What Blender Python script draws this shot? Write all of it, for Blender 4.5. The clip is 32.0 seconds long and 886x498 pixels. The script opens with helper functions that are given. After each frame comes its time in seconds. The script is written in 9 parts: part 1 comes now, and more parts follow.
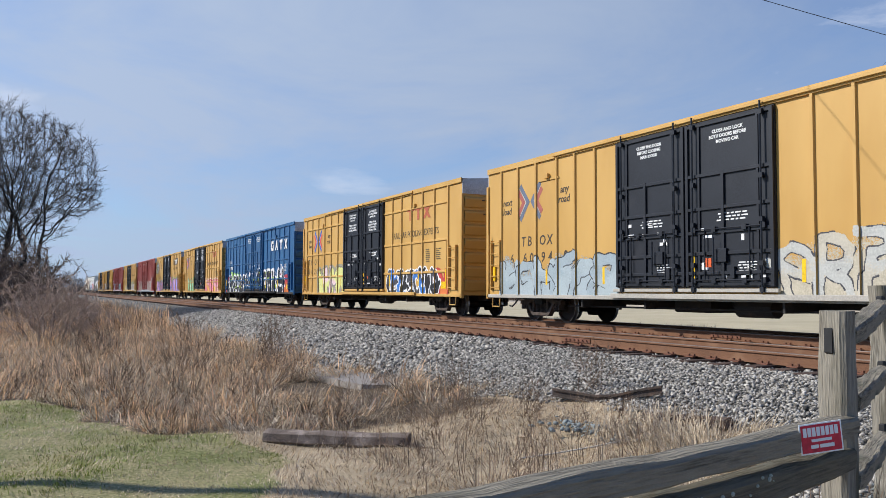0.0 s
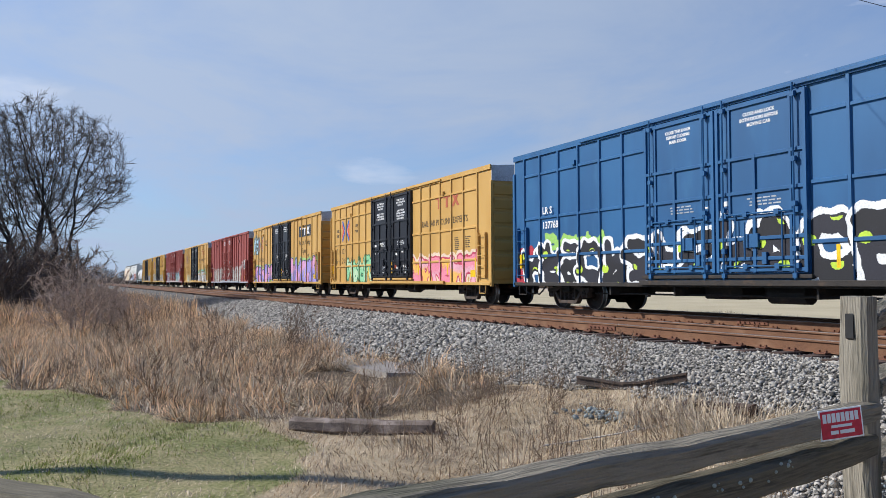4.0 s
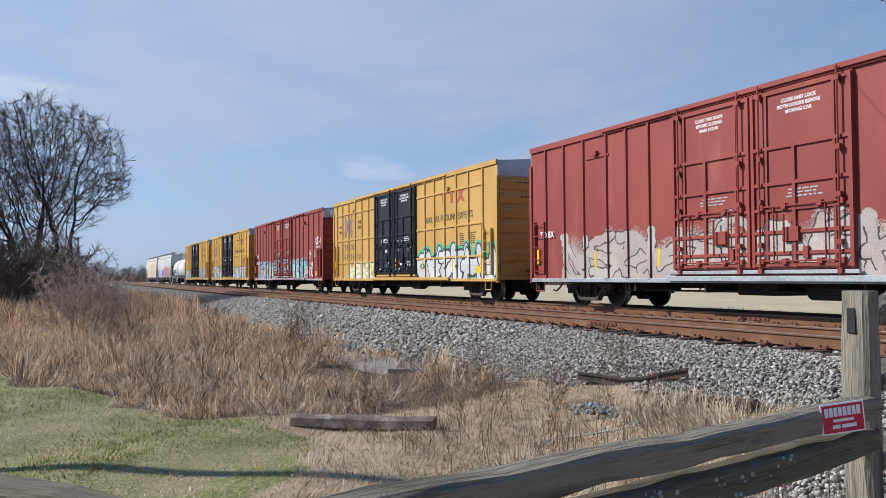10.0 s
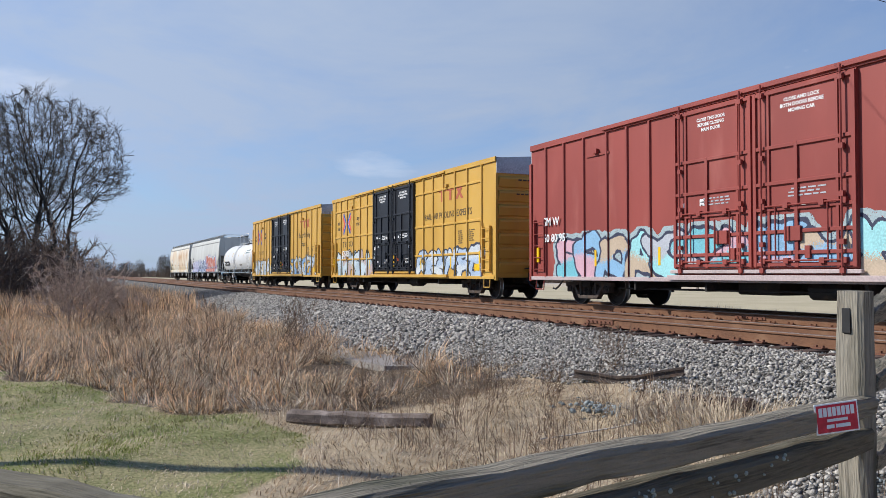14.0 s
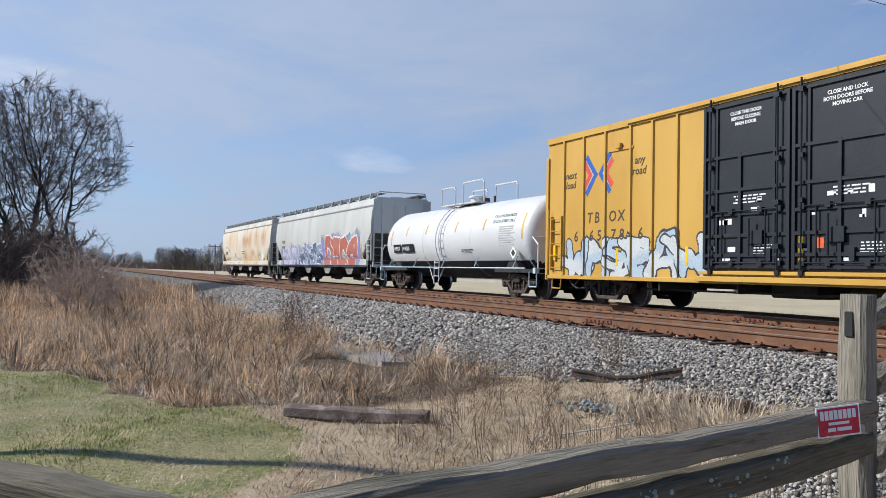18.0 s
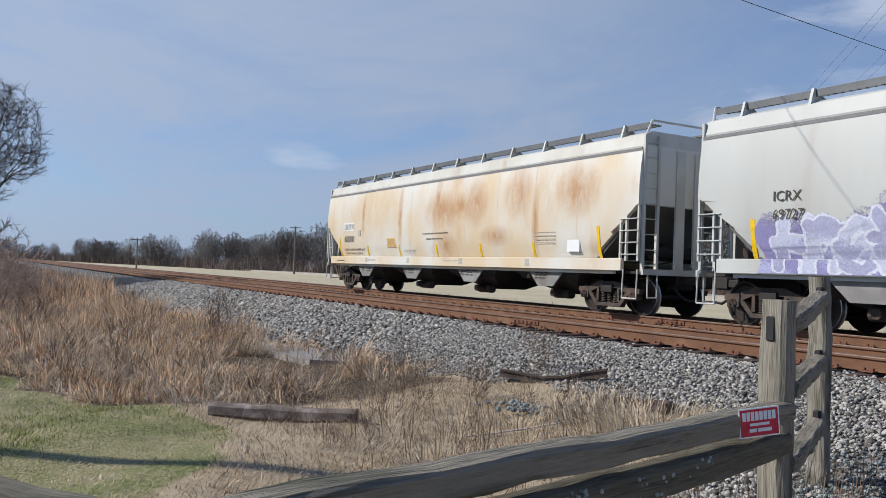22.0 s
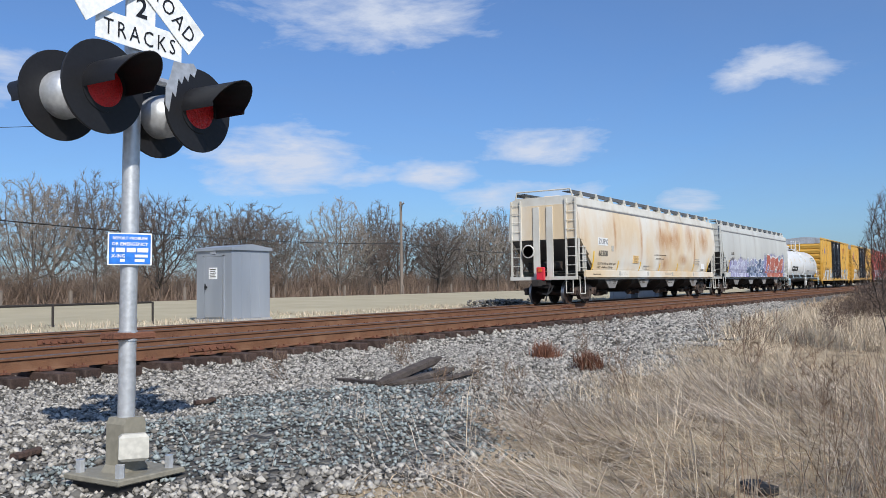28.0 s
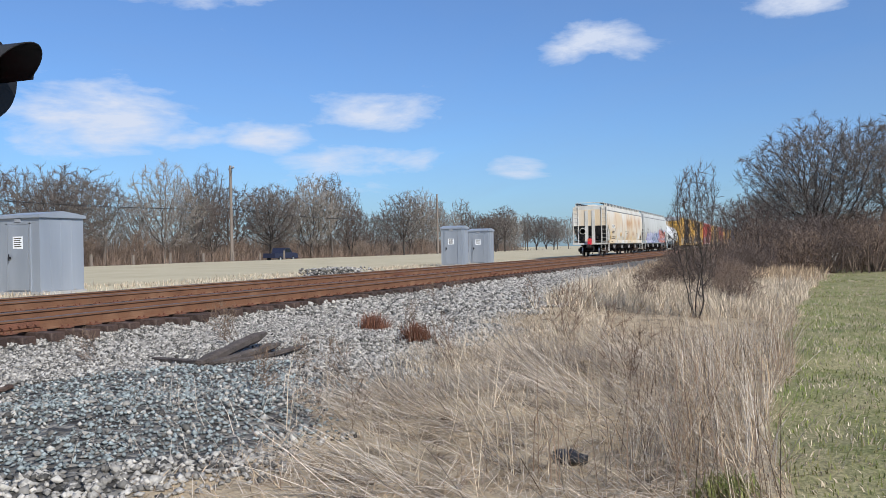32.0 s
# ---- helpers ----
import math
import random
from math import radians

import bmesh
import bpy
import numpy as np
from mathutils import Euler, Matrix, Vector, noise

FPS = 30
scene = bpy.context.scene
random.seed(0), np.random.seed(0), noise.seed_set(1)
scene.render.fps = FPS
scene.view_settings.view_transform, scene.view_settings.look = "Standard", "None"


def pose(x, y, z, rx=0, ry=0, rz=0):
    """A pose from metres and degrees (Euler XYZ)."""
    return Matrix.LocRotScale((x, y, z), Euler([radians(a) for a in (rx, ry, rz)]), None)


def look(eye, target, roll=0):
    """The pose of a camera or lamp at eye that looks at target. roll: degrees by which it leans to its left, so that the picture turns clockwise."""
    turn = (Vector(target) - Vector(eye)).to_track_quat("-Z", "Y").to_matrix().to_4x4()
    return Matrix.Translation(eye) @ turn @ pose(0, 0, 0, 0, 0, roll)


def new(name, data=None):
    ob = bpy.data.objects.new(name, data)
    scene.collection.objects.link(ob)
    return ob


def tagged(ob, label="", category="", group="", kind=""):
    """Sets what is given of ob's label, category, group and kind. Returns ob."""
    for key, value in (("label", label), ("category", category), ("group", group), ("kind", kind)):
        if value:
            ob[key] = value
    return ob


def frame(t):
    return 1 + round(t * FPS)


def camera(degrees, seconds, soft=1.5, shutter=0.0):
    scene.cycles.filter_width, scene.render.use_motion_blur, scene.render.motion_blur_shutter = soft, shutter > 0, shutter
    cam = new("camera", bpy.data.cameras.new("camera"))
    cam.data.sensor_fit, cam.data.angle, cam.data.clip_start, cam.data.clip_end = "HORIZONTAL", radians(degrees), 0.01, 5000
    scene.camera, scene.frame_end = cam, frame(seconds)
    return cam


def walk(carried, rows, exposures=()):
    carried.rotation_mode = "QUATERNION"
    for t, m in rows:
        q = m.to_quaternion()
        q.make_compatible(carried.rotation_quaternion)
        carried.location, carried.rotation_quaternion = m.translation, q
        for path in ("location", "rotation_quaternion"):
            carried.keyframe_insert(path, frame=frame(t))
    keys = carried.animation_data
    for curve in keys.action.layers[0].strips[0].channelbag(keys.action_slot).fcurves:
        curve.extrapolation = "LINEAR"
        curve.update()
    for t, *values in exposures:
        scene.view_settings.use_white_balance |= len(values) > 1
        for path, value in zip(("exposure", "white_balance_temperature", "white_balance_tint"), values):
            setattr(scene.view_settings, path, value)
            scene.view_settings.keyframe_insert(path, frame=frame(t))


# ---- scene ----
# ---- camera ----
cam = camera(56.48, 32.0, soft=0.25)
# seconds, place of the lens, then turn to the left from +y, tilt up and lean, in degrees
PATH = [
    (0.0, 0.086, 0.064, 0.886, 63.77, 2.96, 0.28),
    (0.5, 0.089, 0.058, 0.884, 64.48, 2.64, 0.19),
    (1.0, 0.094, 0.062, 0.883, 64.59, 2.46, 0.13),
    (1.5, 0.102, 0.075, 0.882, 64.75, 2.36, 0.14),
    (2.0, 0.113, 0.085, 0.885, 65.01, 2.28, 0.12),
    (2.5, 0.122, 0.081, 0.887, 65.22, 2.26, 0.14),
    (3.0, 0.126, 0.074, 0.889, 65.38, 2.24, 0.15),
    (3.5, 0.130, 0.079, 0.888, 65.45, 2.19, -0.08),
    (5.5, 0.131, 0.090, 0.886, 65.83, 2.12, -0.43),
    (6.0, 0.126, 0.091, 0.884, 65.83, 2.10, -0.77),
    (6.5, 0.119, 0.089, 0.882, 65.82, 2.06, -0.79),
    (7.0, 0.116, 0.099, 0.880, 65.82, 2.05, -0.77),
    (7.5, 0.119, 0.112, 0.880, 65.81, 2.02, -0.79),
    (8.0, 0.124, 0.113, 0.882, 65.83, 1.98, -0.85),
    (8.5, 0.127, 0.099, 0.881, 65.76, 1.95, -0.79),
    (9.0, 0.127, 0.084, 0.879, 65.72, 1.99, -0.71),
    (9.5, 0.127, 0.078, 0.881, 65.64, 1.91, -0.58),
    (10.0, 0.128, 0.080, 0.882, 65.58, 1.92, -0.33),
    (10.5, 0.129, 0.084, 0.882, 65.52, 1.90, -0.06),
    (11.0, 0.129, 0.090, 0.882, 65.53, 1.88, 0.01),
    (11.5, 0.127, 0.096, 0.882, 65.50, 1.86, 0.04),
    (12.0, 0.122, 0.102, 0.882, 65.52, 1.80, -0.01),
    (12.5, 0.120, 0.103, 0.884, 65.52, 1.75, -0.03),
    (13.0, 0.124, 0.097, 0.885, 65.48, 1.71, -0.10),
    (13.5, 0.131, 0.090, 0.884, 65.44, 1.72, -0.04),
    (14.0, 0.132, 0.089, 0.882, 65.45, 1.73, 0.07),
    (14.5, 0.125, 0.087, 0.881, 65.45, 1.70, 0.13),
    (16.5, 0.112, 0.082, 0.882, 65.33, 1.57, 0.71),
    (17.0, 0.107, 0.076, 0.883, 65.34, 1.52, 0.88),
    (17.5, 0.109, 0.073, 0.882, 65.32, 1.54, 1.07),
    (18.0, 0.108, 0.073, 0.882, 65.31, 1.49, 1.04),
    (18.5, 0.107, 0.072, 0.880, 65.27, 1.50, 1.16),
    (19.0, 0.107, 0.070, 0.878, 65.27, 1.48, 1.28),
    (19.5, 0.108, 0.071, 0.880, 65.12, 1.44, 1.47),
    (20.0, 0.107, 0.071, 0.883, 65.10, 1.36, 1.47),
    (20.5, 0.101, 0.067, 0.882, 65.07, 1.35, 1.63),
    (21.0, 0.092, 0.060, 0.881, 64.64, 1.34, 1.87),
    (21.5, 0.083, 0.055, 0.881, 63.53, 1.38, 2.02),
    (22.0, 0.082, 0.049, 0.881, 60.40, 1.57, 2.15),
    (22.5, 0.092, 0.060, 0.883, 55.03, 1.77, 1.70),
    (23.0, 0.122, 0.097, 0.881, 47.70, 2.14, 1.61),
    (23.5, 0.180, 0.137, 0.877, 39.34, 2.60, 1.74),
    (24.0, 0.252, 0.129, 0.882, 27.62, 3.13, 1.26),
    (24.5, 0.270, 0.080, 0.895, 11.00, 3.60, 0.90),
    (25.0, 0.253, 0.014, 0.906, -6.70, 4.10, 0.34),
    (25.5, 0.274, -0.078, 0.828, -24.30, 4.82, -0.29),
    (26.0, 0.281, -0.117, 0.750, -36.68, 5.20, -1.00),
    (26.5, 0.317, -0.114, 0.782, -45.07, 4.55, -0.71),
    (28.5, 0.414, -0.129, 0.829, -59.36, 1.92, -1.46),
    (29.0, 0.484, -0.149, 0.850, -62.88, 1.32, -1.99),
    (29.5, 0.514, -0.165, 0.864, -65.09, 0.82, -1.92),
    (30.0, 0.523, -0.166, 0.880, -65.82, 0.29, -1.87),
    (30.5, 0.517, -0.153, 0.895, -66.58, 0.04, -1.78),
    (31.0, 0.511, -0.140, 0.911, -67.33, 0.00, -1.27),
    (31.5, 0.510, -0.140, 0.914, -68.32, 0.00, -1.05),
    (32.0, 0.513, -0.157, 0.918, -67.90, -0.06, -1.12),
]

def eye(x, y, z, yaw, pitch, lean):
    return pose(x, y, z, 90 + pitch, 0, yaw) @ pose(0, 0, 0, 0, 0, lean)


walk(cam, [(r[0], eye(*r[1:])) for r in PATH],
     exposures=[(0, 0.08, 6400, 10), (13.0, 0.06, 6400, 10), (16.0, 0.05, 6400, 10), (18.0, 0.06, 6400, 10), (19.5, -0.06, 6400, 10), (21.5, -0.08, 6400, 10), (22.5, -0.14, 6350, 10), (24.0, -0.27, 6200, 10), (25.0, -0.40, 6050, 10), (26.3, -0.32, 6150, 10), (28.5, -0.05, 6250, 10), (32, 0.02, 6250, 10)])

# ---- sky and sun ----
SUN_EL, SUN_FROM = radians(37), Vector((-0.56, -0.83, 0)).normalized()
world = bpy.data.worlds.new("sky")
scene.world = world
world.use_nodes = True
wt = world.node_tree
for n in list(wt.nodes):
    wt.nodes.remove(n)


def wnode(kind, **kw):
    n = wt.nodes.new(kind)
    for k, v in kw.items():
        n.inputs[k.replace("_", " ")].default_value = v
    return n


def wmath(op, a, b=None, c=None):
    n = wt.nodes.new("ShaderNodeMath")
    n.operation = op
    for i, v in enumerate((a, b, c)):
        if v is None:
            continue
        if isinstance(v, (int, float)):
            n.inputs[i].default_value = v
        else:
            wt.links.new(v, n.inputs[i])
    return n.outputs[0]


def wramp(fac, stops):
    n = wt.nodes.new("ShaderNodeValToRGB")
    wt.links.new(fac, n.inputs[0])
    for i, (p, col) in enumerate(stops):
        e = n.color_ramp.elements[i] if i < 2 else n.color_ramp.elements.new(p)
        e.position, e.color = p, (*col, 1)
    return n.outputs[0]


sky = wt.nodes.new("ShaderNodeTexSky")
sky.sky_type, sky.sun_disc = "NISHITA", False
sky.sun_elevation = SUN_EL
sky.sun_rotation = math.atan2(SUN_FROM.x, SUN_FROM.y)
sky.air_density, sky.dust_density, sky.ozone_density = 1.0, 0.8, 2.0
wco = wt.nodes.new("ShaderNodeTexCoord")
wsep = wt.nodes.new("ShaderNodeSeparateXYZ")
wt.links.new(wco.outputs["Generated"], wsep.inputs[0])
up = wmath("MAXIMUM", wsep.outputs[2], 0.0)
# clouds lie on a flat deck: directions are divided by their height
deck = wmath("ADD", up, 0.16)
wcmb = wt.nodes.new("ShaderNodeCombineXYZ")
wt.links.new(wmath("DIVIDE", wsep.outputs[0], deck), wcmb.inputs[0])
wt.links.new(wmath("DIVIDE", wsep.outputs[1], deck), wcmb.inputs[1])


def wnoise(scale, detail, rough, vec, dist=0.0):
    n = wnode("ShaderNodeTexNoise", Scale=scale, Detail=detail, Roughness=rough, Distortion=dist)
    wt.links.new(vec, n.inputs["Vector"])
    return n.outputs[0]


# more thin cloud over the western half, broken cumulus over the eastern half
west = wmath("MULTIPLY_ADD", wsep.outputs[0], -0.75, 0.32)
west = wmath("MINIMUM", wmath("MAXIMUM", west, 0.0), 1.0)
veil = wnoise(0.9, 6, 0.62, wcmb.outputs[0], 0.6)
veil = wmath("MULTIPLY", wramp(veil, [(0.20, (0.25, 0.25, 0.25)), (0.62, (1, 1, 1))]), wmath("MULTIPLY_ADD", west, 0.80, 0.20))
veil = wmath("MULTIPLY", veil, wramp(up, [(0.0, (1, 1, 1)), (0.43, (1, 1, 1)), (0.66, (0.12, 0.12, 0.12))]))
wmap = wt.nodes.new("ShaderNodeMapping")
wmap.inputs["Scale"].default_value = (1.0, 1.0, 3.3)
wmap.inputs["Location"].default_value = (3.1, 0.4, 0.0)
wt.links.new(wco.outputs["Generated"], wmap.inputs[0])
puff = wnoise(7.5, 9, 0.60, wmap.outputs[0], 0.25)
flat = wt.nodes.new("ShaderNodeVectorMath")
flat.operation = "MULTIPLY"
wt.links.new(wco.outputs["Generated"], flat.inputs[0])
flat.inputs[1].default_value = (1, 1, 3.0)
# cumulus banks: turn to the left from +y, height in degrees, half width
BANKS = ((29, 17.0, 0.15), (36, 11, 0.16), (70.4, 7.4, 0.055), (93, 11.4, 0.07), (-79.5, 13.2, 0.09), (-52, 18.5, 0.17), (-45.5, 9, 0.15),
         (-62.5, 6.0, 0.10), (-64, 9.8, 0.085), (-27.5, 12.8, 0.12), (-12, 13.2, 0.14), (-19, 9.4, 0.17), (-14, 20, 0.08), (13.5, 11.5, 0.12), (20, 16.5, 0.12), (-92, 15, 0.08), (-73, 5.3, 0.045), (-56.5, 7.6, 0.055))
bank = None
for az, el, half in BANKS:
    az, el = radians(az), radians(el)
    d = wt.nodes.new("ShaderNodeVectorMath")
    d.operation = "DISTANCE"
    wt.links.new(flat.outputs[0], d.inputs[0])
    d.inputs[1].default_value = (-math.sin(az) * math.cos(el), math.cos(az) * math.cos(el), 3.0 * math.sin(el))
    near = wmath("MULTIPLY_ADD", d.outputs["Value"], -1.0 / half, 1.0)
    bank = near if bank is None else wmath("MAXIMUM", bank, near)
bank = wmath("MINIMUM", wmath("MAXIMUM", bank, -0.55), 0.55)
puff = wmath("MULTIPLY_ADD", bank, 0.36, puff)
puff = wramp(puff, [(0.55, (0, 0, 0)), (0.80, (1, 1, 1))])
puff = wmath("MULTIPLY", puff, wramp(up, [(0.0, (0.5, 0.5, 0.5)), (0.10, (0.95, 0.95, 0.95)), (0.34, (0.9, 0.9, 0.9)), (0.55, (0.3, 0.3, 0.3))]))
puff = wmath("MULTIPLY", puff, wmath("SUBTRACT", 1.0, wmath("MULTIPLY", west, 0.55)))
skyc = wt.nodes.new("ShaderNodeMix")
skyc.data_type, skyc.blend_type = "RGBA", "MULTIPLY"
skyc.inputs[0].default_value = 1.0
wt.links.new(sky.outputs[0], skyc.inputs[6])
skyc.inputs[7].default_value = (0.68, 0.97, 1.36, 1)
m1 = wt.nodes.new("ShaderNodeMix")
m1.data_type = "RGBA"
wt.links.new(veil, m1.inputs[0])
wt.links.new(skyc.outputs[2], m1.inputs[6])
sunward = wmath("ADD", wmath("MULTIPLY", wsep.outputs[0], SUN_FROM.x), wmath("MULTIPLY", wsep.outputs[1], SUN_FROM.y))
glow = wt.nodes.new("ShaderNodeVectorMath")
glow.operation = "SCALE"
glow.inputs[0].default_value = (3.7, 4.55, 6.1)
wt.links.new(wmath("MULTIPLY_ADD", sunward, 0.27, 1.0), glow.inputs["Scale"])
wt.links.new(glow.outputs[0], m1.inputs[7])
m2 = wt.nodes.new("ShaderNodeMix")
m2.data_type = "RGBA"
wt.links.new(puff, m2.inputs[0])
wt.links.new(m1.outputs[2], m2.inputs[6])
m2.inputs[7].default_value = (6.9, 7.4, 8.5, 1)
wbg = wnode("ShaderNodeBackground", Strength=0.1)
wt.links.new(m2.outputs[2], wbg.inputs[0])
wout = wt.nodes.new("ShaderNodeOutputWorld")
wt.links.new(wbg.outputs[0], wout.inputs[0])

sun = new("sun", bpy.data.lights.new("sun", "SUN"))
sun.data.energy, sun.data.angle, sun.data.color = 5.0, radians(0.6), (1.0, 0.95, 0.87)
sun.matrix_world = look(SUN_FROM * math.cos(SUN_EL) * 100 + Vector((0, 0, math.sin(SUN_EL) * 100)), (0, 0, 0))


# ---- materials ----
def material(name, color, rough=0.7, metal=0.0, dark=None, scale=3.0, fine=40.0, mix=0.5, bump=0.2, bscale=None,
             stain=None, sscale=0.8, sfrom=0.5, sto=0.7, streak=1.0, vary=0.0, spec=0.4, island=False, sstreak=None, thin=0.0):
    """Colour with grain at two scales, a stain of its own shape, fine relief, and a tone that varies by piece."""
    m = bpy.data.materials.new(name)
    m.use_nodes = True
    nt = m.node_tree
    b = nt.nodes["Principled BSDF"]
    b.inputs["Roughness"].default_value, b.inputs["Metallic"].default_value = rough, metal
    b.inputs["Specular IOR Level"].default_value = spec
    co = nt.nodes.new("ShaderNodeTexCoord").outputs["Object"]
    mp = nt.nodes.new("ShaderNodeMapping")
    mp.inputs["Scale"].default_value = (1, 1, 1 / streak)
    nt.links.new(co, mp.inputs[0])

    def tex(s, d=4, vec=None):
        n = nt.nodes.new("ShaderNodeTexNoise")
        n.inputs["Scale"].default_value, n.inputs["Detail"].default_value = s, d
        nt.links.new(vec or mp.outputs[0], n.inputs["Vector"])
        return n.outputs[0]

    def mixer(fac, a, c, mode="MIX"):
        n = nt.nodes.new("ShaderNodeMix")
        n.data_type, n.blend_type = "RGBA", mode
        for s, v in ((0, fac), (6, a), (7, c)):
            if isinstance(v, (int, float)):
                n.inputs[s].default_value = v
            elif isinstance(v, tuple):
                n.inputs[s].default_value = (*v[:3], 1)
            else:
                nt.links.new(v, n.inputs[s])
        return n.outputs[2]

    def step(fac, lo, hi):
        n = nt.nodes.new("ShaderNodeMapRange")
        n.interpolation_type = "SMOOTHSTEP"
        n.inputs[1].default_value, n.inputs[2].default_value = lo, hi
        nt.links.new(fac, n.inputs[0])
        return n.outputs[0]

    dark = dark or tuple(c * 0.72 for c in color)
    col = mixer(step(tex(scale), 0.35, 0.68), color, dark)
    col = mixer(step(tex(fine, 2), 0.3, 0.75), col, tuple(min(1, c * 1.15) for c in color)) if mix else col
    if stain:
        if sstreak:
            ms = nt.nodes.new("ShaderNodeMapping")
            ms.inputs["Scale"].default_value = (1, 1, 1 / sstreak)
            ms.inputs["Location"].default_value = (3.7, 1.9, 0.8)
            nt.links.new(co, ms.inputs[0])
        col = mixer(step(tex(sscale, 6, ms.outputs[0] if sstreak else None), sfrom, sto), col, stain)
    if vary:
        if island:
            rnd = nt.nodes.new("ShaderNodeNewGeometry").outputs["Random Per Island"]
        else:
            rnd = nt.nodes.new("ShaderNodeObjectInfo").outputs["Random"]
        r = nt.nodes.new("ShaderNodeMapRange")
        r.inputs[3].default_value, r.inputs[4].default_value = 1 - vary, 1 + vary * 0.7
        nt.links.new(rnd, r.inputs[0])
        n = nt.nodes.new("ShaderNodeVectorMath")
        n.operation = "SCALE"
        nt.links.new(col, n.inputs[0])
        nt.links.new(r.outputs[0], n.inputs["Scale"])
        col = n.outputs[0]
    nt.links.new(col, b.inputs["Base Color"])
    if thin:
        tr = nt.nodes.new("ShaderNodeBsdfTranslucent")
        nt.links.new(col, tr.inputs["Color"])
        ms2 = nt.nodes.new("ShaderNodeMixShader")
        ms2.inputs[0].default_value = thin
        nt.links.new(b.outputs[0], ms2.inputs[1])
        nt.links.new(tr.outputs[0], ms2.inputs[2])
        nt.links.new(ms2.outputs[0], nt.nodes["Material Output"].inputs[0])
    if bump:
        bn = nt.nodes.new("ShaderNodeBump")
        bn.inputs["Strength"].default_value, bn.inputs["Distance"].default_value = bump, 0.02
        nt.links.new(tex(bscale or fine, 5), bn.inputs["Height"])
        nt.links.new(bn.outputs[0], b.inputs["Normal"])
    return m


YELLOW = material("yellow_car_paint", (0.575, 0.345, 0.10), 0.55, dark=(0.50, 0.285, 0.072), scale=0.7, mix=0, bump=0.015, stain=(0.46, 0.26, 0.08), sscale=1.1, sfrom=0.6, sto=0.9, streak=3)
GOLD = material("bright_yellow_car_paint", (0.60, 0.355, 0.07), 0.5, dark=(0.52, 0.295, 0.05), scale=0.7, mix=0, bump=0.015, stain=(0.44, 0.25, 0.07), sscale=1.1, sfrom=0.6, sto=0.9, streak=3)
RED = material("oxide_red_car_paint", (0.30, 0.055, 0.042), 0.6, dark=(0.24, 0.042, 0.033), scale=0.7, mix=0, bump=0.015, stain=(0.36, 0.10, 0.08), sscale=1.2, sfrom=0.55, sto=0.85, streak=3)
BLUE = material("blue_car_paint", (0.022, 0.115, 0.27), 0.5, dark=(0.016, 0.085, 0.21), scale=0.8, mix=0, bump=0.015, stain=(0.04, 0.15, 0.3), sscale=1.3, sfrom=0.55, sto=0.85, streak=3)
BLACK = material("black_door_paint", (0.014, 0.016, 0.022), 0.45, dark=(0.009, 0.010, 0.014), scale=1.5, fine=25, bump=0.08, stain=(0.03, 0.03, 0.036), sscale=2, sfrom=0.55, sto=0.8)
STEELDARK = material("grimy_truck_steel", (0.030, 0.025, 0.022), 0.75, dark=(0.016, 0.014, 0.013), scale=5, fine=50, bump=0.3, stain=(0.07, 0.045, 0.03), sscale=4, sfrom=0.55, sto=0.75)
TRUCKRUST = material("rusty_truck_steel", (0.075, 0.055, 0.045), 0.8, dark=(0.03, 0.024, 0.02), scale=6, fine=50, bump=0.3, stain=(0.12, 0.07, 0.045), sscale=4, sfrom=0.5, sto=0.75)
WHEEL = material("wheel_steel", (0.035, 0.026, 0.022), 0.6, 0.3, dark=(0.02, 0.016, 0.014), scale=6, fine=40, bump=0.2, stain=(0.09, 0.045, 0.03), sscale=3, sfrom=0.5, sto=0.7)
TREAD = material("polished_wheel_tread", (0.42, 0.42, 0.43), 0.35, 0.9, scale=8, fine=60, bump=0.05)
GREY = material("galvanised_roof_steel", (0.42, 0.44, 0.47), 0.5, 0.35, scale=1.2, fine=18, bump=0.08, stain=(0.3, 0.3, 0.31), sscale=1.5)
WHITE = material("white_lettering_paint", (0.78, 0.78, 0.77), 0.6, scale=1.5, mix=0, dark=(0.73, 0.725, 0.71), bump=0.01)
CREAMWHITE = material("cream_white_frame_paint", (0.60, 0.585, 0.53), 0.55, scale=1.2, mix=0, dark=(0.52, 0.49, 0.42), bump=0.01, stain=(0.36, 0.25, 0.15), sscale=2.0, sfrom=0.6, sto=0.8, sstreak=3)
DARKTEXT = material("dark_lettering_paint", (0.06, 0.045, 0.03), 0.6, scale=4, fine=30, bump=0.03)
CREAM = material("rust_streaked_cream_paint", (0.68, 0.66, 0.60), 0.55, dark=(0.66, 0.52, 0.34), scale=0.55, mix=0, bump=0.01, stain=(0.52, 0.30, 0.13), sscale=0.95, sfrom=0.57, sto=0.86, streak=1.6, sstreak=2.6)
HOPGREY = material("pale_grey_hopper_paint", (0.55, 0.555, 0.52), 0.55, dark=(0.48, 0.48, 0.45), scale=0.6, mix=0, bump=0.01, stain=(0.42, 0.39, 0.35), sscale=1.2, sfrom=0.55, sto=0.85, streak=4)
BAYGREY = material("grey_bay_steel", (0.30, 0.29, 0.275), 0.6, dark=(0.20, 0.19, 0.18), scale=2, mix=0, bump=0.02, stain=(0.16, 0.13, 0.11), sscale=1.5, sstreak=3)
TANKWHITE = material("white_tank_paint", (0.66, 0.66, 0.65), 0.4, dark=(0.61, 0.61, 0.595), scale=0.5, mix=0, bump=0.005, stain=(0.66, 0.62, 0.55), sscale=1.2, sfrom=0.62, sto=0.9, streak=1, sstreak=4)
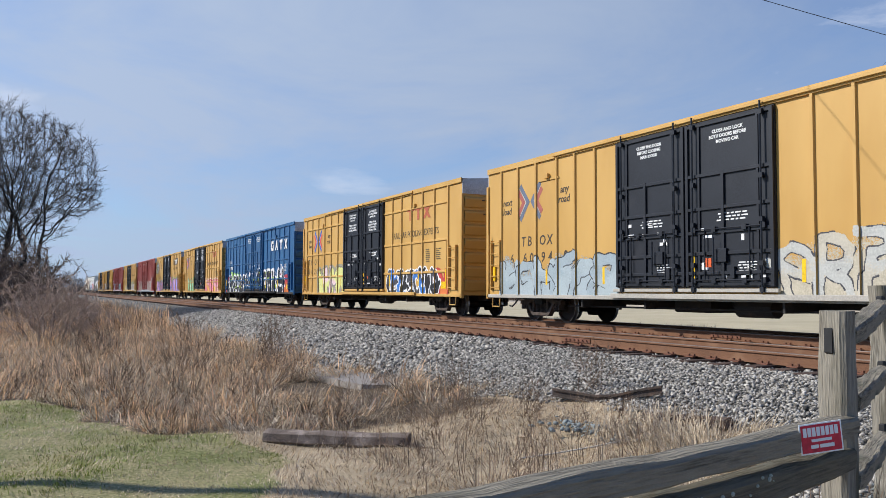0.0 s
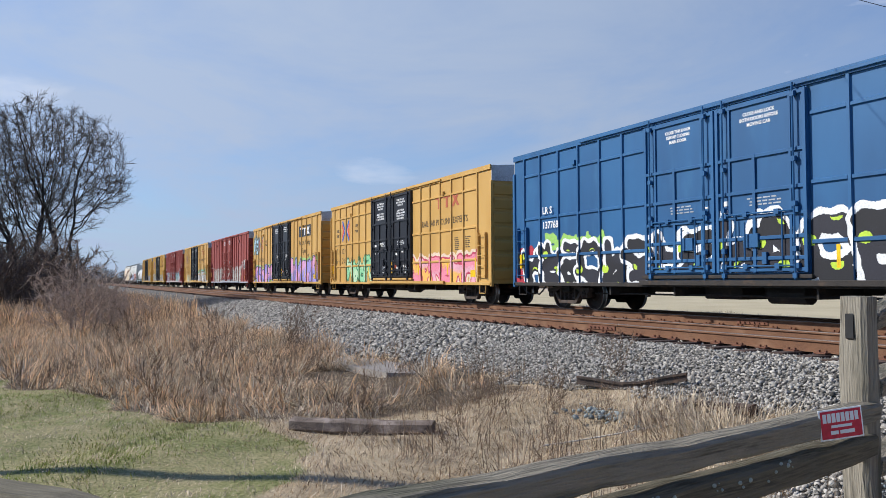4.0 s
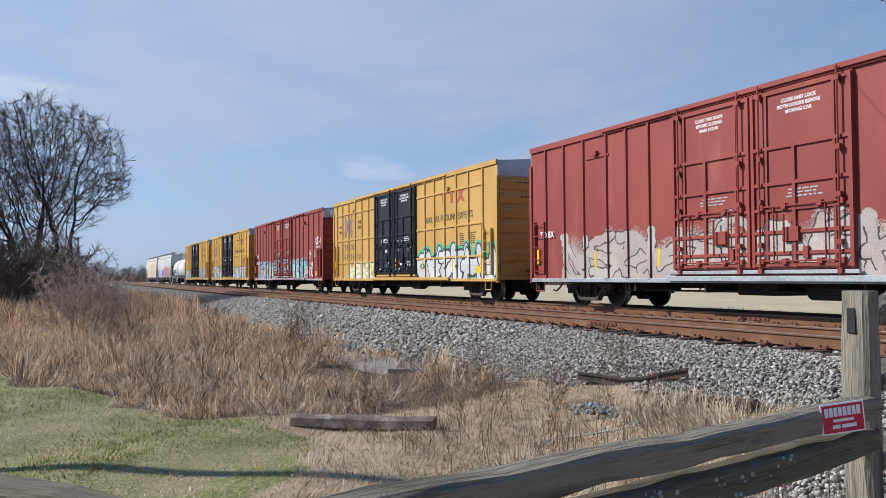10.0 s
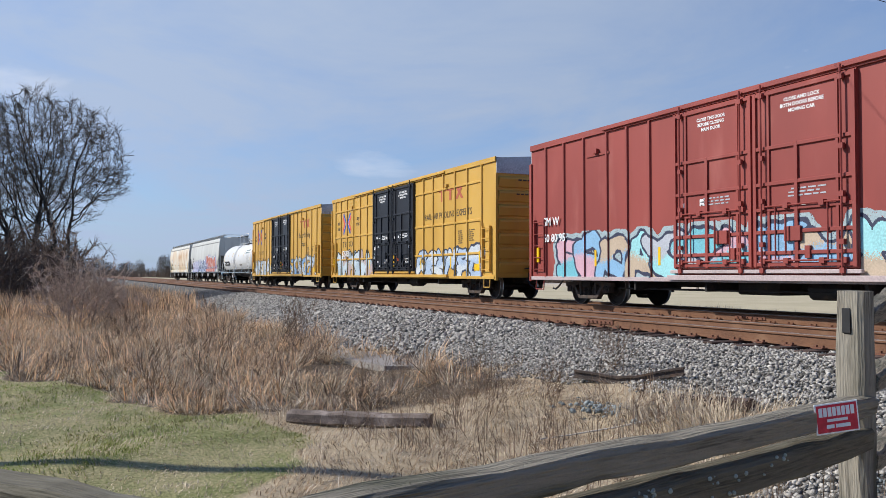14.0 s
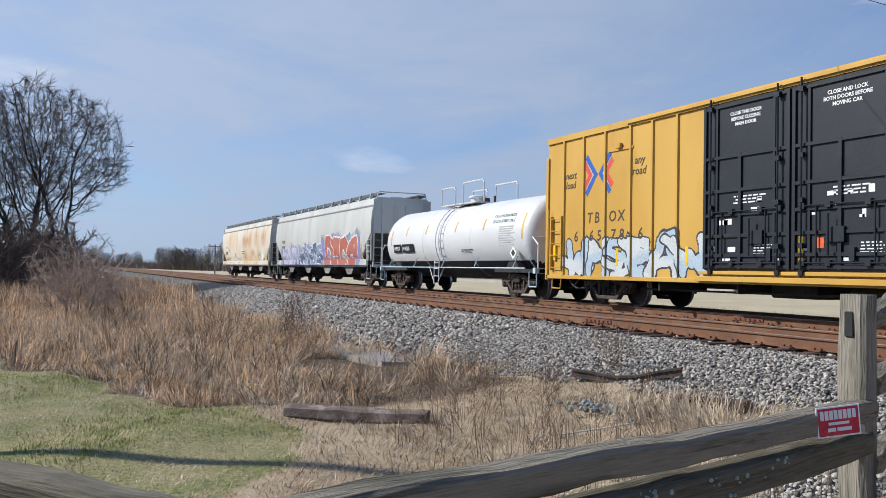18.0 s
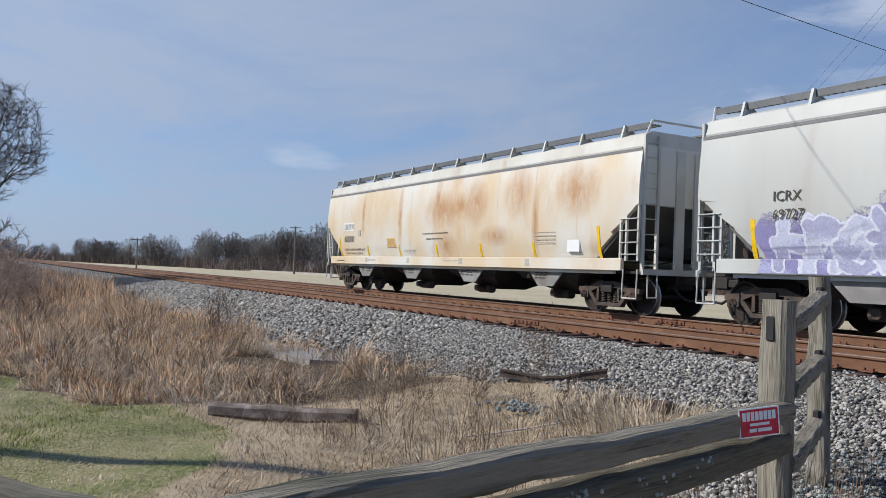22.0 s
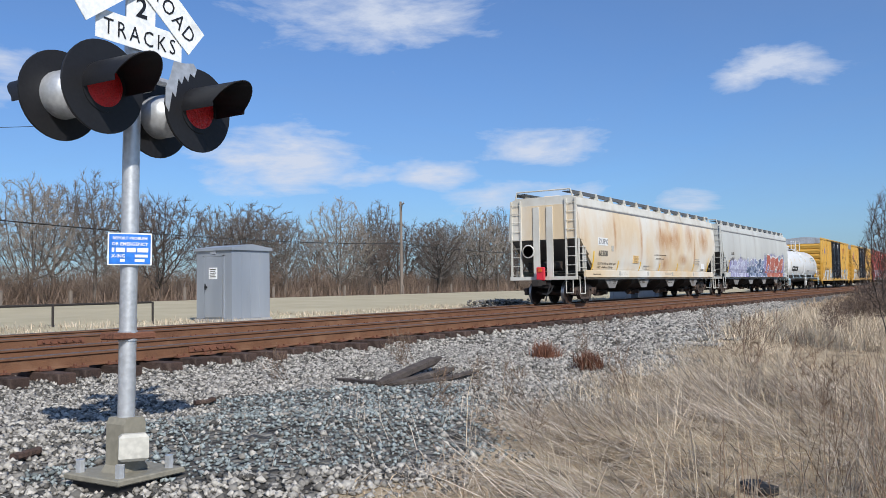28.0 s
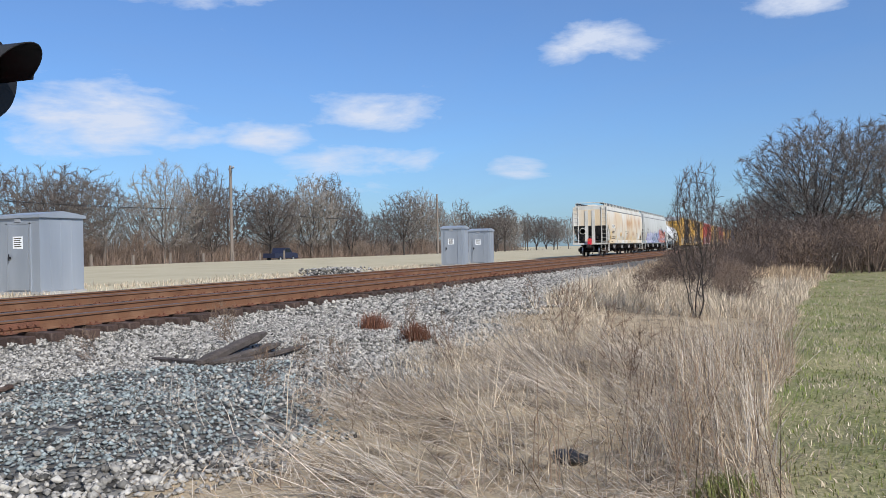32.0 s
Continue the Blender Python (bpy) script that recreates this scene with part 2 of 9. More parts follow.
TANKBLACK = material("black_tank_coating", (0.014, 0.016, 0.022), 0.35, scale=3, fine=15, bump=0.5, bscale=9)
GRATING = material("galvanised_grating", (0.13, 0.135, 0.14), 0.6, 0.3, scale=3, fine=40, bump=0.1)
RAILRUST = material("rusty_rail_steel", (0.16, 0.075, 0.038), 0.8, dark=(0.10, 0.045, 0.024), scale=4, fine=60, bump=0.25, stain=(0.21, 0.11, 0.06), sscale=2)
RAILTOP = material("worn_rail_head", (0.20, 0.15, 0.125), 0.45, 0.6, dark=(0.14, 0.10, 0.08), scale=4, fine=60, bump=0.1)
TIE = material("weathered_sleeper_wood", (0.075, 0.045, 0.034), 0.9, dark=(0.035, 0.024, 0.02), scale=6, fine=60, bump=0.6, stain=(0.14, 0.10, 0.08), sscale=5, vary=0.4)
RAILWOOD = material("split_rail_wood", (0.26, 0.23, 0.175), 0.9, dark=(0.085, 0.075, 0.055), scale=26, fine=120, bump=1.0, stain=(0.09, 0.088, 0.058), sscale=5.0, sfrom=0.5, sto=0.66, streak=20, sstreak=5)
OLDWOOD = material("weathered_fence_wood", (0.26, 0.235, 0.19), 0.9, dark=(0.105, 0.093, 0.072), scale=24, fine=110, bump=0.7, stain=(0.09, 0.082, 0.058), sscale=6.0, sfrom=0.5, sto=0.68, streak=14, sstreak=4)
# dark tone serves real moss and, on one rail, its side in shade
SHADEDMOSSWOOD = material("mossy_and_shaded_rail_wood", (0.13, 0.115, 0.082), 0.95, dark=(0.05, 0.045, 0.032), scale=22, fine=120, bump=0.6, stain=(0.17, 0.16, 0.125), sscale=7.0, sfrom=0.55, sto=0.7, streak=18, sstreak=3)
WORNTIE = material("bleached_sleeper_wood", (0.17, 0.13, 0.105), 0.9, dark=(0.07, 0.052, 0.042), scale=6, fine=60, bump=0.7, stain=(0.34, 0.28, 0.24), sscale=4)
POLEWOOD = material("utility_pole_wood", (0.20, 0.165, 0.135), 0.9, dark=(0.12, 0.10, 0.085), scale=3, fine=40, bump=0.5, streak=8)
LICHEN = material("grey_green_lichen", (0.36, 0.40, 0.36), 0.95, scale=20, fine=90, bump=0.6)
ALU = material("aluminium_signal_mast", (0.52, 0.53, 0.54), 0.42, 0.55, dark=(0.45, 0.46, 0.47), scale=3, fine=30, bump=0.05)
ALUHUT = material("aluminium_hut_sheet", (0.40, 0.43, 0.47), 0.45, 0.4, dark=(0.33, 0.36, 0.40), scale=0.9, mix=0, bump=0.02, streak=5)
SIGNWHITE = material("white_sign_sheet", (0.80, 0.81, 0.80), 0.4, dark=(0.72, 0.73, 0.72), scale=4, fine=30, bump=0.03, stain=(0.6, 0.6, 0.57), sscale=3, sfrom=0.6, sto=0.85)
SIGNBLACK = material("black_sign_paint", (0.012, 0.012, 0.014), 0.5, scale=8, fine=40, bump=0.05)
SIGNBLUE = material("blue_sign_sheet", (0.02, 0.17, 0.62), 0.4, scale=4, fine=30, bump=0.02)
SIGNRED = material("red_sign_sheet", (0.55, 0.02, 0.045), 0.45, scale=4, fine=30, bump=0.02)
MATTBLACK = material("matt_black_hood", (0.010, 0.010, 0.012), 0.55, scale=6, fine=40, bump=0.06)
RUSTPLATE = material("rusty_plate", (0.17, 0.07, 0.04), 0.85, dark=(0.09, 0.04, 0.025), scale=8, fine=60, bump=0.4)
ASPHALT = material("worn_asphalt", (0.39, 0.348, 0.292), 0.92, dark=(0.288, 0.257, 0.215), scale=1.1, fine=60, bump=1.0, bscale=45, stain=(0.24, 0.23, 0.215), sscale=26, sfrom=0.56, sto=0.66)
NEWASPHALT = material("smooth_asphalt_patch", (0.315, 0.28, 0.234), 0.9, dark=(0.247, 0.219, 0.182), scale=0.9, fine=70, bump=0.6, bscale=60, stain=(0.15, 0.14, 0.125), sscale=3.0, sfrom=0.6, sto=0.75)
CRACK = material("crack_filler", (0.07, 0.062, 0.055), 0.9, scale=9, fine=70, bump=0.4)
STONE = material("ballast_stone", (0.33, 0.308, 0.272), 0.9, dark=(0.19, 0.175, 0.155), scale=9, fine=60, bump=0.3, vary=0.85, island=True)
BLUESTONE = material("blue_grey_ballast_stone", (0.25, 0.28, 0.273), 0.9, dark=(0.165, 0.187, 0.185), scale=9, fine=60, bump=0.3, vary=0.5, island=True)
STRAW = material("dry_straw_grass", (0.50, 0.375, 0.245), 0.85, dark=(0.32, 0.235, 0.15), scale=1.2, fine=30, bump=0, vary=0.5, island=True, thin=0.25)
REED = material("dry_brown_reed", (0.66, 0.465, 0.30), 0.85, dark=(0.42, 0.29, 0.185), scale=0.6, fine=30, bump=0, stain=(0.62, 0.38, 0.20), sscale=1.4, vary=0.8, island=True, thin=0.25)
PALEGRASS = material("bleached_grass", (0.62, 0.52, 0.39), 0.85, dark=(0.46, 0.365, 0.25), scale=0.8, fine=30, bump=0, vary=0.5, island=True, thin=0.25)
GREYGRASS = material("grey_bleached_stalk", (0.60, 0.52, 0.43), 0.8, dark=(0.38, 0.32, 0.26), scale=1.2, fine=30, bump=0, vary=0.5, island=True, thin=0.25)
WEEDSTALK = material("brown_weed_stalk", (0.20, 0.135, 0.09), 0.9, dark=(0.13, 0.09, 0.065), scale=1.5, fine=30, bump=0, vary=0.4, island=True)
GREENBLADE = material("green_lawn_grass", (0.20, 0.245, 0.06), 0.8, dark=(0.31, 0.265, 0.125), scale=0.8, fine=30, bump=0, vary=0.5, island=True, thin=0.25)
TWIG = material("bare_twig_bark", (0.16, 0.137, 0.12), 0.9, dark=(0.10, 0.086, 0.077), scale=2, fine=20, bump=0)
TWIG2 = material("brown_twig_bark", (0.20, 0.155, 0.125), 0.9, dark=(0.13, 0.10, 0.08), scale=2, fine=20, bump=0, vary=0.35)
DARKTWIG = material("dark_twig_bark", (0.12, 0.09, 0.075), 0.9, dark=(0.07, 0.055, 0.047), scale=2, fine=20, bump=0)
DEADWOOD = material("bleached_dead_wood", (0.55, 0.51, 0.45), 0.9, dark=(0.38, 0.34, 0.29), scale=4, fine=40, bump=0.4)
DRIFT = material("dark_weathered_split_wood", (0.095, 0.075, 0.062), 0.9, dark=(0.035, 0.028, 0.024), scale=6, fine=60, bump=0.7, stain=(0.16, 0.14, 0.12), sscale=4, sfrom=0.6, sto=0.75)
PALETWIG = material("pale_grey_twig_bark", (0.30, 0.265, 0.225), 0.9, dark=(0.20, 0.175, 0.15), scale=2, fine=20, bump=0)
DARKBARK = material("dark_wet_bark", (0.06, 0.052, 0.046), 0.95, dark=(0.03, 0.026, 0.023), scale=1.5, fine=25, bump=0.6, streak=5)
BARK = material("tree_bark", (0.13, 0.112, 0.098), 0.95, dark=(0.06, 0.052, 0.046), scale=1.5, fine=25, bump=0.6, streak=5, vary=0.5)
REEDBUSH = material("pale_brown_bush_twig", (0.44, 0.345, 0.28), 0.9, dark=(0.32, 0.24, 0.19), scale=2, fine=20, bump=0, vary=0.4, island=True)
BUSHTWIG = material("brown_bush_twig", (0.20, 0.145, 0.11), 0.9, dark=(0.13, 0.09, 0.07), scale=2, fine=20, bump=0, vary=0.5, island=True)
CABLE = material("black_cable", (0.015, 0.015, 0.016), 0.6, scale=3, fine=20, bump=0)
REDLENS = material("unlit_red_lens", (0.50, 0.015, 0.02), 0.3, scale=40, fine=160, bump=0.6, bscale=70)
GLASS = material("dark_car_glass", (0.02, 0.025, 0.03), 0.08, scale=2, fine=10, bump=0)
TYRE = material("tyre_rubber", (0.015, 0.015, 0.015), 0.85, scale=9, fine=50, bump=0.2)
REFLECT = material("yellow_reflector", (0.80, 0.50, 0.01), 0.4, scale=5, fine=40, bump=0.02)
EOTRED = material("red_marker_plastic", (0.65, 0.03, 0.05), 0.4, scale=5, fine=40, bump=0.02)


def rust_blooms(m, spots, colour):
    """Ragged rust blooms at (x, z, half width, half height) on a car's side."""
    nt = m.node_tree
    base = nt.nodes["Principled BSDF"].inputs["Base Color"]
    co = nt.nodes.new("ShaderNodeTexCoord").outputs["Object"]

    def calc(op, a, b):
        n = nt.nodes.new("ShaderNodeMath")
        n.operation = op
        for i, v in enumerate((a, b)):
            if isinstance(v, (int, float)):
                n.inputs[i].default_value = v
            else:
                nt.links.new(v, n.inputs[i])
        return n.outputs[0]

    most = 0.0
    for x, z, rx, rz in spots:
        vm = nt.nodes.new("ShaderNodeVectorMath")
        vm.operation = "MULTIPLY_ADD"
        nt.links.new(co, vm.inputs[0])
        vm.inputs[1].default_value = (1 / rx, 0, 1 / rz)
        vm.inputs[2].default_value = (-x / rx, 0, -z / rz)
        ln = nt.nodes.new("ShaderNodeVectorMath")
        ln.operation = "LENGTH"
        nt.links.new(vm.outputs[0], ln.inputs[0])
        most = calc("MAXIMUM", most, calc("SUBTRACT", 1.0, ln.outputs["Value"]))
    mp = nt.nodes.new("ShaderNodeMapping")
    mp.inputs["Scale"].default_value = (1.0, 1.0, 0.45)
    nt.links.new(co, mp.inputs[0])
    ns = nt.nodes.new("ShaderNodeTexNoise")
    ns.inputs["Scale"].default_value, ns.inputs["Detail"].default_value, ns.inputs["Roughness"].default_value = 2.4, 9, 0.74
    nt.links.new(mp.outputs[0], ns.inputs["Vector"])
    ragged = calc("MULTIPLY", most, calc("SUBTRACT", calc("MULTIPLY", ns.outputs[0], 3.2), 0.7))
    fac = nt.nodes.new("ShaderNodeMapRange")
    fac.inputs[1].default_value, fac.inputs[2].default_value, fac.inputs[4].default_value = 0.0, 0.85, 0.75
    nt.links.new(ragged, fac.inputs[0])
    mx = nt.nodes.new("ShaderNodeMix")
    mx.data_type = "RGBA"
    nt.links.new(fac.outputs[0], mx.inputs[0])
    nt.links.new(base.links[0].from_socket, mx.inputs[6])
    mx.inputs[7].default_value = (*colour, 1)
    nt.links.new(mx.outputs[2], base)


rust_blooms(CREAM, ((-5.5, 3.1, 4.5, 1.3), (1.2, 3.0, 4.0, 1.2), (6.5, 3.1, 3.5, 1.2)), (0.60, 0.45, 0.28))
rust_blooms(CREAM, ((0.45, 2.85, 1.3, 0.75), (1.6, 2.95, 1.6, 0.5), (2.5, 3.0, 0.8, 0.85), (4.7, 3.2, 0.8, 0.9), (7.4, 3.1, 1.0, 0.8), (-2.65, 2.8, 0.22, 1.3), (-5.9, 3.0, 0.2, 1.0), (0.1, 3.3, 0.25, 1.2), (3.6, 2.0, 1.0, 0.35), (0.6, 1.8, 0.7, 0.6), (5.6, 2.3, 0.2, 1.2)), (0.42, 0.20, 0.07))
PAINTS = {}


def paint(rgb):
    """Spray paint in one colour, shared between pieces."""
    if rgb not in PAINTS:
        PAINTS[rgb] = material("spray_paint", rgb, 0.6, scale=2.0, fine=25, bump=0.03, dark=tuple(c * 0.82 for c in rgb))
    return PAINTS[rgb]


# ---- building helpers ----
class Shape:
    """Collects corners and faces of one part."""

    def __init__(self):
        self.v, self.f = [], []

    def box(self, x0, x1, y0, y1, z0, z1, c=0.0):
        n = len(self.v)
        if c:
            for z, k in ((z0, c), (z0 + c, 0), (z1 - c, 0), (z1, c)):
                self.v += [(x0 + k, y0 + k, z), (x1 - k, y0 + k, z), (x1 - k, y1 - k, z), (x0 + k, y1 - k, z)]
            self.f += [(n + 3, n + 2, n + 1, n), (n + 12, n + 13, n + 14, n + 15)]
            for r in range(3):
                for i in range(4):
                    a, b = n + 4 * r + i, n + 4 * r + (i + 1) % 4
                    self.f.append((a, b, b + 4, a + 4))
            return self
        self.v += [(x0, y0, z0), (x1, y0, z0), (x1, y1, z0), (x0, y1, z0), (x0, y0, z1), (x1, y0, z1), (x1, y1, z1), (x0, y1, z1)]
        self.f += [tuple(n + i for i in q) for q in ((3, 2, 1, 0), (4, 5, 6, 7), (0, 1, 5, 4), (1, 2, 6, 5), (2, 3, 7, 6), (3, 0, 4, 7))]
        return self

    def tube(self, p, q, r, r2=None, n=8):
        p, q = Vector(p), Vector(q)
        d = (q - p).normalized()
        a = d.orthogonal().normalized()
        b = d.cross(a)
        k = len(self.v)
        for c, rr in ((p, r), (q, r if r2 is None else r2)):
            for i in range(n):
                t = 2 * math.pi * i / n
                self.v.append(tuple(c + (a * math.cos(t) + b * math.sin(t)) * rr))
        for i in range(n):
            j = (i + 1) % n
            self.f.append((k + i, k + j, k + n + j, k + n + i))
        self.f += [tuple(k + i for i in reversed(range(n))), tuple(k + n + i for i in range(n))]
        return self

    def pipe(self, pts, r, n=6):
        for p, q in zip(pts, pts[1:]):
            self.tube(p, q, r, n=n)
        return self

    def lathe(self, rows, n=24, axis="y", at=(0, 0, 0)):
        """rows of (along, radius), closed at both ends where the radius is 0."""
        k = len(self.v)
        for a, r in rows:
            for i in range(n):
                t = 2 * math.pi * i / n
                c, s = r * math.cos(t), r * math.sin(t)
                p = (c, a, s) if axis == "y" else ((a, c, s) if axis == "x" else (c, s, a))
                self.v.append(tuple(u + w for u, w in zip(p, at)))
        for m in range(len(rows) - 1):
            for i in range(n):
                j = (i + 1) % n
                self.f.append((k + m * n + i, k + m * n + j, k + (m + 1) * n + j, k + (m + 1) * n + i))
        self.f.append(tuple(k + i for i in range(n)))
        self.f.append(tuple(k + (len(rows) - 1) * n + i for i in reversed(range(n))))
        return self

    def extrude(self, outline, axis, lo, hi):
        """An outline of pairs drawn out along an axis: x takes (y, z), y takes (x, z), z takes (x, y)."""
        k, n = len(self.v), len(outline)
        for w in (lo, hi):
            for a, b in outline:
                self.v.append((w, a, b) if axis == "x" else ((a, w, b) if axis == "y" else (a, b, w)))
        for i in range(n):
            j = (i + 1) % n
            self.f.append((k + i, k + j, k + n + j, k + n + i))
        self.f += [tuple(k + i for i in reversed(range(n))), tuple(k + n + i for i in range(n))]
        return self

    def put(self, m):
        self.v = [tuple(m @ Vector(p)) for p in self.v]
        return self

    def add(self, other, m=None):
        k = len(self.v)
        self.v += [tuple(m @ Vector(p)) for p in other.v] if m else other.v
        self.f += [tuple(i + k for i in q) for q in other.f]
        return self

    def mesh(self, name, mat, smooth=False):
        me = bpy.data.meshes.new(name)
        me.from_pydata(self.v, [], self.f)
        bm = bmesh.new()
        bm.from_mesh(me)
        bmesh.ops.recalc_face_normals(bm, faces=bm.faces)
        bm.to_mesh(me)
        bm.free()
        me.materials.append(mat)
        if smooth:
            me.shade_smooth()
            me.set_sharp_from_angle(angle=radians(38))
        return me


def part(name, shape, mat, parent=None, label="", smooth=False):
    """One mesh object, under a thing or a part; shape may be a finished mesh."""
    ob = new(name, shape if isinstance(shape, bpy.types.Mesh) else shape.mesh(name, mat, smooth))
    if parent:
        ob.parent = parent
    if label:
        tagged(ob, label)
    return ob


def thing(name, label, category, group="", m=None, kind=""):
    ob = new(name)
    ob.empty_display_size = 0.2
    if m:
        ob.matrix_basis = m
    return tagged(ob, label, category, group, kind)


LETTERS = {}


def lettering(text, size, mat, name="lettering", parent=None, m=None, align="LEFT", bold=0.0, shear=0.0, squeeze=1.0, label="", space=1.0):
    """Flat letters, 3 mm thick, upright in the x-z plane and read from -y."""
    key = (text, size, mat.name, align, bold, shear, squeeze, space)
    if key not in LETTERS:
        cu = bpy.data.curves.new("letters", "FONT")
        cu.body, cu.size, cu.align_x, cu.extrude, cu.offset, cu.shear = text, size, align, 0.0015, bold, shear
        cu.resolution_u, cu.space_character = 2, space
        tmp = bpy.data.objects.new("letters", cu)
        scene.collection.objects.link(tmp)
        me = bpy.data.meshes.new_from_object(tmp.evaluated_get(bpy.context.evaluated_depsgraph_get()))
        bpy.data.objects.remove(tmp)
        me.transform(Matrix.Rotation(radians(90), 4, "X") @ Matrix.Diagonal((squeeze, 1, 1, 1)))
        me.materials.clear()
        me.materials.append(mat)
        LETTERS[key] = me
    ob = new(name, LETTERS[key])
    ob.parent = parent
    if m:
        ob.matrix_basis = m
    if label:
        tagged(ob, label)
    return ob


def bulk(name, verts, faces_flat, per_face, mat, label, category, kind="stuff", smooth=False):
    """One large mesh from arrays: faces_flat has per_face corners for each face."""
    me = bpy.data.meshes.new(name)
    nf = len(faces_flat) // per_face
    me.vertices.add(len(verts))
    me.vertices.foreach_set("co", np.asarray(verts, np.float32).ravel())
    me.loops.add(len(faces_flat))
    me.loops.foreach_set("vertex_index", np.asarray(faces_flat, np.int32))
    me.polygons.add(nf)
    me.polygons.foreach_set("loop_start", np.arange(0, nf * per_face, per_face, dtype=np.int32))
    me.update(calc_edges=True)
    me.validate()
    if smooth:
        me.shade_smooth()
    me.materials.append(mat)
    return tagged(new(name, me), label, category, kind=kind)


rng = np.random.default_rng(7)

# ---- the lie of the land: rail tops are at z = 0 ----
YN, YF = 10.86, 14.96
GAUGE = 0.7525
LEFT_Y = ([-400, -5, 2, 5, 6.3, 8.95, 9.4, 16.5, 17.0, 19.5, 26, 58, 60, 67, 4000], [-0.95, -0.92, -0.9, -0.84, -0.72, -0.27, -0.245, -0.25, -0.27, -0.38, -0.6, -0.72, -1.0, -1.0, -0.7])
RIGHT_Y = ([-400, -2, 1, 4.0, 6.5, 8.6, 9.25, 9.65, 16.5, 17.0, 19.5, 26, 58, 60, 67, 4000], [-0.8, -0.74, -0.66, -0.40, -0.40, -0.42, -0.40, -0.31, -0.27, -0.27, -0.24, -0.2, -0.05, -0.35, -0.35, -0.2])
ROAD_Y = ([-400, -20, 0, 4, 7, 9.3, 17.0, 20, 23, 28, 60, 4000], [-0.75, -0.72, -0.62, -0.45, -0.19, -0.01, -0.01, -0.22, -0.48, -0.66, -0.6, -0.6])
ROAD_X = (-1.75, 2.35)


ROAD_LEFT = ([-400, 0, 5.3, 6.8, 7.6, 8.9, 9.6, 22, 50, 60, 4000], [-1.55, -1.55, -1.60, -1.84, -1.96, -2.13, -2.15, -2.1, -2.2, -5.6, -5.6])
ROAD_RIGHT = ([-400, 0, 3, 5.4, 6.7, 7.6, 9.4, 22, 50, 60, 4000], [2.0, 1.95, 1.98, 2.13, 2.48, 2.68, 3.08, 3.1, 3.2, 6.6, 6.6])


def ease(a, b, x):
    t = np.clip((np.asarray(x, float) - a) / (b - a), 0, 1)
    return t * t * (3 - 2 * t)


def road_edges(y):
    wob = 0.05 * np.sin(y * 1.3) + 0.05 * np.sin(y * 3.1 + 1) + 0.025 * np.sin(y * 9.7)
    return np.interp(y, *ROAD_LEFT) + wob, np.interp(y, *ROAD_RIGHT) - wob


def road_z(y):
    return np.interp(y, *ROAD_Y)


def land(x, y):
    """Height of the ground under the road, the ballast and the grass."""
    x, y = np.asarray(x, float), np.asarray(y, float)
    k = ease(-3.0, 3.0, x)
    z = np.interp(y, *LEFT_Y) * (1 - k) + np.interp(y, *RIGHT_Y) * k
    near_road = ease(-4.2, -1.9, x) * (1 - ease(2.9, 4.6, x))
    flat = (y > 9.2) & (y < 16.8)
    z = np.where(flat, z, z * (1 - near_road) + (road_z(y) - 0.07) * near_road)
    bumps = 0.05 * np.sin(x * 0.7 + 1.3 * np.sin(y * 0.5)) * np.sin(y * 0.9 + 0.6) + 0.03 * np.sin(x * 2.1 + y * 1.7)
    calm = ease(5.5, 8.5, y) * (1 - ease(17, 19, y)) + near_road
    return z + bumps * np.clip(1 - calm, 0, 1)


def toe(x):
    """Near edge of the ballast."""
    x = np.asarray(x, float)
    left = np.interp(x, [-400, -60, -25, -14, -9.5, -6.5, -4.5, -2.0], [5.8, 5.8, 5.7, 6.3, 7.0, 7.2, 5.0, 4.4])
    right = np.interp(x, [1.9, 4, 6, 9, 12.6, 20, 30, 60, 400], [2.4, 2.9, 3.5, 4.0, 4.0, 4.8, 5.6, 6.5, 7.0])
    return np.where(x < 0.5, left, right) + 0.22 * np.sin(x * 1.9) + 0.12 * np.sin(x * 4.7 + 1)


def lawn_left(x, y):
    line = np.minimum(2.6 + 0.45 * (x + 8.7), 2.5 - 0.8 * (x + 8))
    return ease(-0.3, 0.3, line + 0.22 * np.sin(x * 1.7) + 0.1 * np.sin(x * 4.1) - y) * (x < -2.2)


def lawn_right(x, y):
    line = np.interp(x, [4, 10, 17, 30, 48, 60, 90], [-0.12, -0.20, -0.32, -1.1, -2.7, -3.7, -5.5])
    return ease(-0.3, 0.3, line + 0.12 * np.sin(x * 0.9) - y) * (x > 3.4)


def axis_steps(lo, hi, fine, far, growth=1.22):
    pts, d = list(np.arange(lo, hi + fine / 2, fine)), fine
    while pts[-1] < far:
        d = min(d * growth, 120)
        pts.append(pts[-1] + d)
    d = fine
    while pts[0] > -far:
        d = min(d * growth, 120)
        pts.insert(0, pts[0] - d)
    return np.array(pts)


GX, GY = axis_steps(-26, 26, 0.2, 2200), axis_steps(-6, 20, 0.2, 2200)
gx, gy = np.meshgrid(GX, GY)
gz = land(gx, gy)
nx, ny = len(GX), len(GY)
idx = np.arange(nx * ny).reshape(ny, nx)
quads = np.stack([idx[:-1, :-1], idx[:-1, 1:], idx[1:, 1:], idx[1:, :-1]], -1).reshape(-1)


